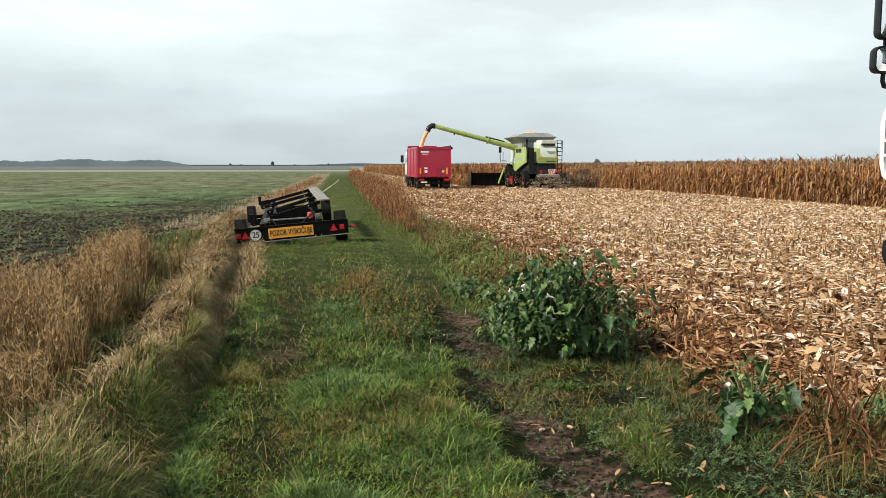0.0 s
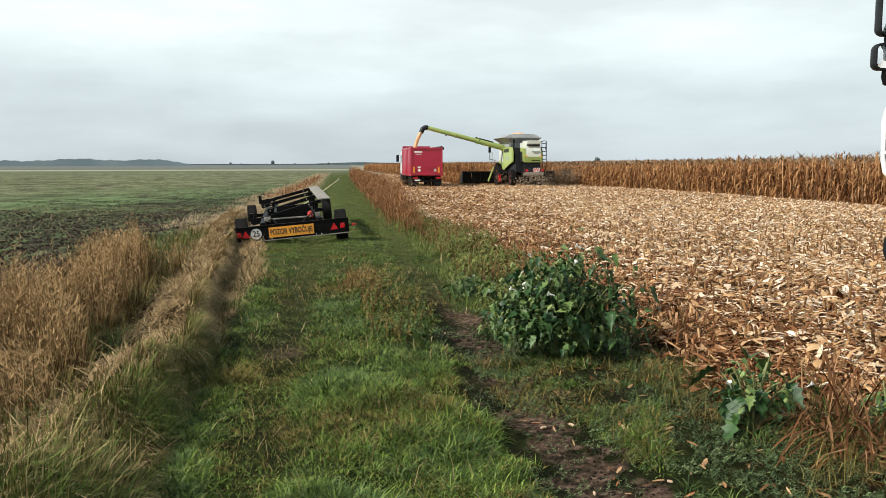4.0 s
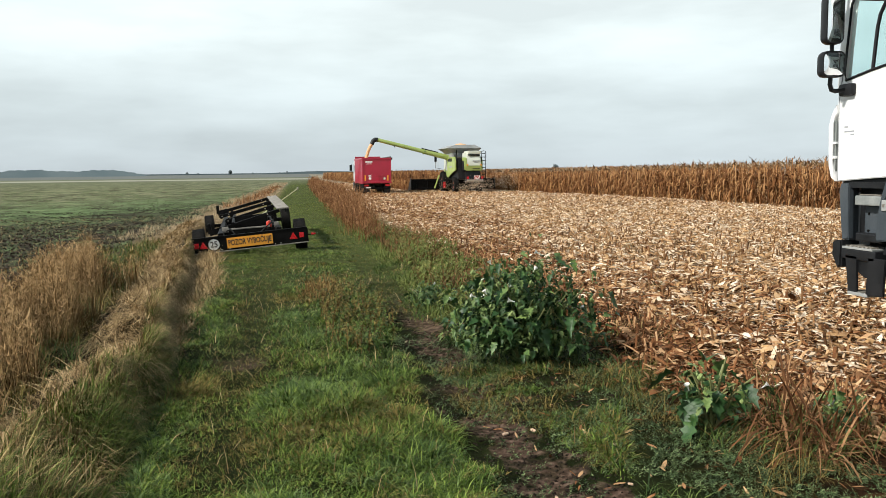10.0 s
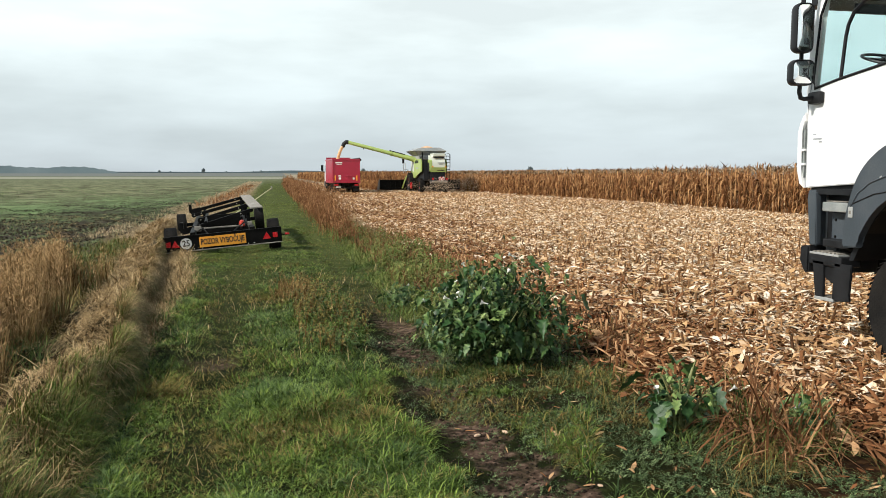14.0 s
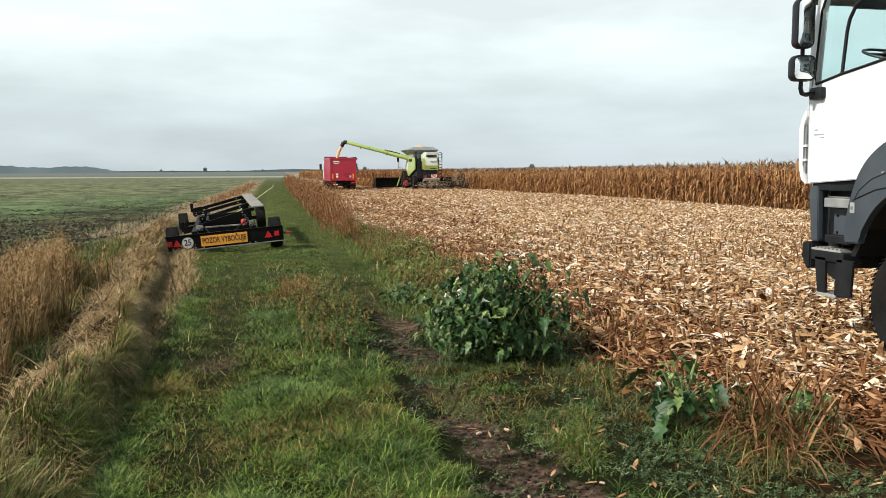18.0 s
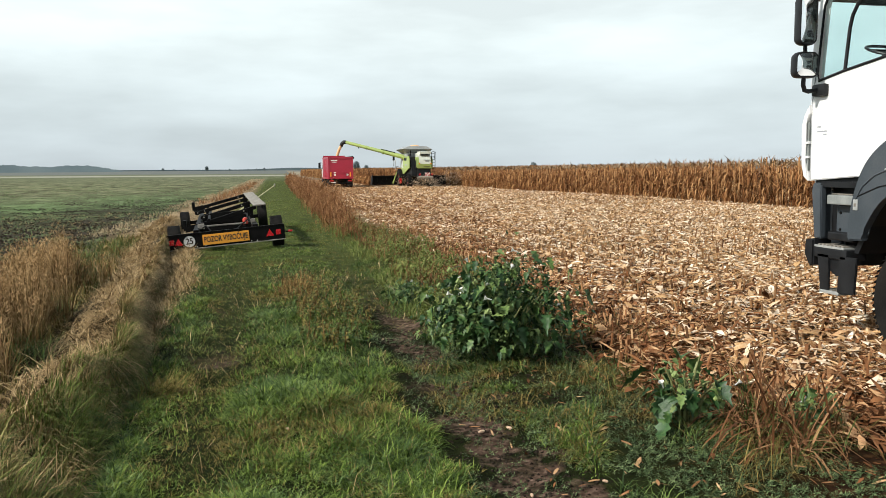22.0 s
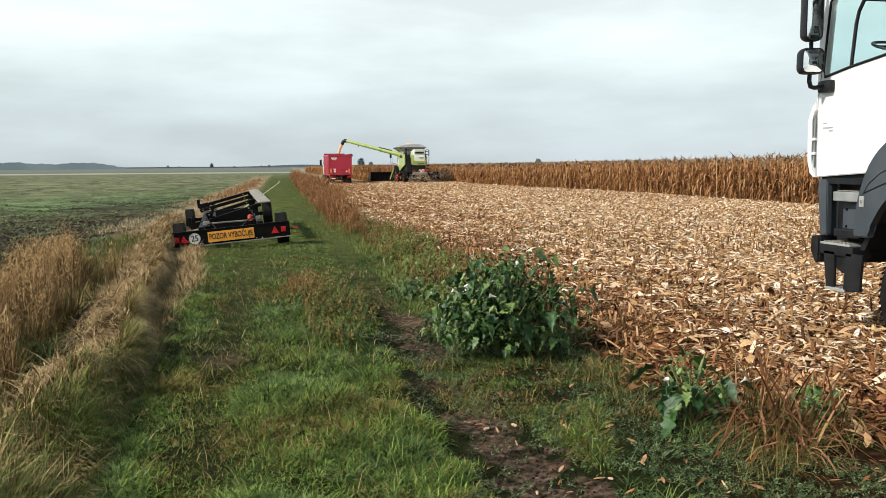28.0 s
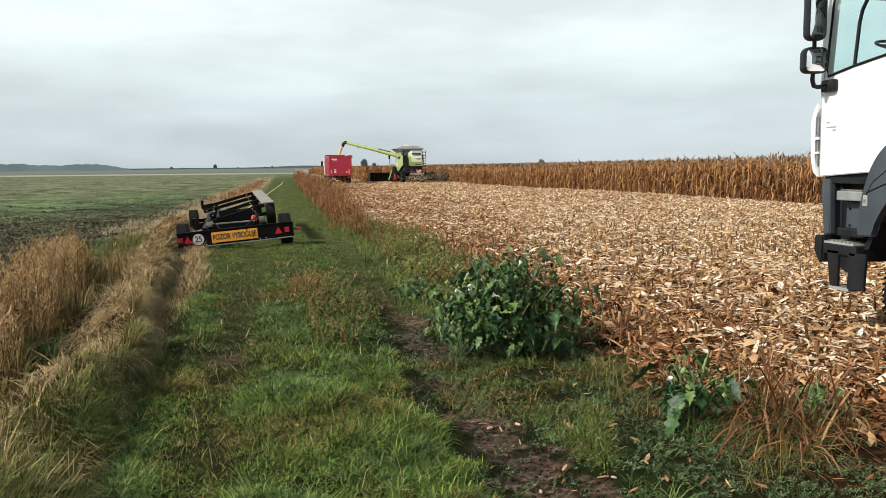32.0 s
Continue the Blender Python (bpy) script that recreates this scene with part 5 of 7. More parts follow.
def pipe(points, r, bm=None, seg=8):
    """A bent tube along points."""
    bm = bm or bmesh.new()
    P = [Vector(p) for p in points]
    rings = []
    for i, p in enumerate(P):
        d = (P[min(i + 1, len(P) - 1)] - P[max(i - 1, 0)]).normalized()
        q = d.to_track_quat("Z", "Y")
        rings.append([bm.verts.new(p + q @ Vector((r * math.cos(2 * math.pi * k / seg), r * math.sin(2 * math.pi * k / seg), 0))) for k in range(seg)])
    for u, v in zip(rings, rings[1:]):
        for k in range(seg):
            bm.faces.new((u[k], u[(k + 1) % seg], v[(k + 1) % seg], v[k]))
    bm.faces.new(rings[0][::-1])
    bm.faces.new(rings[-1])
    return bm


def slab(outline, lo, hi, axis="x", bevel=0.0, bm=None):
    """A plate: an outline of (y, z), (x, z) or (x, y) pairs, pushed out from lo to hi along the axis."""
    bm = bm or bmesh.new()
    put = {"x": lambda a, b, c: (c, a, b), "y": lambda a, b, c: (a, c, b), "z": lambda a, b, c: (a, b, c)}[axis]
    A = [bm.verts.new(put(a, b, lo)) for a, b in outline]
    B = [bm.verts.new(put(a, b, hi)) for a, b in outline]
    n = len(outline)
    faces = [bm.faces.new(A), bm.faces.new(B[::-1])] + [bm.faces.new((A[i], B[i], B[(i + 1) % n], A[(i + 1) % n])) for i in range(n)]
    if bevel:
        bmesh.ops.bevel(bm, geom=list({e for f in faces[:2] for e in f.edges}), offset=bevel, segments=2, affect="EDGES")
    return bm


def lathe(profile, seg=32, bm=None):
    """A body turned about the x axis: a profile of (x, radius)."""
    bm = bm or bmesh.new()
    rings = [[bm.verts.new((x, r * math.cos(2 * math.pi * k / seg), r * math.sin(2 * math.pi * k / seg))) for k in range(seg)] for x, r in profile]
    for u, v in zip(rings, rings[1:]):
        for k in range(seg):
            bm.faces.new((u[k], u[(k + 1) % seg], v[(k + 1) % seg], v[k]))
    return bm


def wheel(parent, x, y, z, r, w, rim_r, rim_mat, out=1, lugs=0, lug_h=0.03):
    """A wheel on its axle along x; out: +1 or -1, the side on which its face shows. wheel > tyre, rim."""
    hub = part("wheel", rod((-w * 0.45, 0, 0), (w * 0.45, 0, 0), rim_r * 0.38, seg=16), BLACK, parent)
    hub.matrix_local = pose(x, y, z)
    h = w / 2
    bm = lathe([(-h * 0.72, rim_r), (-h, rim_r + (r - rim_r) * 0.35), (-h * 0.98, r - 0.06 * r), (-h * 0.8, r - 0.012), (0, r), (h * 0.8, r - 0.012), (h * 0.98, r - 0.06 * r), (h, rim_r + (r - rim_r) * 0.35), (h * 0.72, rim_r)], 40)
    for i in range(lugs):
        a = 2 * math.pi * i / lugs
        for s in (-1, 1):
            m = Matrix.Rotation(a + (0.5 * math.pi / lugs if s > 0 else 0), 4, "X") @ Matrix.Translation((s * h * 0.52, 0, r - 0.005)) @ Matrix.Rotation(s * 0.5, 4, "Z") @ Matrix.Diagonal((h * 0.95, 2 * math.pi * r / lugs * 0.38, lug_h * 2, 1))
            bmesh.ops.create_cube(bm, size=1, matrix=m)
    part("tyre", bm, TYRE, hub, smooth=True)
    o = out
    bm = lathe([(o * h * 0.72, rim_r), (o * h * 0.62, rim_r * 0.93), (o * h * 0.2, rim_r * 0.84), (o * h * 0.15, rim_r * 0.55), (o * h * 0.45, rim_r * 0.45), (o * h * 0.5, rim_r * 0.2), (o * h * 0.5, 0.002)], 32)
    for i in range(10):
        a = 2 * math.pi * i / 10
        p = (o * h * 0.16, rim_r * 0.66 * math.cos(a), rim_r * 0.66 * math.sin(a))
        rod(p, (p[0] + o * 0.04, p[1], p[2]), rim_r * 0.05, bm=bm, seg=6)
    part("rim", bm, rim_mat, hub, smooth=True)
    return hub


def letters(text, size, m, mat, parent, name="lettering", width=None, bold=0.02):
    """Raised letters as a mesh, in the plane x-z, read from -y."""
    cu = bpy.data.curves.new(name, "FONT")
    cu.body, cu.size, cu.extrude, cu.align_x, cu.align_y = text, size, 0.001, "CENTER", "CENTER"
    cu.offset = size * bold
    tmp = bpy.data.objects.new(name, cu)
    me = bpy.data.meshes.new_from_object(tmp)
    bpy.data.objects.remove(tmp)
    if width:
        xs = [v.co.x for v in me.vertices]
        k, mid = width / (max(xs) - min(xs)), (max(xs) + min(xs)) / 2
        for v in me.vertices:
            v.co.x = (v.co.x - mid) * k
    me.materials.clear()
    me.materials.append(mat)
    ob = hang(name, me, parent)
    ob.matrix_local = m @ pose(0, 0, 0, 90)
    return ob


def arc(cx, cy, r, a0, a1, n):
    return [(cx + r * math.cos(radians(a0 + (a1 - a0) * i / n)), cy + r * math.sin(radians(a0 + (a1 - a0) * i / n))) for i in range(n + 1)]


# ---- header trailer parked with one side in the rut ----
def build_header_trailer():
    cart = thing("header_trailer", pose(-1.02, 18.25, -0.05, 0, -4.8, 3.8), "black four-wheeled header trailer with an orange warning sign", "trailer")
    for y in (0.0, 6.1):
        part("axle", beam((-1.0, y, 0.33), (1.0, y, 0.33), 0.1, 0.1), BLACK, cart)
        for s in (-1, 1):
            wheel(cart, s * 1.08, y, 0.32, 0.335, 0.25, 0.19, BLACK, s, 36, 0.003)
    for s in (-1, 1):
        part("side_rail", beam((s * 0.62, -0.4, 0.46), (s * 0.62, 6.6, 0.46), 0.11, 0.16), BLACK, cart)
    for y in (0.9, 2.6, 4.3, 6.4):
        part("crossbar", beam((-0.62, y, 0.46), (0.62, y, 0.46), 0.09, 0.12), BLACK, cart)
    # light board across the back
    zb = 0.32
    part("board", box(-1.22, 1.22, -0.46, -0.42, zb - 0.155, zb + 0.155, 0.006), BLACK, cart, "black rear light board")
    for z, m in ((zb - 0.16, WORN), (zb + 0.16, BLACK)):
        part("board_edge", box(-1.22, 1.22, -0.475, -0.40, z - 0.01, z + 0.01, 0.004), m, cart)
    for s in (-1, 1):
        part("board_bracket", beam((s * 0.62, -0.42, 0.38), (s * 0.62, -0.2, 0.42), 0.06, 0.1), BLACK, cart)
    sign = part("warning_sign", box(-0.50, 0.46, -0.478, -0.462, zb - 0.11, zb + 0.11, 0.004), ORANGE, cart, "orange warning sign with dark lettering")
    letters("POZOR VYBOČUJE", 0.165, pose(-0.02, -0.480, zb), INK, sign, width=0.90, bold=0.02)
    plate = part("speed_plate", rod((-0.77, -0.462, zb), (-0.77, -0.478, zb), 0.118, seg=28), SIGN_WHITE, cart, "round white plate with a number")
    part("plate_rim", lathe([(0, 0.112), (0.004, 0.112), (0.004, 0.119), (0, 0.119)], 28), INK, plate).matrix_local = pose(-0.77, -0.482, zb, 0, 0, 90)
    letters("25", 0.18, pose(-0.77, -0.483, zb), INK, plate, width=0.145, bold=0.02)
    for s, xs in ((-1, (-0.99, -1.13)), (1, (0.90, 1.08))):
        tri = [(xs[0] - 0.085, zb - 0.065), (xs[0] + 0.085, zb - 0.065), (xs[0], zb + 0.085)]
        part("reflector", slab(tri, -0.475, -0.462, "y"), RED_LAMP, cart, "red triangular reflector")
        part("tail_lamp", box(xs[1] - 0.05, xs[1] + 0.05, -0.49, -0.462, zb - 0.05, zb + 0.06, 0.008), RED_LAMP, cart, "red tail lamp")
        arm = part("lamp_arm", pipe([(s * 1.2, -0.44, zb), (s * 1.27, -0.45, zb - 0.01), (s * 1.33, -0.46, zb)], 0.013), BLACK, cart)
        part("marker_lamp", rod((s * 1.29, -0.455, zb), (s * 1.38, -0.465, zb), 0.026, 0.018), RED_LAMP, arm, "red side marker lamp")
    for x in (-0.45, 0.5, 0.62, -0.62):
        part("bolt", rod((x, -0.46, zb - 0.125), (x, -0.485, zb - 0.125), 0.012, seg=8), STEEL, cart)
    # tilted table: cross supports that rise to a long pale rail on one side
    for i, (y, lx, z0, z1) in enumerate(((1.35, -0.84, 0.47, 0.82), (2.9, -0.51, 0.61, 0.885), (4.5, -0.69, 0.66, 0.93), (6.1, -0.75, 0.70, 0.985))):
        slope = (z1 - z0) / (0.74 - lx)
        sup = part("support_arm", beam((lx, y, z0), (0.74, y, z1), 0.1, 0.085), BLACK, cart)
        part("end_cap", rod((lx, y - 0.06, z0), (lx, y + 0.06, z0), 0.06, seg=14), BLACK, sup)
        if i in (0, 3):
            part("end_stop", box(lx - 0.10, lx - 0.02, y - 0.07, y + 0.07, z0 - 0.04, z0 + 0.2, 0.01), BLACK, sup)
            part("stop_plate", slab([(lx - 0.06, z0 - 0.08), (lx + 0.26, z0 - 0.04), (lx + 0.20, z0 + 0.10), (lx - 0.06, z0 + 0.06)], y - 0.085, y - 0.065, "y"), BLACK, sup)
        part("post", beam((0.62, y, 0.5), (0.62, y, z1 - 0.05), 0.08, 0.08), BLACK, sup)
        part("post", beam((-0.42, y, 0.46), (-0.42, y, z0 + (-0.42 - lx) * slope), 0.08, 0.08), BLACK, sup)
        for bx in (lx + 0.02, lx + 0.2, 0.45):
            zz = z0 + (bx - lx) * slope
            part("bolt", rod((bx, y - 0.05, zz), (bx, y - 0.068, zz), 0.018, seg=8), WORN, sup)
    part("inner_panel", box(-0.32, 0.46, 2.1, 2.14, 0.48, 0.74, 0.008), BLACK, cart)
    part("top_rail", beam((0.80, 0.75, 0.885), (0.76, 6.4, 1.01), 0.28, 0.035), WORN, cart, "worn pale steel top rail")
    part("rail_web", beam((0.86, 0.75, 0.835), (0.82, 6.4, 0.96), 0.03, 0.08), BLACK, cart)
    for y in (2.2, 3.7):
        part("long_tube", rod((-0.35, y - 1, 0.62), (-0.35, y + 1.6, 0.64), 0.04), BLACK, cart)
    # odds and ends on the chassis
    for x, w in ((-0.52, 0.14), (0.60, 0.10)):
        part("bracket", box(x - w / 2, x + w / 2, 0.25, 0.32, 0.50, 0.62, 0.01), WORN, cart, "scuffed grey steel bracket")
    part("cross_strut", beam((-0.5, 0.3, 0.56), (0.45, 0.3, 0.54), 0.03, 0.035), WORN, cart)
    beacon = part("beacon", lathe([(0.0, 0.002), (0.0, 0.06), (0.10, 0.062), (0.135, 0.045), (0.145, 0.002)], 20), BEACON, cart, "red rotating beacon", smooth=True)
    beacon.matrix_local = pose(0.44, 0.5, 0.51, 0, -90, 0)
    part("beacon_base", rod((0.44, 0.5, 0.46), (0.44, 0.5, 0.51), 0.05), BLACK, cart)
    part("hose", pipe([(0.2, -0.4, 0.46), (0.3, -0.1, 0.52), (0.5, 0.3, 0.62), (0.55, 0.9, 0.6), (0.5, 1.3, 0.55)], 0.014), BLACK, cart)
    part("hose", pipe([(-0.3, -0.4, 0.46), (-0.4, 0.0, 0.58), (-0.55, 0.4, 0.5), (-0.5, 1.2, 0.55)], 0.014), BLACK, cart)
    part("turntable", rod((0, 6.1, 0.36), (0, 6.1, 0.46), 0.35, seg=24), BLACK, cart)
    part("drawbar", beam((0.35, 6.6, 0.45), (1.8, 10.6, 1.05), 0.032, 0.032), ROPE, cart, "pale drawbar raised towards its eye")
    part("drawbar_eye", lathe([(-0.025, 0.03), (0.025, 0.03), (0.025, 0.06), (-0.025, 0.06), (-0.025, 0.03)], 16), WORN, cart).matrix_local = pose(1.82, 10.66, 1.06)


build_header_trailer()


# ---- red tipper lorry that drives beside the harvester ----
TIPPER_AT = (7.21, 61.5)


def build_red_tipper():
    car = thing("tipper_lorry", pose(*TIPPER_AT, float(dip(TIPPER_AT[1])), 0, 0, 1.4), "red tipper lorry with a white cab being filled with maize grain", "lorry")
    h, z0, z1, L = 1.29, 0.98, 3.22, 7.2
    for x in (-h, h - 0.05):
        tub = part("tub_side", box(x, x + 0.05, 0.06, L - 0.05, z0, z1, 0.01), RED, car)
        ox = x - 0.03 if x < 0 else x + 0.05
        for i in range(7):
            y = 0.35 + i * (L - 0.8) / 6
            part("side_rib", box(ox, ox + 0.03, y - 0.06, y + 0.06, z0, z1 - 0.12, 0.008), RED, tub)
        part("top_rim", box(ox - 0.01, ox + 0.06, 0.0, L, z1 - 0.12, z1 + 0.02, 0.015), RED, tub)
        part("bottom_rim", box(ox - 0.005, ox + 0.045, 0.0, L, z0 - 0.06, z0 + 0.08, 0.012), RED, tub)
    part("tub_floor", box(-h + 0.05, h - 0.05, 0.06, L - 0.05, z0 - 0.04, z0 + 0.02), RED, car)
    part("tub_front", box(-h + 0.05, h - 0.05, L - 0.05, L, z0, z1 + 0.25), RED, car)
    gate = part("tailgate", box(-h + 0.06, h - 0.06, -0.01, 0.055, z0 + 0.02, z1 - 0.04, 0.012), RED, car, "red tailgate with warning strips and stickers")
    for x in (-h - 0.01, h - 0.09):
        part("corner_post", box(x, x + 0.1, -0.05, 0.06, z0 - 0.05, z1 + 0.02, 0.015), RED, car)
    part("gate_rim", box(-h + 0.09, h - 0.09, -0.05, -0.01, z1 - 0.16, z1, 0.015), RED, gate)
    part("gate_sill", box(-h + 0.09, h - 0.09, -0.05, -0.01, z0, z0 + 0.14, 0.015), RED, gate)
    for x in (-1.05, 0.98):
        part("warning_strip", box(x - 0.06, x + 0.06, -0.06, -0.012, 1.18, 1.66, 0.005), YELLOW_LAMP, gate, "orange reflective strip")
    for x in (-0.62, 0.68):
        part("sticker", rod((x, -0.008, 1.38), (x, -0.018, 1.38), 0.12, seg=20), SIGN_WHITE, gate, "round white sticker")
    part("sticker", box(-0.75, -0.5, -0.018, -0.012, 1.56, 1.68), SIGN_WHITE, gate)
    for x0, x1, za, zb in ((-1.02, -0.38, 2.80, 2.92), (-0.92, -0.45, 2.66, 2.71)):
        part("lettering", box(x0, x1, -0.018, -0.012, za, zb), SIGN_WHITE, gate, "plain white bar of lettering")
    for x in (0.15, 0.55):
        part("hinge", box(x - 0.04, x + 0.04, -0.07, -0.012, 1.36, 1.72, 0.01), RED, gate)
    part("gate_bar", box(-0.2, 0.7, -0.04, -0.012, 1.58, 1.66, 0.01), RED, gate)
    part("grain_flap", box(0.1, 0.5, -0.035, -0.012, 1.15, 1.5, 0.01), RED, gate)
    part("knob", box(h + 0.02, h + 0.13, -0.06, 0.06, z1 - 0.18, z1 + 0.02, 0.02), BLACK, car)
    part("tarp_roll", rod((h - 0.03, 0.1, z1 + 0.06), (h - 0.03, L - 0.2, z1 + 0.06), 0.07), BLACK_PL, car, "rolled black tarpaulin")
    # chassis and back
    for s in (-1, 1):
        part("chassis_rail", box(s * 0.42 - 0.05, s * 0.42 + 0.05, 0.3, 9.2, 0.68, 0.93), BLACK, car)
        lamp = part("lamp_box", box(s * 0.95 - 0.22, s * 0.95 + 0.22, 0.0, 0.1, 0.66, 0.86, 0.01), BLACK, car)
        part("tail_lamp", box(s * 0.95 - 0.19, s * 0.95 + 0.19, -0.015, 0.002, 0.69, 0.83, 0.005), RED_LAMP, lamp)
    part("underrun_bar", box(-1.2, 1.2, 0.0, 0.1, 0.42, 0.56, 0.015), BLACK, car)
    part("number_plate", box(-1.0, -0.55, -0.03, -0.015, 0.52, 0.62), SIGN_WHITE, car, "white number plate")
    for s in (-1, 1):
        part("mudflap", box(s * 0.95 - 0.3, s * 0.95 + 0.3, 0.22, 0.24, 0.18, 0.75), BLACK_PL, car)
    wheels = []
    for y in (1.0, 2.35, 6.2, 8.15):
        for s in (-1, 1):
            wheels.append(wheel(car, s * 1.02, y, 0.52, 0.52, 0.42 if y < 5 else 0.34, 0.29, GREY_PL, s, 26, 0.01))
    # cab
    part("cab_shell", slab([(7.45, 1.0), (9.75, 1.0), (9.8, 1.9), (9.6, 2.85), (9.3, 3.0), (7.45, 3.0)], -1.2, 1.2, "x", 0.06), WHITE, car, "white cab")
    for s in (-1, 1):
        part("side_window", slab([(8.3, 2.0), (9.5, 1.95), (9.4, 2.65), (8.3, 2.7)], s * 1.205, s * 1.212), GLASS, car)
        part("cab_step", box(s * 1.2 - 0.06, s * 1.2 + 0.02, 8.75, 9.65, 0.4, 1.0, 0.02), GREY_PL, car)
        arm = part("mirror_arm", pipe([(s * 1.2, 9.5, 2.7), (s * 1.42, 9.55, 2.75), (s * 1.44, 9.55, 2.0), (s * 1.2, 9.5, 1.95)], 0.02), BLACK, car)
        part("mirror", box(s * 1.46 - 0.13, s * 1.46 + 0.13, 9.48, 9.6, 2.1, 2.7, 0.03), BLACK_PL, arm)
    part("windscreen", slab([(9.76, 1.98), (9.795, 1.98), (9.615, 2.85), (9.58, 2.85)], -1.05, 1.05), GLASS, car)
    part("bumper", box(-1.23, 1.23, 9.5, 9.9, 0.35, 1.0, 0.05), GREY_PL, car)
    # heap of grain in the tub
    bm = bmesh.new()
    nx, ny = 12, 26
    vs = [[bm.verts.new((-1.2 + 2.4 * i / nx, 0.1 + (L - 0.2) * j / ny, 2.55 + 0.42 * math.exp(-((j / ny - 0.4) / 0.28) ** 2) * (1 - (2 * i / nx - 1) ** 2 * 0.6) + random.uniform(0, 0.03))) for i in range(nx + 1)] for j in range(ny + 1)]
    for j in range(ny):
        for i in range(nx):
            bm.faces.new((vs[j][i], vs[j][i + 1], vs[j + 1][i + 1], vs[j + 1][i]))
    part("grain_load", bm, GRAIN, car, "heap of orange maize grain", smooth=True)
    return car, wheels


tipper, tipper_wheels = build_red_tipper()


# ---- combine harvester ----
COMBINE_AT = (15.8, 61.5)


def build_combine():
    co = thing("combine_harvester", pose(*COMBINE_AT, float(dip(COMBINE_AT[1])), 0, 0, 1.4), "lime-green and white combine harvester cutting maize, its unloading auger swung out", "combine harvester")
    co.scale = (0.92, 1, 1)
    # body
    part("body", slab([(0.55, 1.2), (5.6, 1.1), (6.3, 1.6), (6.3, 3.1), (0.7, 3.2)], -1.15, 1.15, "x", 0.05), BLACK_PL, co)
    hood = part("rear_hood", slab([(-0.15, 2.05), (-0.2, 2.5), (-0.05, 3.1), (0.35, 3.62), (1.9, 3.66), (1.9, 2.05)], -0.42, 1.0, "x", 0.05), OFFWHITE, co, "off-white engine hood", smooth=True)
    part("hood_lip", slab([(-0.19, 2.0), (-0.26, 2.45), (-0.21, 2.45), (-0.14, 2.0)], -0.56, 1.01, "x"), LIME, hood)
    part("hood_corner", slab([(-0.14, 2.05), (-0.19, 2.5), (-0.04, 3.1), (0.12, 3.2), (1.5, 3.2), (1.5, 2.05)], -0.72, -0.42, "x", 0.04), LIME, hood, "lime-green hood corner", smooth=True)
    part("hood_top", box(-0.28, 1.02, 0.0, 1.6, 3.50, 3.80, 0.05), OFFWHITE, hood)
    part("hood_grille", box(-0.28, 0.9, -0.04, 0.10, 3.36, 3.46, 0.01), BLACK_PL, hood)
    for x0, x1, z in ((0.15, 0.85, 2.86), (0.3, 0.72, 2.72)):
        part("lettering", box(x0, x1, -0.175, -0.10, z, z + 0.06), GREY_INK, hood, "plain grey bar of lettering")
    part("rear_plate", box(0.1, 0.85, -0.22, -0.17, 2.12, 2.30, 0.01), BLACK_PL, hood)
    for x in (-0.4, 0.98):
        part("hood_lamp", box(x - 0.09, x + 0.09, -0.225, -0.16, 2.4, 2.56, 0.01), YELLOW_LAMP, hood)
    part("side_cowl", slab([(-0.12, 2.0), (1.2, 2.0), (1.2, 2.9), (-0.02, 2.9)], -0.74, -0.66, "x", 0.02), BLACK_PL, co)
    part("side_cowl", slab([(-0.12, 2.0), (1.2, 2.0), (1.2, 2.9), (-0.02, 2.9)], 1.0, 1.08, "x", 0.02), LIME, co)
    # side doors
    for s in (-1, 1):
        d = part("side_panel", slab([(0.75, 2.05), (2.4, 1.75), (4.0, 1.35), (5.6, 1.5), (6.0, 2.3), (5.9, 3.25), (1.1, 3.3), (0.75, 2.95)], s * 1.42, s * 1.3, "x", 0.04), LIME, co, "lime-green side panel")
        part("panel_flash", slab([(4.2, 2.0), (5.8, 2.2), (5.8, 3.2), (4.6, 3.2)], s * 1.43, s * 1.445), OFFWHITE, d)
        for k in range(4):
            y = 2.15 + k * 0.45
            part("vent", box(s * 1.425, s * 1.44, y, y + 0.34, 2.86, 3.16, 0.004), BLACK_PL, d)
        part("lettering", box(s * 1.425, s * 1.438, 2.1, 3.2, 2.3, 2.46), GREY_INK, d, "plain grey bar of lettering")
        part("step_board", box(s * 1.2, s * 1.5, 2.2, 3.6, 1.2, 1.28, 0.01), BLACK, co)
    part("cooling_screen", rod((-1.18, 1.35, 2.95), (-1.32, 1.35, 2.95), 0.55, seg=28), BLACK_PL, co)
    part("exhaust", rod((-1.0, 1.9, 3.2), (-1.0, 1.9, 3.95), 0.07), BLACK, co)
    # grain tank with its flared extension
    bm = bmesh.new()
    lo = [(-1.25, 2.6), (1.25, 2.6), (1.25, 5.9), (-1.25, 5.9)]
    mid = [(-1.95, 2.2), (1.72, 2.2), (1.72, 6.2), (-1.95, 6.2)]
    hi = [(-1.0, 2.34), (1.0, 2.34), (1.0, 6.06), (-1.0, 6.06)]
    rings = []
    for pts, z, k in ((lo, 3.3, 1.0), (lo, 3.66, 1.0), (mid, 4.10, 1.0), (hi, 4.42, 1.0), (hi, 4.40, 0.97), (mid, 4.10, 0.97), (lo, 3.70, 0.95)):
        cx, cy = sum(p[0] for p in pts) / 4, sum(p[1] for p in pts) / 4
        rings.append([bm.verts.new((cx + (a - cx) * k, cy + (b - cy) * k, z)) for a, b in pts])
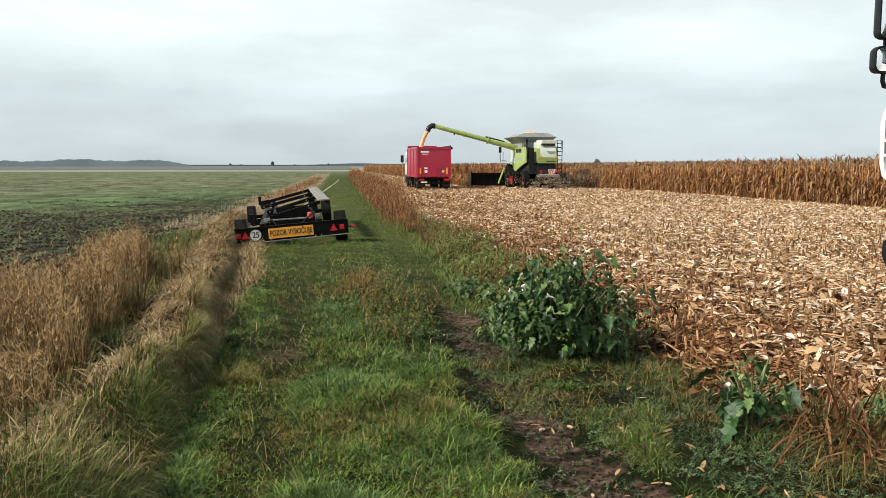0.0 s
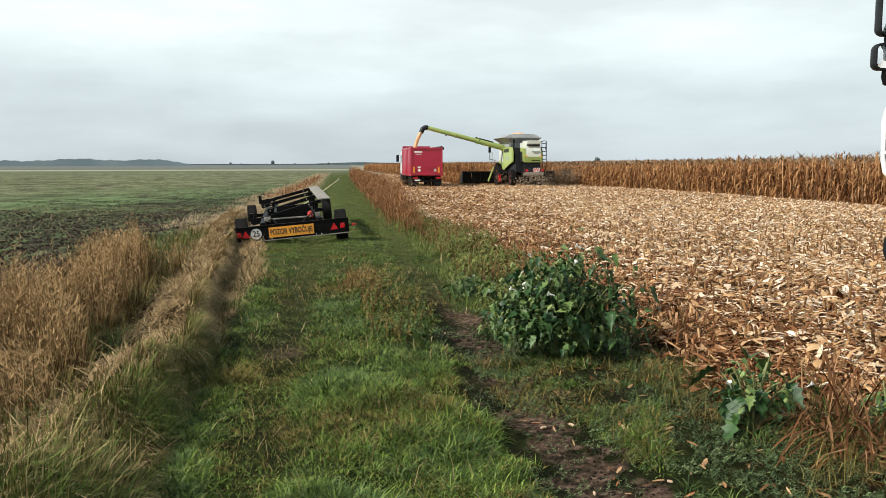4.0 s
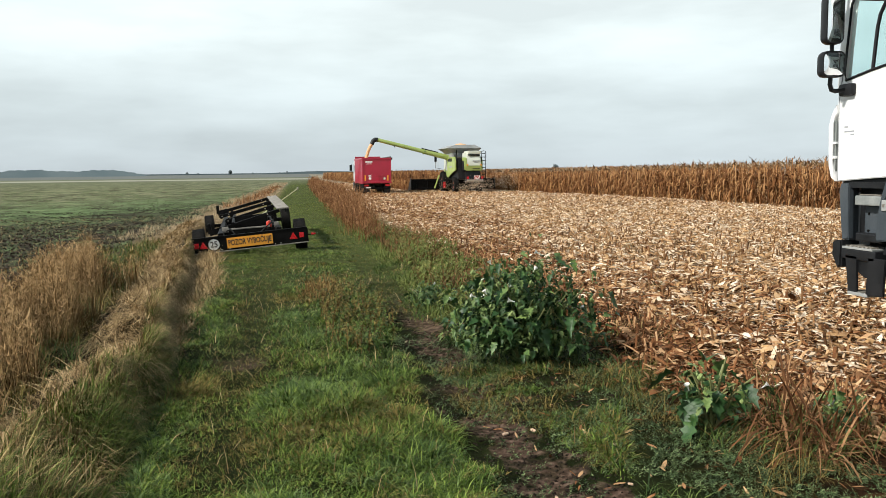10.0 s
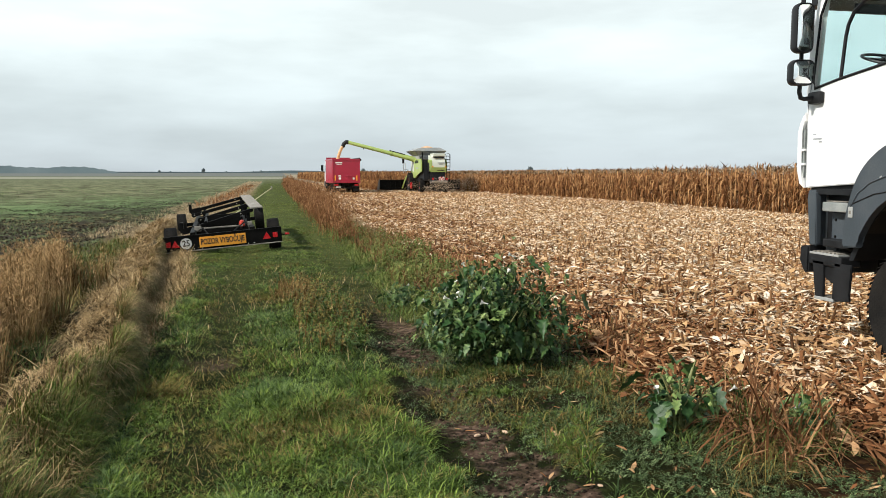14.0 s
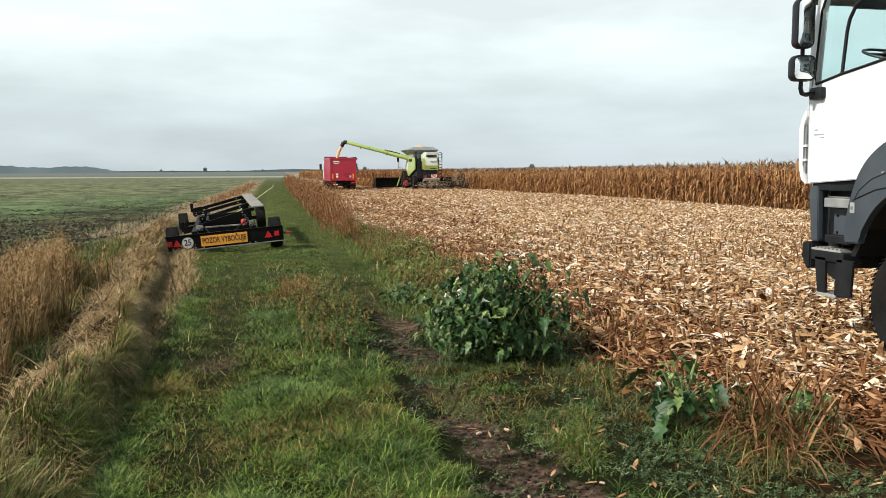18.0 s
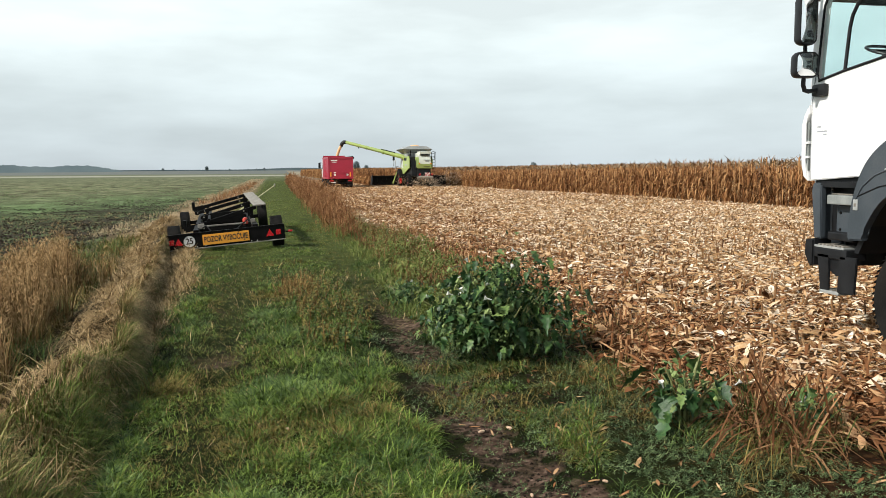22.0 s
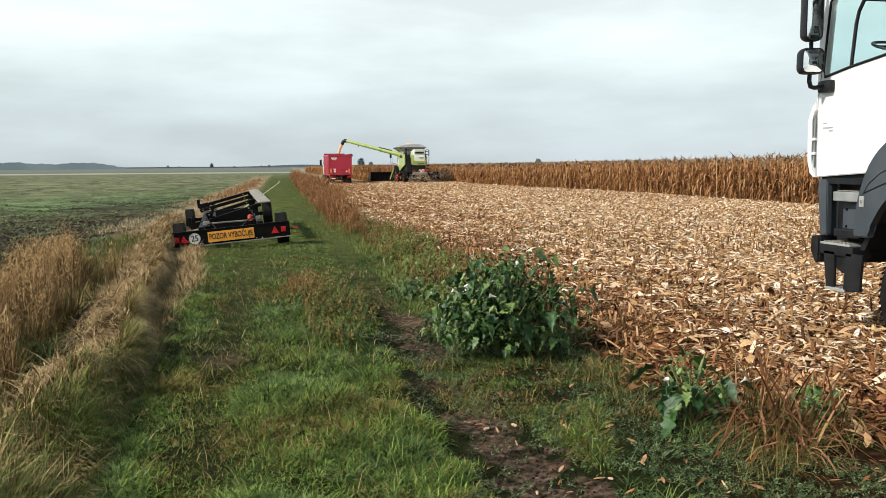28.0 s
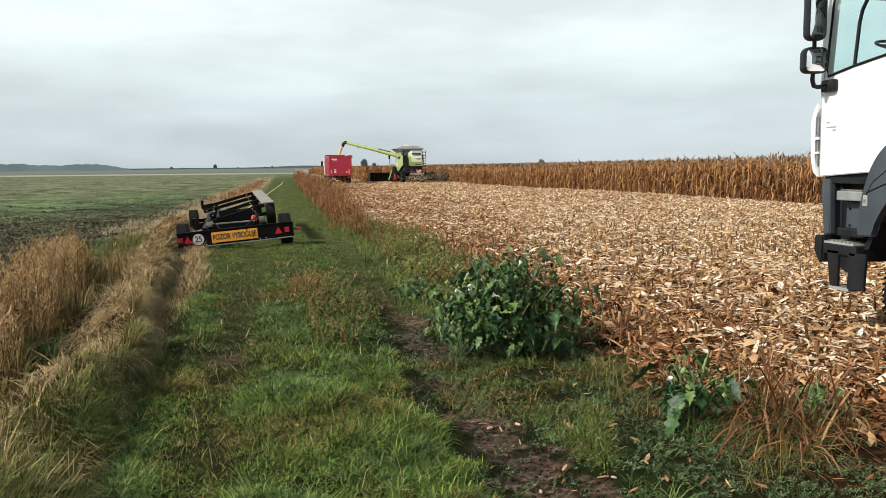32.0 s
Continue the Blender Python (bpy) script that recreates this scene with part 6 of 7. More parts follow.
    for u, v in zip(rings, rings[1:]):
        for k in range(4):
            bm.faces.new((u[k], u[(k + 1) % 4], v[(k + 1) % 4], v[k]))
    tank = part("grain_tank", bm, TANK, co, "grey flared grain tank extension")
    for x in (-1.1, 0.0, 0.95):
        part("tank_rib", beam((x * 0.9, 2.56, 3.70), (x * 1.05, 2.17, 4.10), 0.05, 0.03), TANK, tank)
    bm = lathe([(0, 1.3), (0.35, 0.9), (0.55, 0.4), (0.6, 0.002)], 20)
    ob = part("grain_heap", bm, GRAIN, co, "heap of orange maize grain", smooth=True)
    ob.matrix_local = pose(0.0, 4.2, 4.02, 0, -90, 0)
    # unloading auger, swung out to one side
    a, b = Vector((-1.55, 4.3, 3.32)), Vector((-8.66, 4.3, 4.99))
    mid = a.lerp(b, 0.33)
    auger = part("unloading_auger", rod(a, mid, 0.25, 0.23, seg=20), LIME, co, "long lime-green unloading auger", smooth=True)
    part("auger_tube", rod(mid, b, 0.20, 0.18, seg=20), LIME, auger, smooth=True)
    part("auger_flange", rod(a.lerp(b, 0.325), a.lerp(b, 0.338), 0.29, seg=20), LIME, auger)
    part("auger_flange", rod(a.lerp(b, 0.62), a.lerp(b, 0.63), 0.225, seg=20), LIME, auger)
    part("auger_hood", beam(a.lerp(b, 0.12) + Vector((0, -0.05, 0.24)), a.lerp(b, 0.36) + Vector((0, -0.05, 0.24)), 0.2, 0.1), BLACK_PL, auger)
    part("auger_lamp", box(-7.0, -6.9, 4.05, 4.15, 4.28, 4.4, 0.01), BLACK_PL, auger)
    part("auger_elbow", pipe([(-1.0, 4.3, 2.9), (-1.2, 4.3, 3.15), a], 0.27, seg=14), LIME, auger)
    part("spout", pipe([b, b + Vector((-0.25, 0, 0.02)), b + Vector((-0.48, 0, -0.12)), b + Vector((-0.62, 0, -0.42))], 0.22, seg=14), BLACK_PL, auger, "black rubber spout")
    # pouring grain
    top = b + Vector((-0.62, 0, -0.4))
    pts = [top + Vector((-0.75 * q, 0, -1.9 * (0.45 * q + 0.55 * q * q))) for q in (0, 0.2, 0.4, 0.6, 0.8, 1.0)]
    stream = part("grain_stream", pipe(pts, 0.17, seg=10), GRAIN, auger, "stream of orange maize grain falling")
    n = 320
    q = rng.random(n)
    P = np.stack([top.x - 0.75 * q + rng.normal(0, 0.09, n), top.y + rng.normal(0, 0.12, n), top.z - 1.9 * (0.45 * q + 0.55 * q * q)], -1)
    tv = np.array([(1, 0, 0), (-1, 0.8, 0), (-1, -0.8, 0), (0, 0, 1.4)])
    tt = np.array([(0, 1, 2), (0, 3, 1), (1, 3, 2), (2, 3, 0)])
    tagged(hang("loose_grain", raw_mesh("loose_grain", *scatter(tv, tt, turn(rng.uniform(0, 6.28, n), rng.uniform(0, 3, n), 0, 0.02, 0.02, 0.02), P), GRAIN), stream), kind="stuff")
    # wheels
    wheels = []
    for s in (-1, 1):
        wheels.append((wheel(co, s * 1.45, 5.4, 0.95, 0.95, 0.8, 0.48, RIM, s, 20, 0.05), 0.95))
        wheels.append((wheel(co, s * 1.25, 1.45, 0.68, 0.68, 0.5, 0.34, RIM, s, 18, 0.04), 0.68))
    part("rear_axle", beam((-1.2, 1.45, 0.7), (1.2, 1.45, 0.7), 0.2, 0.2), BLACK, co)
    part("front_axle", beam((-1.3, 5.4, 0.95), (1.3, 5.4, 0.95), 0.35, 0.35), BLACK, co)
    # back end: chopper, bar, chevron boards, ladder
    part("chopper", slab([(-0.1, 0.95), (0.7, 0.95), (0.9, 1.9), (0.1, 2.0)], -0.5, 1.0, "x", 0.03), BLACK_PL, co)
    part("spreader", box(-0.6, 1.2, -0.35, 0.2, 0.92, 1.08, 0.03), WORN, co, "grey chaff spreader")
    part("rear_bar", rod((-0.55, -0.38, 1.13), (1.15, -0.38, 1.13), 0.045), STEEL, co)
    board = part("chevron_board", box(0.2, 0.8, -0.46, -0.44, 1.2, 1.55), SIGN_WHITE, co, "red and white chevron board")
    for k in range(4):
        x = 0.23 + k * 0.14
        lean = 0.08 if k < 2 else -0.08
        part("stripe", slab([(x - lean, 1.2), (x + 0.07 - lean, 1.2), (x + 0.07 + lean, 1.55), (x + lean, 1.55)], -0.466, -0.46, "y"), RED_LAMP, board)
    for x in (-0.42, 1.05):
        part("tail_lamp", box(x - 0.1, x + 0.1, -0.45, -0.4, 1.25, 1.45, 0.01), RED_LAMP, co)
    ladder = part("ladder", rod((1.12, -0.1, 1.2), (1.12, 0.15, 3.75), 0.03), BLACK, co, "black rear ladder")
    part("ladder_rail", rod((1.46, -0.1, 1.2), (1.58, 0.15, 3.75), 0.03), BLACK, ladder)
    for k in range(8):
        z = 1.3 + k * 0.32
        part("rung", rod((1.12, -0.09 + k * 0.03, z), (1.50, -0.09 + k * 0.03, z), 0.03), BLACK, ladder)
    part("handrail", pipe([(1.46, 0.1, 3.0), (1.5, 0.1, 3.75), (1.46, 0.5, 3.8), (1.15, 1.0, 3.7)], 0.025), BLACK, ladder)
    part("red_board", box(-1.9, -1.65, 4.2, 4.25, 0.35, 0.95), RED_LAMP, co, "red side warning board")
    # cab
    part("cab", slab([(6.3, 1.9), (7.7, 1.8), (8.0, 2.6), (7.7, 3.75), (6.3, 3.8)], -0.95, 0.95, "x", 0.05), GLASS, co, "glazed cab")
    part("cab_roof", box(-1.0, 1.0, 6.2, 8.0, 3.72, 3.95, 0.06), OFFWHITE, co)
    for s in (-1, 1):
        part("cab_pillar", beam((s * 0.95, 6.35, 1.9), (s * 0.95, 6.35, 3.75), 0.08, 0.1), BLACK_PL, co)
        arm = part("mirror_arm", pipe([(s * 0.95, 7.6, 3.6), (s * 2.0, 7.5, 3.5), (s * 2.0, 7.5, 2.3), (s * 1.4, 7.3, 2.2)], 0.025), BLACK, co)
        part("mirror", box(s * 2.0 - 0.13, s * 2.0 + 0.13, 7.4, 7.48, 2.9, 3.4, 0.03), BLACK_PL, arm)
    part("platform_rail", pipe([(-1.0, 6.2, 1.9), (-2.0, 6.2, 1.9), (-2.0, 6.2, 2.9), (-2.0, 7.3, 2.9), (-2.0, 7.3, 1.9)], 0.03), STEEL, co)
    # maize header
    part("feeder_house", slab([(6.0, 1.2), (8.1, 0.35), (8.1, 1.0), (6.2, 2.0)], -0.7, 0.7, "x", 0.03), BLACK, co)
    hd = part("maize_header", slab([(7.9, 0.15), (8.6, 0.12), (8.6, 0.6), (8.1, 1.2), (7.95, 1.2)], -4.62, 4.7, "x", 0.03), BLACK, co, "wide black maize header")
    part("header_beam", box(-4.62, 4.7, 7.8, 7.9, 1.02, 1.18, 0.02), BLACK, hd)
    part("header_beam", box(-4.62, 4.7, 7.8, 7.9, 0.18, 0.32, 0.02), BLACK, hd)
    for s, x in ((-1, -4.69), (1, 4.7)):
        part("header_end", slab([(7.75, 0.15), (9.6, 0.1), (8.7, 0.9), (8.0, 1.3), (7.75, 1.25)], x, x + 0.07), BLACK_PL, hd)
    for k in range(13):
        x = -4.56 + k * 0.766
        part("divider", slab([(8.6, 0.12), (9.9, 0.08), (9.3, 0.4), (8.6, 0.62)], x - 0.12, x + 0.12, "x", 0.04), BLACK_PL, hd)
    for k in range(6):
        x = -4.0 + k * 0.6
        part("back_rib", box(x - 0.03, x + 0.03, 7.86, 7.92, 0.3, 1.05), BLACK, hd)
    part("lifting_arm", beam((-2.1, 7.6, 0.3), (-1.7, 7.0, 1.6), 0.1, 0.14), LIME, co)
    # chaff and dust thrown out behind, in turning clusters
    clusters = []
    flake, dust = litter_piece(0.4), (np.array([(-0.5, -0.4, 0), (0.5, -0.3, 0.1), (0.0, 0.5, 0)]), np.array([(0, 1, 2)]))
    for x, y, z, rx, rz, n in ((0.1, -0.5, 0.55, 1.5, 0.50, 420), (1.4, -0.2, 0.5, 0.9, 0.45, 200), (-0.9, 0.2, 0.45, 0.7, 0.40, 120)):
        p = rng.normal(0, 1, (n, 3))
        p = p / np.linalg.norm(p, axis=1)[:, None] * rng.random(n)[:, None] ** 0.5 * (rx, rz, rz)
        s = rng.uniform(0.03, 0.09, n)
        ob = hang("chaff", raw_mesh("chaff", *scatter(*flake, turn(rng.uniform(0, 6.28, n), rng.uniform(0, 3, n), rng.uniform(0, 6, n), s, s * 0.35, s), p), CHAFF), co, "chopped pale husk thrown out behind")
        ob.location = (x, y, z)
        tagged(ob, kind="stuff")
        clusters.append((ob, x, y, z, 2.4))
    for x, y, z, rx, rz, n in ((0.4, -0.9, 0.75, 1.9, 0.85, 9000), (2.9, -0.4, 0.95, 1.9, 1.0, 13000), (5.2, 0.6, 0.95, 2.2, 1.1, 10000), (-1.6, 3.2, 0.6, 1.2, 0.7, 4000)):
        p = rng.normal(0, 1, (n, 3))
        p = p / np.linalg.norm(p, axis=1)[:, None] * rng.random(n)[:, None] ** 0.55 * (rx, rz, rz)
        s = rng.uniform(0.006, 0.014, n)
        ob = hang("dust", raw_mesh("dust", *scatter(*dust, turn(rng.uniform(0, 6.28, n), rng.uniform(0, 3, n), rng.uniform(0, 6, n), s, s, s), p), DUST), co, "thin cloud of pale dust")
        ob.location = (x, y, z)
        tagged(ob, kind="stuff")
        clusters.append((ob, x, y, z, 0.6))
    return co, wheels, clusters, auger


combine, combine_wheels, chaff, unloading_auger = build_combine()


def build_uncut_blocks():
    """Uncut maize in short blocks across the header's width; each is drawn down when the header reaches it."""
    meshes = []
    for _ in range(4):
        gx, gy = np.meshgrid(np.array([0.15, 0.9, 1.65, 3.1, 4.6, 6.1, 7.6, 8.9]), np.arange(0.1, 1.22, 0.24))
        x, y = gx.ravel() + rng.normal(0, 0.08, gx.size), gy.ravel() + rng.normal(0, 0.05, gx.size)
        geo = maize_plants(x, y, rng.uniform(1.8, 2.1, len(x)), 8, 1.3)
        geo[0][:, 2] -= float(dip(0))
        meshes.append(raw_mesh("maize_block", *geo, MAIZE))
    out = []
    for i in range(33):
        ob = new("maize_block", meshes[i % 4])
        ob.location = (12.1 + float(rows_shift(70.6 + 1.2 * i)), 70.6 + 1.2 * i, float(dip(71 + 1.2 * i)))
        tagged(ob, "block of ripe brown maize that the header cuts down", "maize", "maize ahead of the header", "stuff")
        out.append(ob)
    return out


uncut = build_uncut_blocks()


# ---- white lorry parked on the stubble; its near side is the plane x = 0, its front axle at y = 0 ----
def round_rect(w, h, r):
    """The outline of a rounded rectangle about the origin."""
    out = []
    for sx, sz, a in ((1, 1, 0), (-1, 1, 90), (-1, -1, 180), (1, -1, 270)):
        out += arc(sx * (w / 2 - r), sz * (h / 2 - r), r, a, a + 90, 5)
    return out


def loft(rings):
    """A closed skin over outlines of (x, z), each at its y."""
    bm = bmesh.new()
    R = [[bm.verts.new((a, y, b)) for a, b in pts] for pts, y in rings]
    n = len(R[0])
    for u, v in zip(R, R[1:]):
        for k in range(n):
            bm.faces.new((u[k], u[(k + 1) % n], v[(k + 1) % n], v[k]))
    bm.faces.new(R[0][::-1])
    bm.faces.new(R[-1])
    return bm


def curve_through(pts, n=4):
    """Smooth points between the given ones (Catmull-Rom), open ended."""
    P = [Vector((*p, 0)) for p in pts]
    out = []
    for i in range(len(P) - 1):
        a, b, c, d = P[max(i - 1, 0)], P[i], P[i + 1], P[min(i + 2, len(P) - 1)]
        for k in range(n):
            t = k / n
            q = 0.5 * ((2 * b) + (c - a) * t + (2 * a - 5 * b + 4 * c - d) * t * t + (3 * b - a - 3 * c + d) * t ** 3)
            out.append((q.x, q.y))
    return out + [tuple(pts[-1])]


def build_white_lorry():
    car = thing("white_lorry", pose(5.18, 5.67, 0), "white lorry with dark grey steps and fender on the stubble", "lorry")
    W = 2.42
    # doors: lower panel with the dip of the window line, cut by the fender
    low = [(1.50, 1.56), (0.80, 1.605), (0.72, 1.72), (0.57, 1.86), (0.35, 1.98), (0.0, 2.05), (-0.35, 2.05), (-0.35, 2.80), (0.05, 2.75), (0.45, 2.665), (1.08, 2.585), (1.42, 2.525), (1.46, 2.53), (1.54, 2.50), (1.525, 2.34)]
    win = [(1.415, 2.54), (1.44, 2.60), (1.37, 3.22), (1.30, 3.36), (-0.05, 3.36), (-0.10, 2.78), (0.05, 2.75), (0.45, 2.665), (1.05, 2.59)]
    for side, x in (("near", 0.03), ("far", W - 0.06)):
        door = part("door", slab(low, x, x + 0.05, "x", 0.008), WHITE, car, "white cab door")
        pane = part("door_window", slab(win, x + 0.018, x + 0.026), GLASS, door)
        pane.visible_shadow = False
        xo = x if side == "near" else x + 0.05
        part("pillar", slab([(1.42, 2.54), (1.44, 2.51), (1.555, 2.45), (1.53, 2.85), (1.43, 3.45), (1.30, 3.42), (1.375, 3.2)], x + 0.003, x + 0.06, "x", 0.01), WHITE, door)
        part("rear_pillar", slab([(-0.10, 2.75), (-0.35, 2.78), (-0.35, 3.5), (-0.05, 3.42)], x, x + 0.06, "x", 0.008), WHITE, door)
        part("roof_rail", slab([(1.32, 3.42), (-0.35, 3.42), (-0.35, 3.62), (1.2, 3.62)], x, x + 0.06, "x", 0.01), WHITE, door)
        # black rubber round the pane and the bar of the quarter light
        seal = pipe([(xo, a, b) for a, b in ((1.08, 2.58), (1.42, 2.525), (1.448, 2.60), (1.375, 3.22), (1.30, 3.37), (-0.05, 3.37), (-0.10, 2.77), (0.45, 2.655), (1.08, 2.58))], 0.014, seg=6)
        part("window_seal", seal, BLACK_PL, door)
        part("quarter_bar", pipe([(xo + 0.012, 1.075, 2.58), (xo + 0.012, 1.03, 2.96), (xo + 0.012, 1.00, 3.07), (xo + 0.012, 0.93, 3.17), (xo + 0.012, 0.80, 3.24), (xo + 0.012, 0.55, 3.27), (xo + 0.012, -0.05, 3.27)], 0.018, seg=6), BLACK_PL, door)
        if side == "near":
            part("door_seam", slab([(1.495, 1.57), (1.505, 1.57), (1.515, 2.34), (1.47, 2.63), (1.462, 2.63), (1.505, 2.34)], x - 0.002, x + 0.004), GREY_INK, door)
            for a0, a1, z in ((1.37, 1.42, 2.075), (1.28, 1.42, 2.03), (1.28, 1.33, 2.0)):
                part("lettering", box(x - 0.003, x + 0.002, a0, a1, z, z + 0.013), GREY_INK, door, "plain grey bar of lettering")
            handle = part("door_handle", box(x - 0.02, x + 0.01, 0.02, 0.28, 2.08, 2.3, 0.012), BLACK_PL, door, "black recessed door handle")
            part("lock", rod((x - 0.025, 0.24, 2.13), (x - 0.015, 0.24, 2.13), 0.014), STEEL, handle)
    # front of the cab with the corner deflectors
    part("front_panel", slab([(1.50, 1.45), (1.62, 1.5), (1.64, 2.3), (1.55, 2.55), (1.47, 2.55)], 0.16, W - 0.16, "x", 0.02), WHITE, car)
    part("windscreen", slab([(1.56, 2.55), (1.575, 2.55), (1.335, 3.42), (1.32, 3.42)], 0.1, W - 0.1), GLASS, car).visible_shadow = False
    for x0, x1 in ((-0.005, 0.16), (W - 0.16, W + 0.005)):
        c = part("corner_deflector", slab([(1.50, 1.56), (1.56, 1.60), (1.60, 1.72), (1.615, 2.10), (1.58, 2.20), (1.52, 2.27), (1.51, 2.3), (1.505, 2.22), (1.55, 2.12), (1.548, 1.74), (1.515, 1.62)], x0, x1, "x", 0.006), WHITE, car, "white corner wind deflector")
        part("deflector_slot", box(x0 + 0.02, x1 - 0.02, 1.52, 1.54, 1.66, 2.14), STEP_STEEL, c)
        for z in (1.78, 1.92):
            part("deflector_fin", box(x0 + 0.004, x1 - 0.01, 1.51, 1.56, z, z + 0.025, 0.004), WHITE, c)
    part("cab_roof", slab([(1.30, 3.45), (1.15, 3.68), (-0.6, 3.75), (-0.6, 3.62), (1.2, 3.6)], 0.03, W - 0.03, "x", 0.02), WHITE, car)
    part("sun_visor", slab([(1.38, 3.38), (1.62, 3.32), (1.60, 3.42), (1.35, 3.48)], 0.08, W - 0.08, "x", 0.01), BLACK_PL, car)
    part("headliner", box(0.1, W - 0.1, -0.58, 1.12, 3.50, 3.57, 0.01), HEADLINER, car, "grey cab headliner")
    part("headliner_front", slab([(1.12, 3.50), (1.325, 3.40), (1.335, 3.43), (1.14, 3.57)], 0.1, W - 0.1), HEADLINER, car)
    part("cab_floor", box(0.08, W - 0.08, -0.6, 1.48, 1.52, 1.60), BLACK_PL, car)
    part("rear_wall", box(0.03, W - 0.03, -0.65, -0.6, 1.56, 3.65), WHITE, car)
    part("side_rear", box(0.03, 0.08, -0.6, -0.352, 1.75, 3.62, 0.01), WHITE, car)
    part("side_rear", box(W - 0.08, W - 0.03, -0.6, -0.352, 1.75, 3.62, 0.01), WHITE, car)
    # inside
    part("dashboard", slab([(1.48, 2.0), (1.5, 2.52), (1.1, 2.60), (0.95, 2.45), (1.05, 1.9)], 0.09, W - 0.09, "x", 0.03), BLACK_PL, car)
    for x in (0.35, 1.55):
        seat = part("seat", box(x, x + 0.5, -0.25, 0.3, 1.95, 2.12, 0.05), SEAT_CLOTH, car)
        part("backrest", slab([(-0.2, 2.1), (-0.05, 2.1), (-0.22, 2.85), (-0.34, 2.85)], x + 0.02, x + 0.48, "x", 0.04), SEAT_CLOTH, seat)
        part("headrest", slab([(-0.24, 2.9), (-0.14, 2.9), (-0.18, 3.1), (-0.28, 3.1)], x + 0.1, x + 0.4, "x", 0.03), SEAT_CLOTH, seat)
        part("seat_base", box(x + 0.08, x + 0.42, -0.2, 0.25, 1.60, 1.95), BLACK_PL, seat)
    ring = lathe([(-0.014 * math.cos(a), 0.225 + 0.016 * math.sin(a)) for a in np.linspace(0, 2 * math.pi, 9)], 32)
    sw = part("steering_wheel", ring, BLACK_PL, car, smooth=True)
    sw.matrix_local = pose(0.56, 1.10, 2.775, 0, 0, 90) @ pose(0, 0, 0, 0, 70, 0)
    part("steering_hub", rod((-0.02, 0, 0), (0.03, 0, 0), 0.06), BLACK_PL, sw)
    part("steering_spoke", box(-0.012, 0.012, -0.22, 0.22, -0.02, 0.02), BLACK_PL, sw)
    part("steering_column", rod((0.55, 1.12, 2.77), (0.55, 1.35, 2.4), 0.05), BLACK_PL, car)
    part("sun_blind", box(0.30, 0.85, 1.24, 1.27, 3.22, 3.32, 0.015), BLACK_PL, car)
    part("far_mirror", box(W + 0.05, W + 0.27, 1.28, 1.38, 2.85, 3.35, 0.04), BLACK_PL, car)
    # mirrors on the near side
    stand = part("mirror_stand", pipe([(0.03, 1.36, 2.44), (-0.10, 1.40, 2.42), (-0.14, 1.40, 2.43), (-0.165, 1.39, 2.48), (-0.165, 1.38, 2.62), (-0.165, 1.38, 3.40), (-0.10, 1.38, 3.46), (0.05, 1.36, 3.46)], 0.022, seg=10), BLACK_PL, car, "black mirror bracket", smooth=True)
    part("mirror_foot", box(-0.03, 0.04, 1.27, 1.46, 2.37, 2.49, 0.03), BLACK_PL, stand, smooth=True)
    for zc, h, w, nm in ((3.085, 0.47, 0.185, "main_mirror"), (2.665, 0.245, 0.235, "wide_mirror")):
        cx = -0.17
        case = part(nm, loft([([(a * k, b * m) for a, b in round_rect(w, h, 0.06)], y) for y, k, m in ((-0.045, 0.88, 0.93), (-0.05, 0.94, 0.97), (-0.035, 1.0, 1.0), (0.03, 1.0, 1.0), (0.065, 0.9, 0.95), (0.09, 0.6, 0.8))]), BLACK_PL, stand, "black mirror housing", smooth=True)
        case.matrix_local = pose(cx, 1.37, zc, 0, 0, -6)
        glass_ob = part("mirror_glass", loft([([(a * k, b * k) for a, b in round_rect(w - 0.035, h - 0.035, 0.045)], y) for y, k in ((-0.044, 1.0), (-0.048, 0.99), (-0.054, 0.75), (-0.058, 0.45), (-0.060, 0.15))]), MIRROR, stand, "convex mirror glass", smooth=True)
        glass_ob.matrix_local = pose(cx, 1.37, zc, 0, 0, -6)
    # grey plastic below the cab
    part("corner_cladding", slab([(1.44, 1.54), (1.46, 1.46), (1.40, 1.0), (1.30, 1.0), (1.32, 1.54)], 0.02, 0.14, "x", 0.012), GREY_PL, car, "dark grey plastic corner cladding")
    part("cladding_strip", slab([(1.325, 1.52), (1.29, 1.52), (1.27, 1.02), (1.30, 1.02)], 0.0, 0.06, "x", 0.008), GREY_PL, car)
    part("step_well", box(0.16, 0.20, 0.80, 1.32, 1.0, 1.56), BLACK_PL, car)
    part("step_well_top", box(0.02, 0.2, 0.80, 1.32, 1.50, 1.555), BLACK_PL, car)
    part("bumper", slab([(1.30, 0.72), (1.50, 0.72), (1.58, 0.9), (1.56, 1.45), (1.50, 1.5), (1.30, 1.4)], 0.28, W - 0.28, "x", 0.03), GREY_PL, car)
    part("bumper_corner", slab([(1.36, 1.0), (1.49, 0.98), (1.50, 0.84), (1.42, 0.72), (1.36, 0.74)], -0.01, 0.2, "x", 0.015), BLACK_PL, car)
    tread = part("upper_step", box(0.0, 0.16, 0.84, 1.20, 1.34, 1.43, 0.012), STEP_STEEL, car, "grey steel upper step")
    part("step_grip", box(0.02, 0.14, 0.88, 1.16, 1.435, 1.442), WORN, tread)
    part("step_back", box(0.10, 0.16, 0.86, 1.18, 1.02, 1.33, 0.01), GREY_PL, car)
    for y, z in ((1.12, 1.26), (1.12, 1.10)):
        part("bolt", rod((0.1, y, z), (0.09, y, z), 0.012, seg=8), BLACK, car)
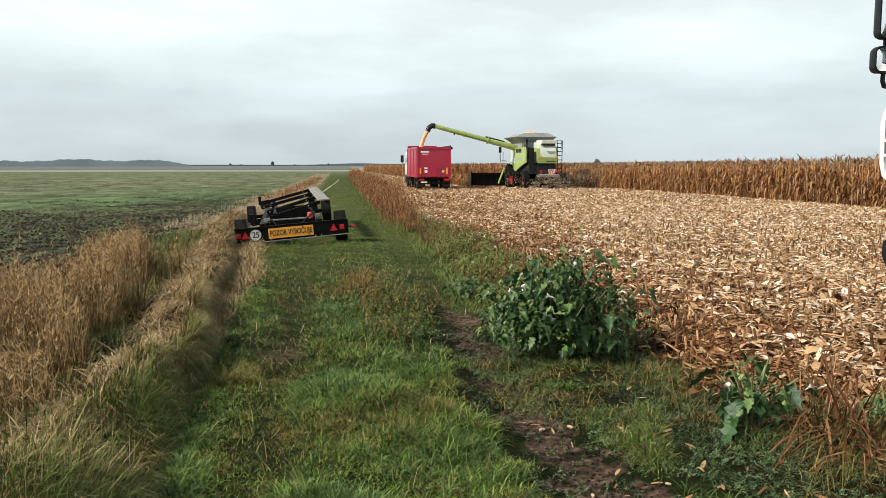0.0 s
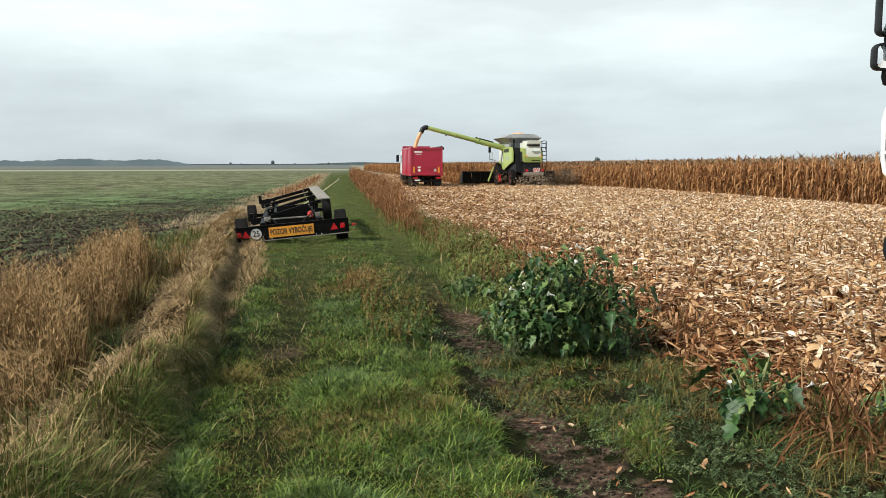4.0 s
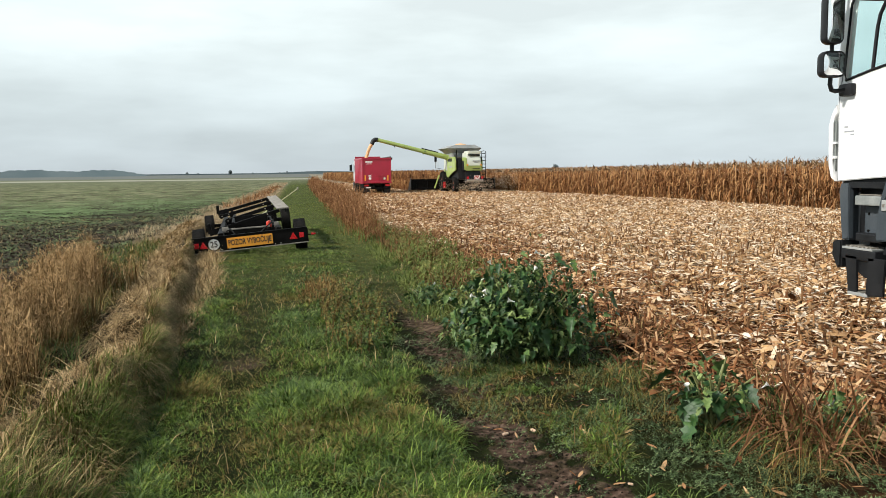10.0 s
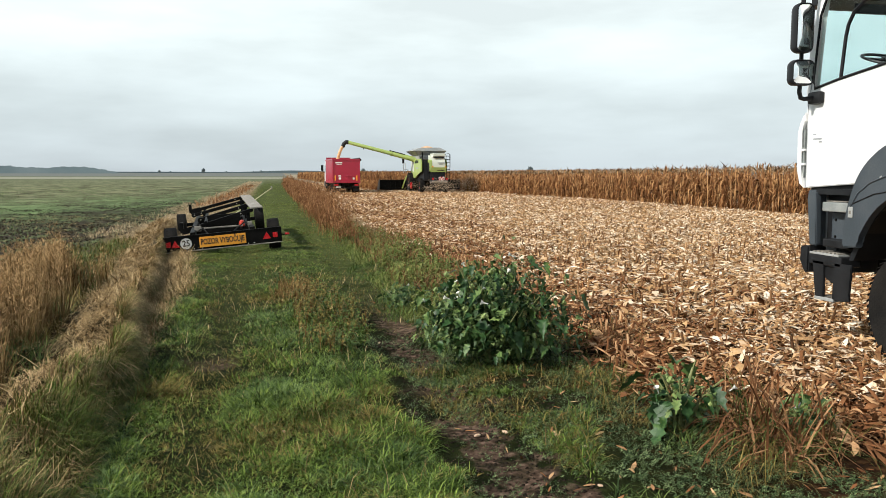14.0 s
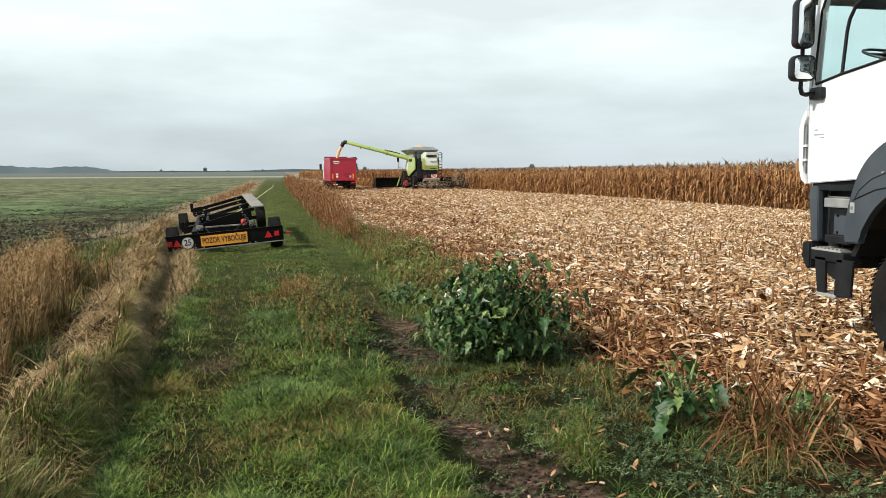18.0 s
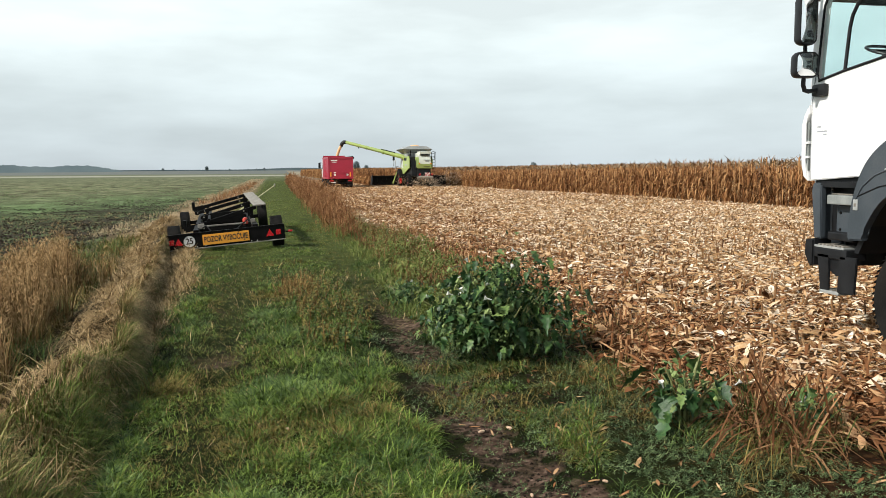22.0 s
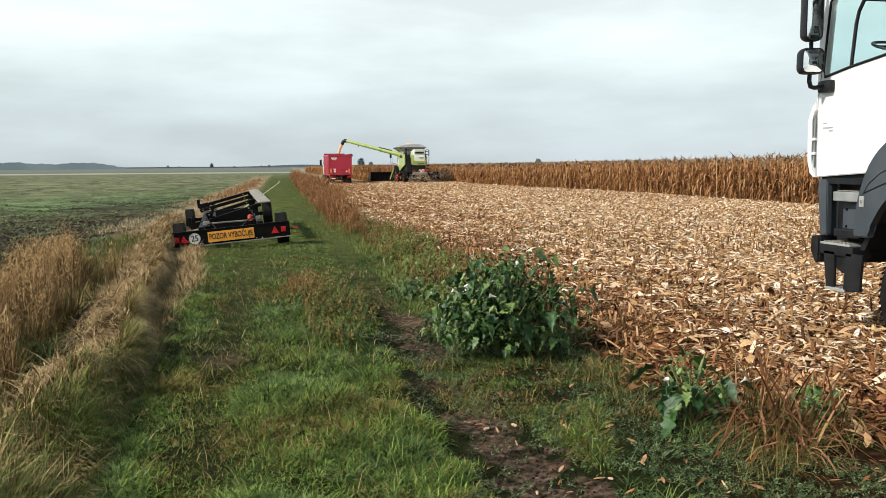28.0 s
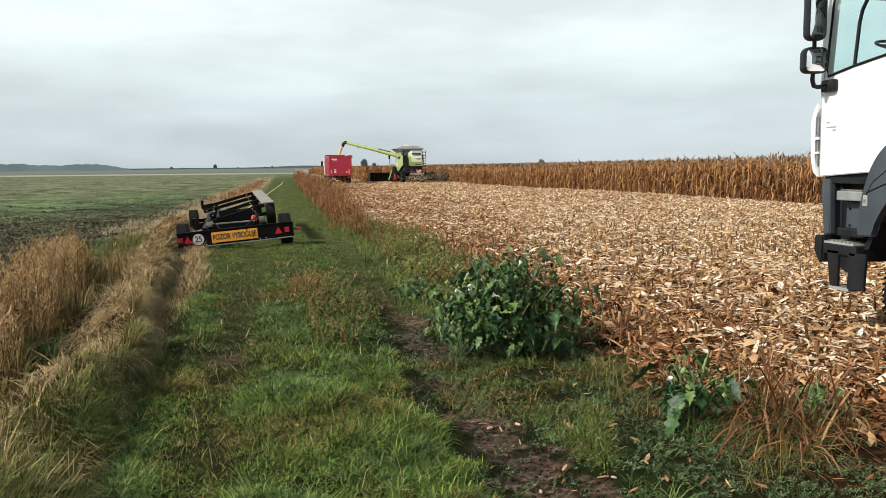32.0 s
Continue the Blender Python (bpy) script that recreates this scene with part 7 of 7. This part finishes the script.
    part("step_pocket", box(0.02, 0.2, 0.84, 1.20, 1.0, 1.08, 0.015), BLACK_PL, car)
    lower = part("lower_step", box(0.0, 0.22, 0.90, 1.36, 0.82, 0.92, 0.012), BLACK_PL, car)
    plate = part("step_tread", box(-0.005, 0.2, 0.93, 1.35, 0.92, 0.94, 0.004), TANK, lower, "perforated pale steel step tread")
    for k in range(7):
        part("tread_tooth", box(0.01, 0.18, 0.96 + k * 0.055, 0.985 + k * 0.055, 0.94, 0.952, 0.002), WORN, plate)
    part("step_apron", slab([(1.36, 0.84), (0.92, 0.84), (0.92, 0.68), (1.05, 0.66), (1.30, 0.78)], 0.02, 0.06, "x", 0.006), BLACK_PL, lower)
    for y0, y1, a0, a1 in ((1.31, 1.14, 1.25, 1.13), (0.99, 0.76, 1.01, 0.78)):
        part("step_strap", slab([(y0, 0.86), (y1, 0.86), (a1, 0.52), (a0, 0.50)], 0.0, 0.025, "x", 0.006), BLACK_PL, lower, "black rubber strap holding the bottom step")
    bottom = part("bottom_step", box(-0.005, 0.2, 0.98, 1.25, 0.485, 0.515, 0.006), TANK, car, "pale steel bottom step")
    for k in range(4):
        part("tread_tooth", box(0.01, 0.18, 1.01 + k * 0.06, 1.03 + k * 0.06, 0.515, 0.525, 0.002), WORN, bottom)
    # fender
    outer = [(0.87, 1.02), (0.86, 1.22), (0.82, 1.42), (0.72, 1.66), (0.57, 1.83), (0.34, 1.96), (0.0, 2.02), (-0.4, 1.96), (-0.75, 1.75), (-0.92, 1.4), (-0.95, 1.02)]
    inner = [(-0.82, 1.02), (-0.76, 1.16), (-0.55, 1.40), (-0.28, 1.50), (0.0, 1.53), (0.28, 1.50), (0.50, 1.36), (0.66, 1.14), (0.69, 1.03)]
    fender = part("fender", slab(curve_through(outer) + curve_through(inner), -0.02, 0.05, "x", 0.012), GREY_PL, car, "dark grey plastic front fender", smooth=True)
    part("fender_top", slab([(0.84, 1.03)] + outer[1:-1] + [(-0.92, 1.03), (-0.88, 1.4), (-0.72, 1.72), (-0.38, 1.92), (0, 1.98), (0.32, 1.92), (0.54, 1.79), (0.68, 1.62), (0.78, 1.4), (0.82, 1.2), (0.81, 1.03)], 0.05, 0.6, "x"), BLACK_PL, fender)
    part("fender_crease", pipe([(-0.022, a, b) for a, b in ((0.78, 1.40), (0.70, 1.52), (0.55, 1.62), (0.3, 1.70), (0.0, 1.72))], 0.008, seg=6), GREY_PL, fender)
    part("fender_crease", pipe([(-0.022, a, b) for a, b in ((0.78, 1.42), (0.5, 1.52), (0.25, 1.56), (0.0, 1.57))], 0.006, seg=6), BLACK_PL, fender)
    for y, z in ((0.42, 1.67), (-0.2, 1.8)):
        part("fender_screw", rod((-0.02, y, z), (-0.028, y, z), 0.012, seg=8), STEEL, fender)
    lamp = part("side_marker", box(-0.03, -0.016, 0.745, 0.805, 1.30, 1.40, 0.008), TANK, fender, "clear side marker lamp")
    part("marker_bulb", box(-0.034, -0.029, 0.762, 0.788, 1.335, 1.365, 0.002), WORN, lamp)
    part("wheel_arch", slab([(0.80, 0.9), (0.66, 1.16), (0.48, 1.37), (0.28, 1.50), (0, 1.54), (-0.6, 1.36), (-0.8, 0.9), (-0.86, 0.9), (-0.64, 1.42), (0, 1.60), (0.32, 1.56), (0.54, 1.42), (0.72, 1.2), (0.86, 0.9)], 0.05, 0.7), BLACK_PL, car)
    # running gear
    for s in (-1, 1):
        part("chassis_rail", box(W / 2 + s * 0.42 - 0.05, W / 2 + s * 0.42 + 0.05, -7.2, 1.4, 0.75, 1.05), BLACK, car)
    for y in (0.0, -1.9, -4.6, -5.95):
        part("axle", rod((0.3, y, 0.53), (W - 0.3, y, 0.53), 0.09), BLACK, car)
        wheel(car, 0.20, y + 0.03, 0.55, 0.55, 0.36, 0.30, BLACK_PL, -1, 64, 0.003)
        wheel(car, W - 0.21, y, 0.53, 0.53, 0.36, 0.30, BLACK_PL, 1, 30, 0.012)
    part("fuel_tank", box(0.05, 0.5, -3.8, -2.6, 0.6, 1.15, 0.06), STEEL, car)
    # tipping body behind the cab
    tub = part("tipping_body", slab([(-0.85, 1.3), (-7.2, 1.3), (-7.35, 2.9), (-0.8, 2.9)], 0.02, 0.09, "x", 0.01), WHITE, car, "plain white tipping body")
    part("body_side", slab([(-0.85, 1.3), (-7.2, 1.3), (-7.35, 2.9), (-0.8, 2.9)], W - 0.09, W - 0.02, "x", 0.01), WHITE, tub)
    part("body_front", box(0.09, W - 0.09, -0.9, -0.82, 1.3, 3.0, 0.01), WHITE, tub)
    part("body_back", box(0.09, W - 0.09, -7.28, -7.2, 1.3, 2.9, 0.01), WHITE, tub)
    part("body_floor", box(0.09, W - 0.09, -7.2, -0.9, 1.28, 1.36), WHITE, tub)


build_white_lorry()


# ---- thorn-apple plants and small things near the camera ----
def toothed_leaf(fold):
    """A broad toothed leaf of length 1 along +x, folded along its midrib and drooping at the tip."""
    edge = ((0.0, 0.015), (0.10, 0.12), (0.20, 0.29), (0.29, 0.17), (0.42, 0.32), (0.52, 0.15), (0.66, 0.21), (0.75, 0.08), (1.0, 0.0))
    v, t = [], []
    for x, y in edge:
        z = -0.45 * x * x + 0.05 * math.sin(9 * x)
        v += [(x, 0, z), (x, y, z + fold * y), (x, -y, z + fold * y)]
    for i in range(len(edge) - 1):
        a, b = 3 * i, 3 * i + 3
        t += [(a, b, b + 1), (a, b + 1, a + 1), (a, a + 2, b + 2), (a, b + 2, b)]
    return np.array(v), np.array(t)


def trumpet():
    bm = lathe([(0, 0.006), (0.03, 0.008), (0.06, 0.012), (0.085, 0.028), (0.095, 0.036), (0.088, 0.026), (0.06, 0.006)], 10)
    me = bpy.data.meshes.new("flower")
    bm.to_mesh(me)
    bm.free()
    me.materials.append(PETAL)
    return me


LEAF_MESHES = [raw_mesh("leaf", *toothed_leaf(f), LEAF) for f in (0.2, 0.5, 0.9)]
FLOWER_MESH = trumpet()


def pod_mesh():
    bm = bmesh.new()
    bmesh.ops.create_icosphere(bm, subdivisions=2, radius=0.02)
    for i, v in enumerate(bm.verts):
        v.co *= 1.35 if i % 2 else 1.0
    me = bpy.data.meshes.new("seed_pod")
    bm.to_mesh(me)
    bm.free()
    me.materials.append(POD)
    return me


POD_MESH = pod_mesh()


def thorn_apple(x, y, rx, ry, h, leaves, stems, flowers, pods, small, size, label):
    plant = thing("thorn_apple", pose(x, y, float(ground_z(x, y)) - 0.01), label, "weed plant", "thorn-apple plants")
    tips = []
    for i in range(stems):
        a = 2 * math.pi * i / stems + random.uniform(-0.4, 0.4)
        q = random.uniform(0.3, 0.78)
        tip = Vector((rx * q * math.cos(a), ry * q * math.sin(a), h * (0.95 - 0.6 * q * q) * random.uniform(0.7, 0.95)))
        fork = Vector((tip.x * 0.4, tip.y * 0.4, tip.z * random.uniform(0.4, 0.6)))
        bm = pipe([(0.03 * math.cos(a), 0.03 * math.sin(a), 0), fork * 0.6, fork], 0.011, seg=6)
        tips.append((fork, tip))
        pipe([fork, fork.lerp(tip, 0.5) + Vector((0, 0, 0.03)), tip], 0.006, bm=bm, seg=5)
        for _ in range(2):
            b = random.uniform(0, 6.28)
            t2 = fork + Vector((0.3 * rx * math.cos(b), 0.3 * ry * math.sin(b), random.uniform(0.1, 0.3) * h))
            pipe([fork, fork.lerp(t2, 0.5) + Vector((0, 0, 0.02)), t2], 0.005, bm=bm, seg=5)
            tips.append((fork, t2))
        part("stem", bm, STEM, plant)

    def place_on_shell(lo=0.55):
        a, q = random.uniform(0, 6.28), random.random() ** 0.5
        k = random.uniform(lo, 1.0) * (0.85 + 0.10 * math.sin(3 * a + x) + 0.12 * math.sin(7 * a + 2 * y))
        return Vector((rx * q * math.cos(a) * k, ry * q * math.sin(a) * k, max(0.06, h * (0.18 + 0.82 * math.sqrt(max(0, 1 - q * q))) * min(k, 0.97) * random.uniform(0.75, 1.0) * (1.01 + 0.08 * math.sin(5.2 * q * math.cos(a) + 0.6) + 0.06 * math.sin(9.0 * q * math.sin(a - 0.5)))))), a
    outer = []
    for i in range(leaves):
        if i % 3 == 0 and tips:
            f, t = random.choice(tips)
            p = f.lerp(t, random.uniform(0.3, 1.0)) + Vector((random.gauss(0, 0.03), random.gauss(0, 0.03), random.gauss(0, 0.03)))
            a = random.uniform(0, 6.28)
        else:
            p, a = place_on_shell(0.7)
            if p.z > 0.4 * h:
                outer.append((p.copy(), a))
        p.z = max(p.z, 0.05)
        ob = hang("leaf", random.choice(LEAF_MESHES), plant)
        s = size * random.choice((0.4, 0.5, 0.6, 0.75, 0.9, 1.25)) * random.uniform(0.85, 1.15)
        ob.matrix_local = Matrix.Translation(p) @ Matrix.Rotation(a + random.gauss(0, 0.7), 4, "Z") @ Matrix.Rotation(random.uniform(-0.2, 1.25), 4, "Y") @ Matrix.Rotation(random.gauss(0, 0.4), 4, "X") @ Matrix.Scale(s, 4)
    for i in range(flowers):
        p, a = outer[(i * 37) % len(outer)]
        ob = hang("flower", FLOWER_MESH, plant, "white trumpet flower")
        ob.matrix_local = Matrix.Translation(p * 1.02) @ Matrix.Rotation(random.choice((0.2, 2.9)) + random.gauss(0, 0.4), 4, "Z") @ Matrix.Rotation(random.uniform(-1.1, -0.2), 4, "Y") @ Matrix.Scale(random.uniform(0.5, 0.7), 4)
    for i in range(pods):
        p, a = place_on_shell(0.8)
        ob = hang("seed_pod", POD_MESH, plant, "spiny green seed pod")
        ob.matrix_local = Matrix.Translation(p)
    if small:
        P = np.array([place_on_shell(0.3)[0] for _ in range(small)])
        tv, tt = toothed_leaf(0.3)
        s = rng.uniform(0.025, 0.085, small)
        ob = hang("small_leaves", raw_mesh("small_leaves", *scatter(tv, tt, turn(rng.uniform(0, 6.28, small), rng.uniform(-0.6, 0.9, small), 0, s, s, s), P), LEAF_SMALL), plant)
        tagged(ob, kind="stuff")


def build_small_things():
    thorn_apple(1.93, 6.95, 0.95, 0.68, 1.17, 640, 18, 20, 30, 4200, 0.132, "large bushy thorn-apple plant with white trumpet flowers at the stubble edge")
    thorn_apple(2.60, 4.75, 0.40, 0.3, 0.60, 46, 8, 2, 4, 120, 0.165, "small thorn-apple plant with big toothed leaves beside the bare soil")
    thorn_apple(3.30, 4.42, 0.25, 0.22, 0.48, 30, 4, 1, 1, 60, 0.10, "small straggly thorn-apple plant among rust-brown grass")
    thorn_apple(1.62, 10.2, 0.35, 0.6, 0.36, 60, 5, 1, 0, 500, 0.075, "low leafy green weed beside the track")
    # bits of cob on the bare soil and grass
    bm = lathe([(-0.05, 0.004), (-0.045, 0.016), (-0.02, 0.023), (0.02, 0.022), (0.045, 0.015), (0.05, 0.003)], 10)
    me = bpy.data.meshes.new("maize_cob")
    bm.to_mesh(me)
    bm.free()
    me.materials.append(COB)
    for x, y, s, az in ((1.31, 5.07, 0.6, 0.4), (1.50, 5.07, 0.62, 2.0), (0.05, 5.28, 0.5, 1.0), (1.86, 4.55, 0.5, 0.2), (1.32, 4.02, 0.5, 1.4), (1.72, 3.98, 0.4, 2.4), (1.05, 8.1, 0.5, 1.0)):
        ob = new("maize_cob", me)
        ob.matrix_world = pose(x, y, float(ground_z(x, y)) + 0.012, 0, 0, math.degrees(az)) @ Matrix.Scale(s * 0.8, 4)
        tagged(ob, "short pale bare maize cob lying on the soil", "maize cob", "cobs on the ground")

    # large crumpled husks on the litter
    for x, y, s in ((5.43, 8.35, 0.22), (4.55, 8.6, 0.16), (4.9, 7.5, 0.15), (5.6, 10.2, 0.2), (4.2, 9.4, 0.14), (6.3, 9.3, 0.17), (3.95, 6.9, 0.12), (6.9, 11.5, 0.2), (5.0, 12.0, 0.18), (7.6, 13.5, 0.2)):
        strips = []
        for k in range(6):
            tv, tt = litter_piece(random.choice((0.4, 0.7, 1.0)), random.uniform(-0.5, 0.5))
            L = s * random.uniform(0.7, 1.1)
            strips.append(scatter(tv + (0.4, 0, 0), tt, turn([random.gauss(0, 0.6)], random.uniform(-0.7, 0.1), random.gauss(0, 0.3), L, L * random.uniform(0.25, 0.45), L * 0.8), np.array([(0.0, 0.0, 0.0)])))
        ob = new("maize_husk", raw_mesh("maize_husk", *join(*strips), PALE_HUSK))
        ob.matrix_world = pose(x, y, float(ground_z(x, y)) + 0.06, 0, 0, random.uniform(0, 360))
        tagged(ob, "large pale crumpled maize husk lying on the litter", "maize husk", "husks on the stubble")


build_small_things()


# ---- what moves ----
def motions():
    times = [0.5 * i for i in range(65)]

    def way(t):
        return 1.18 * t - 0.0035 * t * t

    def drive(at, t, drift):
        y = at[1] + way(t)
        return pose(at[0] - drift * way(t), y, float(dip(y)), 0, 0, 1.4)
    walk(tipper, [(t, drive(TIPPER_AT, t, 0.017)) for t in range(0, 33, 4)])
    walk(combine, [(t, drive(COMBINE_AT, t, 0.013)) for t in range(0, 33, 4)])
    for ob in tipper_wheels:
        at = ob.location.copy()
        walk(ob, [(t, Matrix.Translation(at) @ Matrix.Rotation(-way(t) / 0.52, 4, "X")) for t in times])
    for ob, r in combine_wheels:
        at = ob.location.copy()
        walk(ob, [(t, Matrix.Translation(at) @ Matrix.Rotation(-way(t) / r, 4, "X")) for t in times])
    for i, (ob, x, y, z, speed) in enumerate(chaff):
        walk(ob, [(t, pose(x, y, z) @ Matrix.Rotation(speed * t + i, 4, "X")) for t in times])
    # the unloading auger swings a little forward on its pivot
    pivot = Matrix.Translation((-1.2, 4.3, 0))
    walk(unloading_auger, [(t, pivot @ Matrix.Rotation(-radians(a), 4, "Z") @ pivot.inverted()) for t, a in ((0.0, 0.0), (7.0, 1.0), (10.5, 4.0), (14.0, 15.0), (19.0, 22.0), (24.0, 27.0), (28.0, 28.0), (32.0, 28.0))])
    for i, ob in enumerate(uncut):
        p = ob.location.copy()
        # the header's snapping rolls stand 8.9 m ahead of the harvester's back
        t0 = max(0.0, min((t for t in times if COMBINE_AT[1] + way(t) + 8.9 > p.y), default=40.0))
        rows = [(0.0, 0.0)] + [(t, z) for t, z in ((t0 - 0.05, 0.0), (t0 + 0.2, 0.0), (t0 + 1.1, -2.9), (t0 + 1.5, -2.9)) if 0 < t < 32] + [(32.0, -2.9 if t0 + 1.1 < 32 else 0.0)]
        walk(ob, [(t, pose(p.x, p.y, p.z + z)) for t, z in rows])


motions()
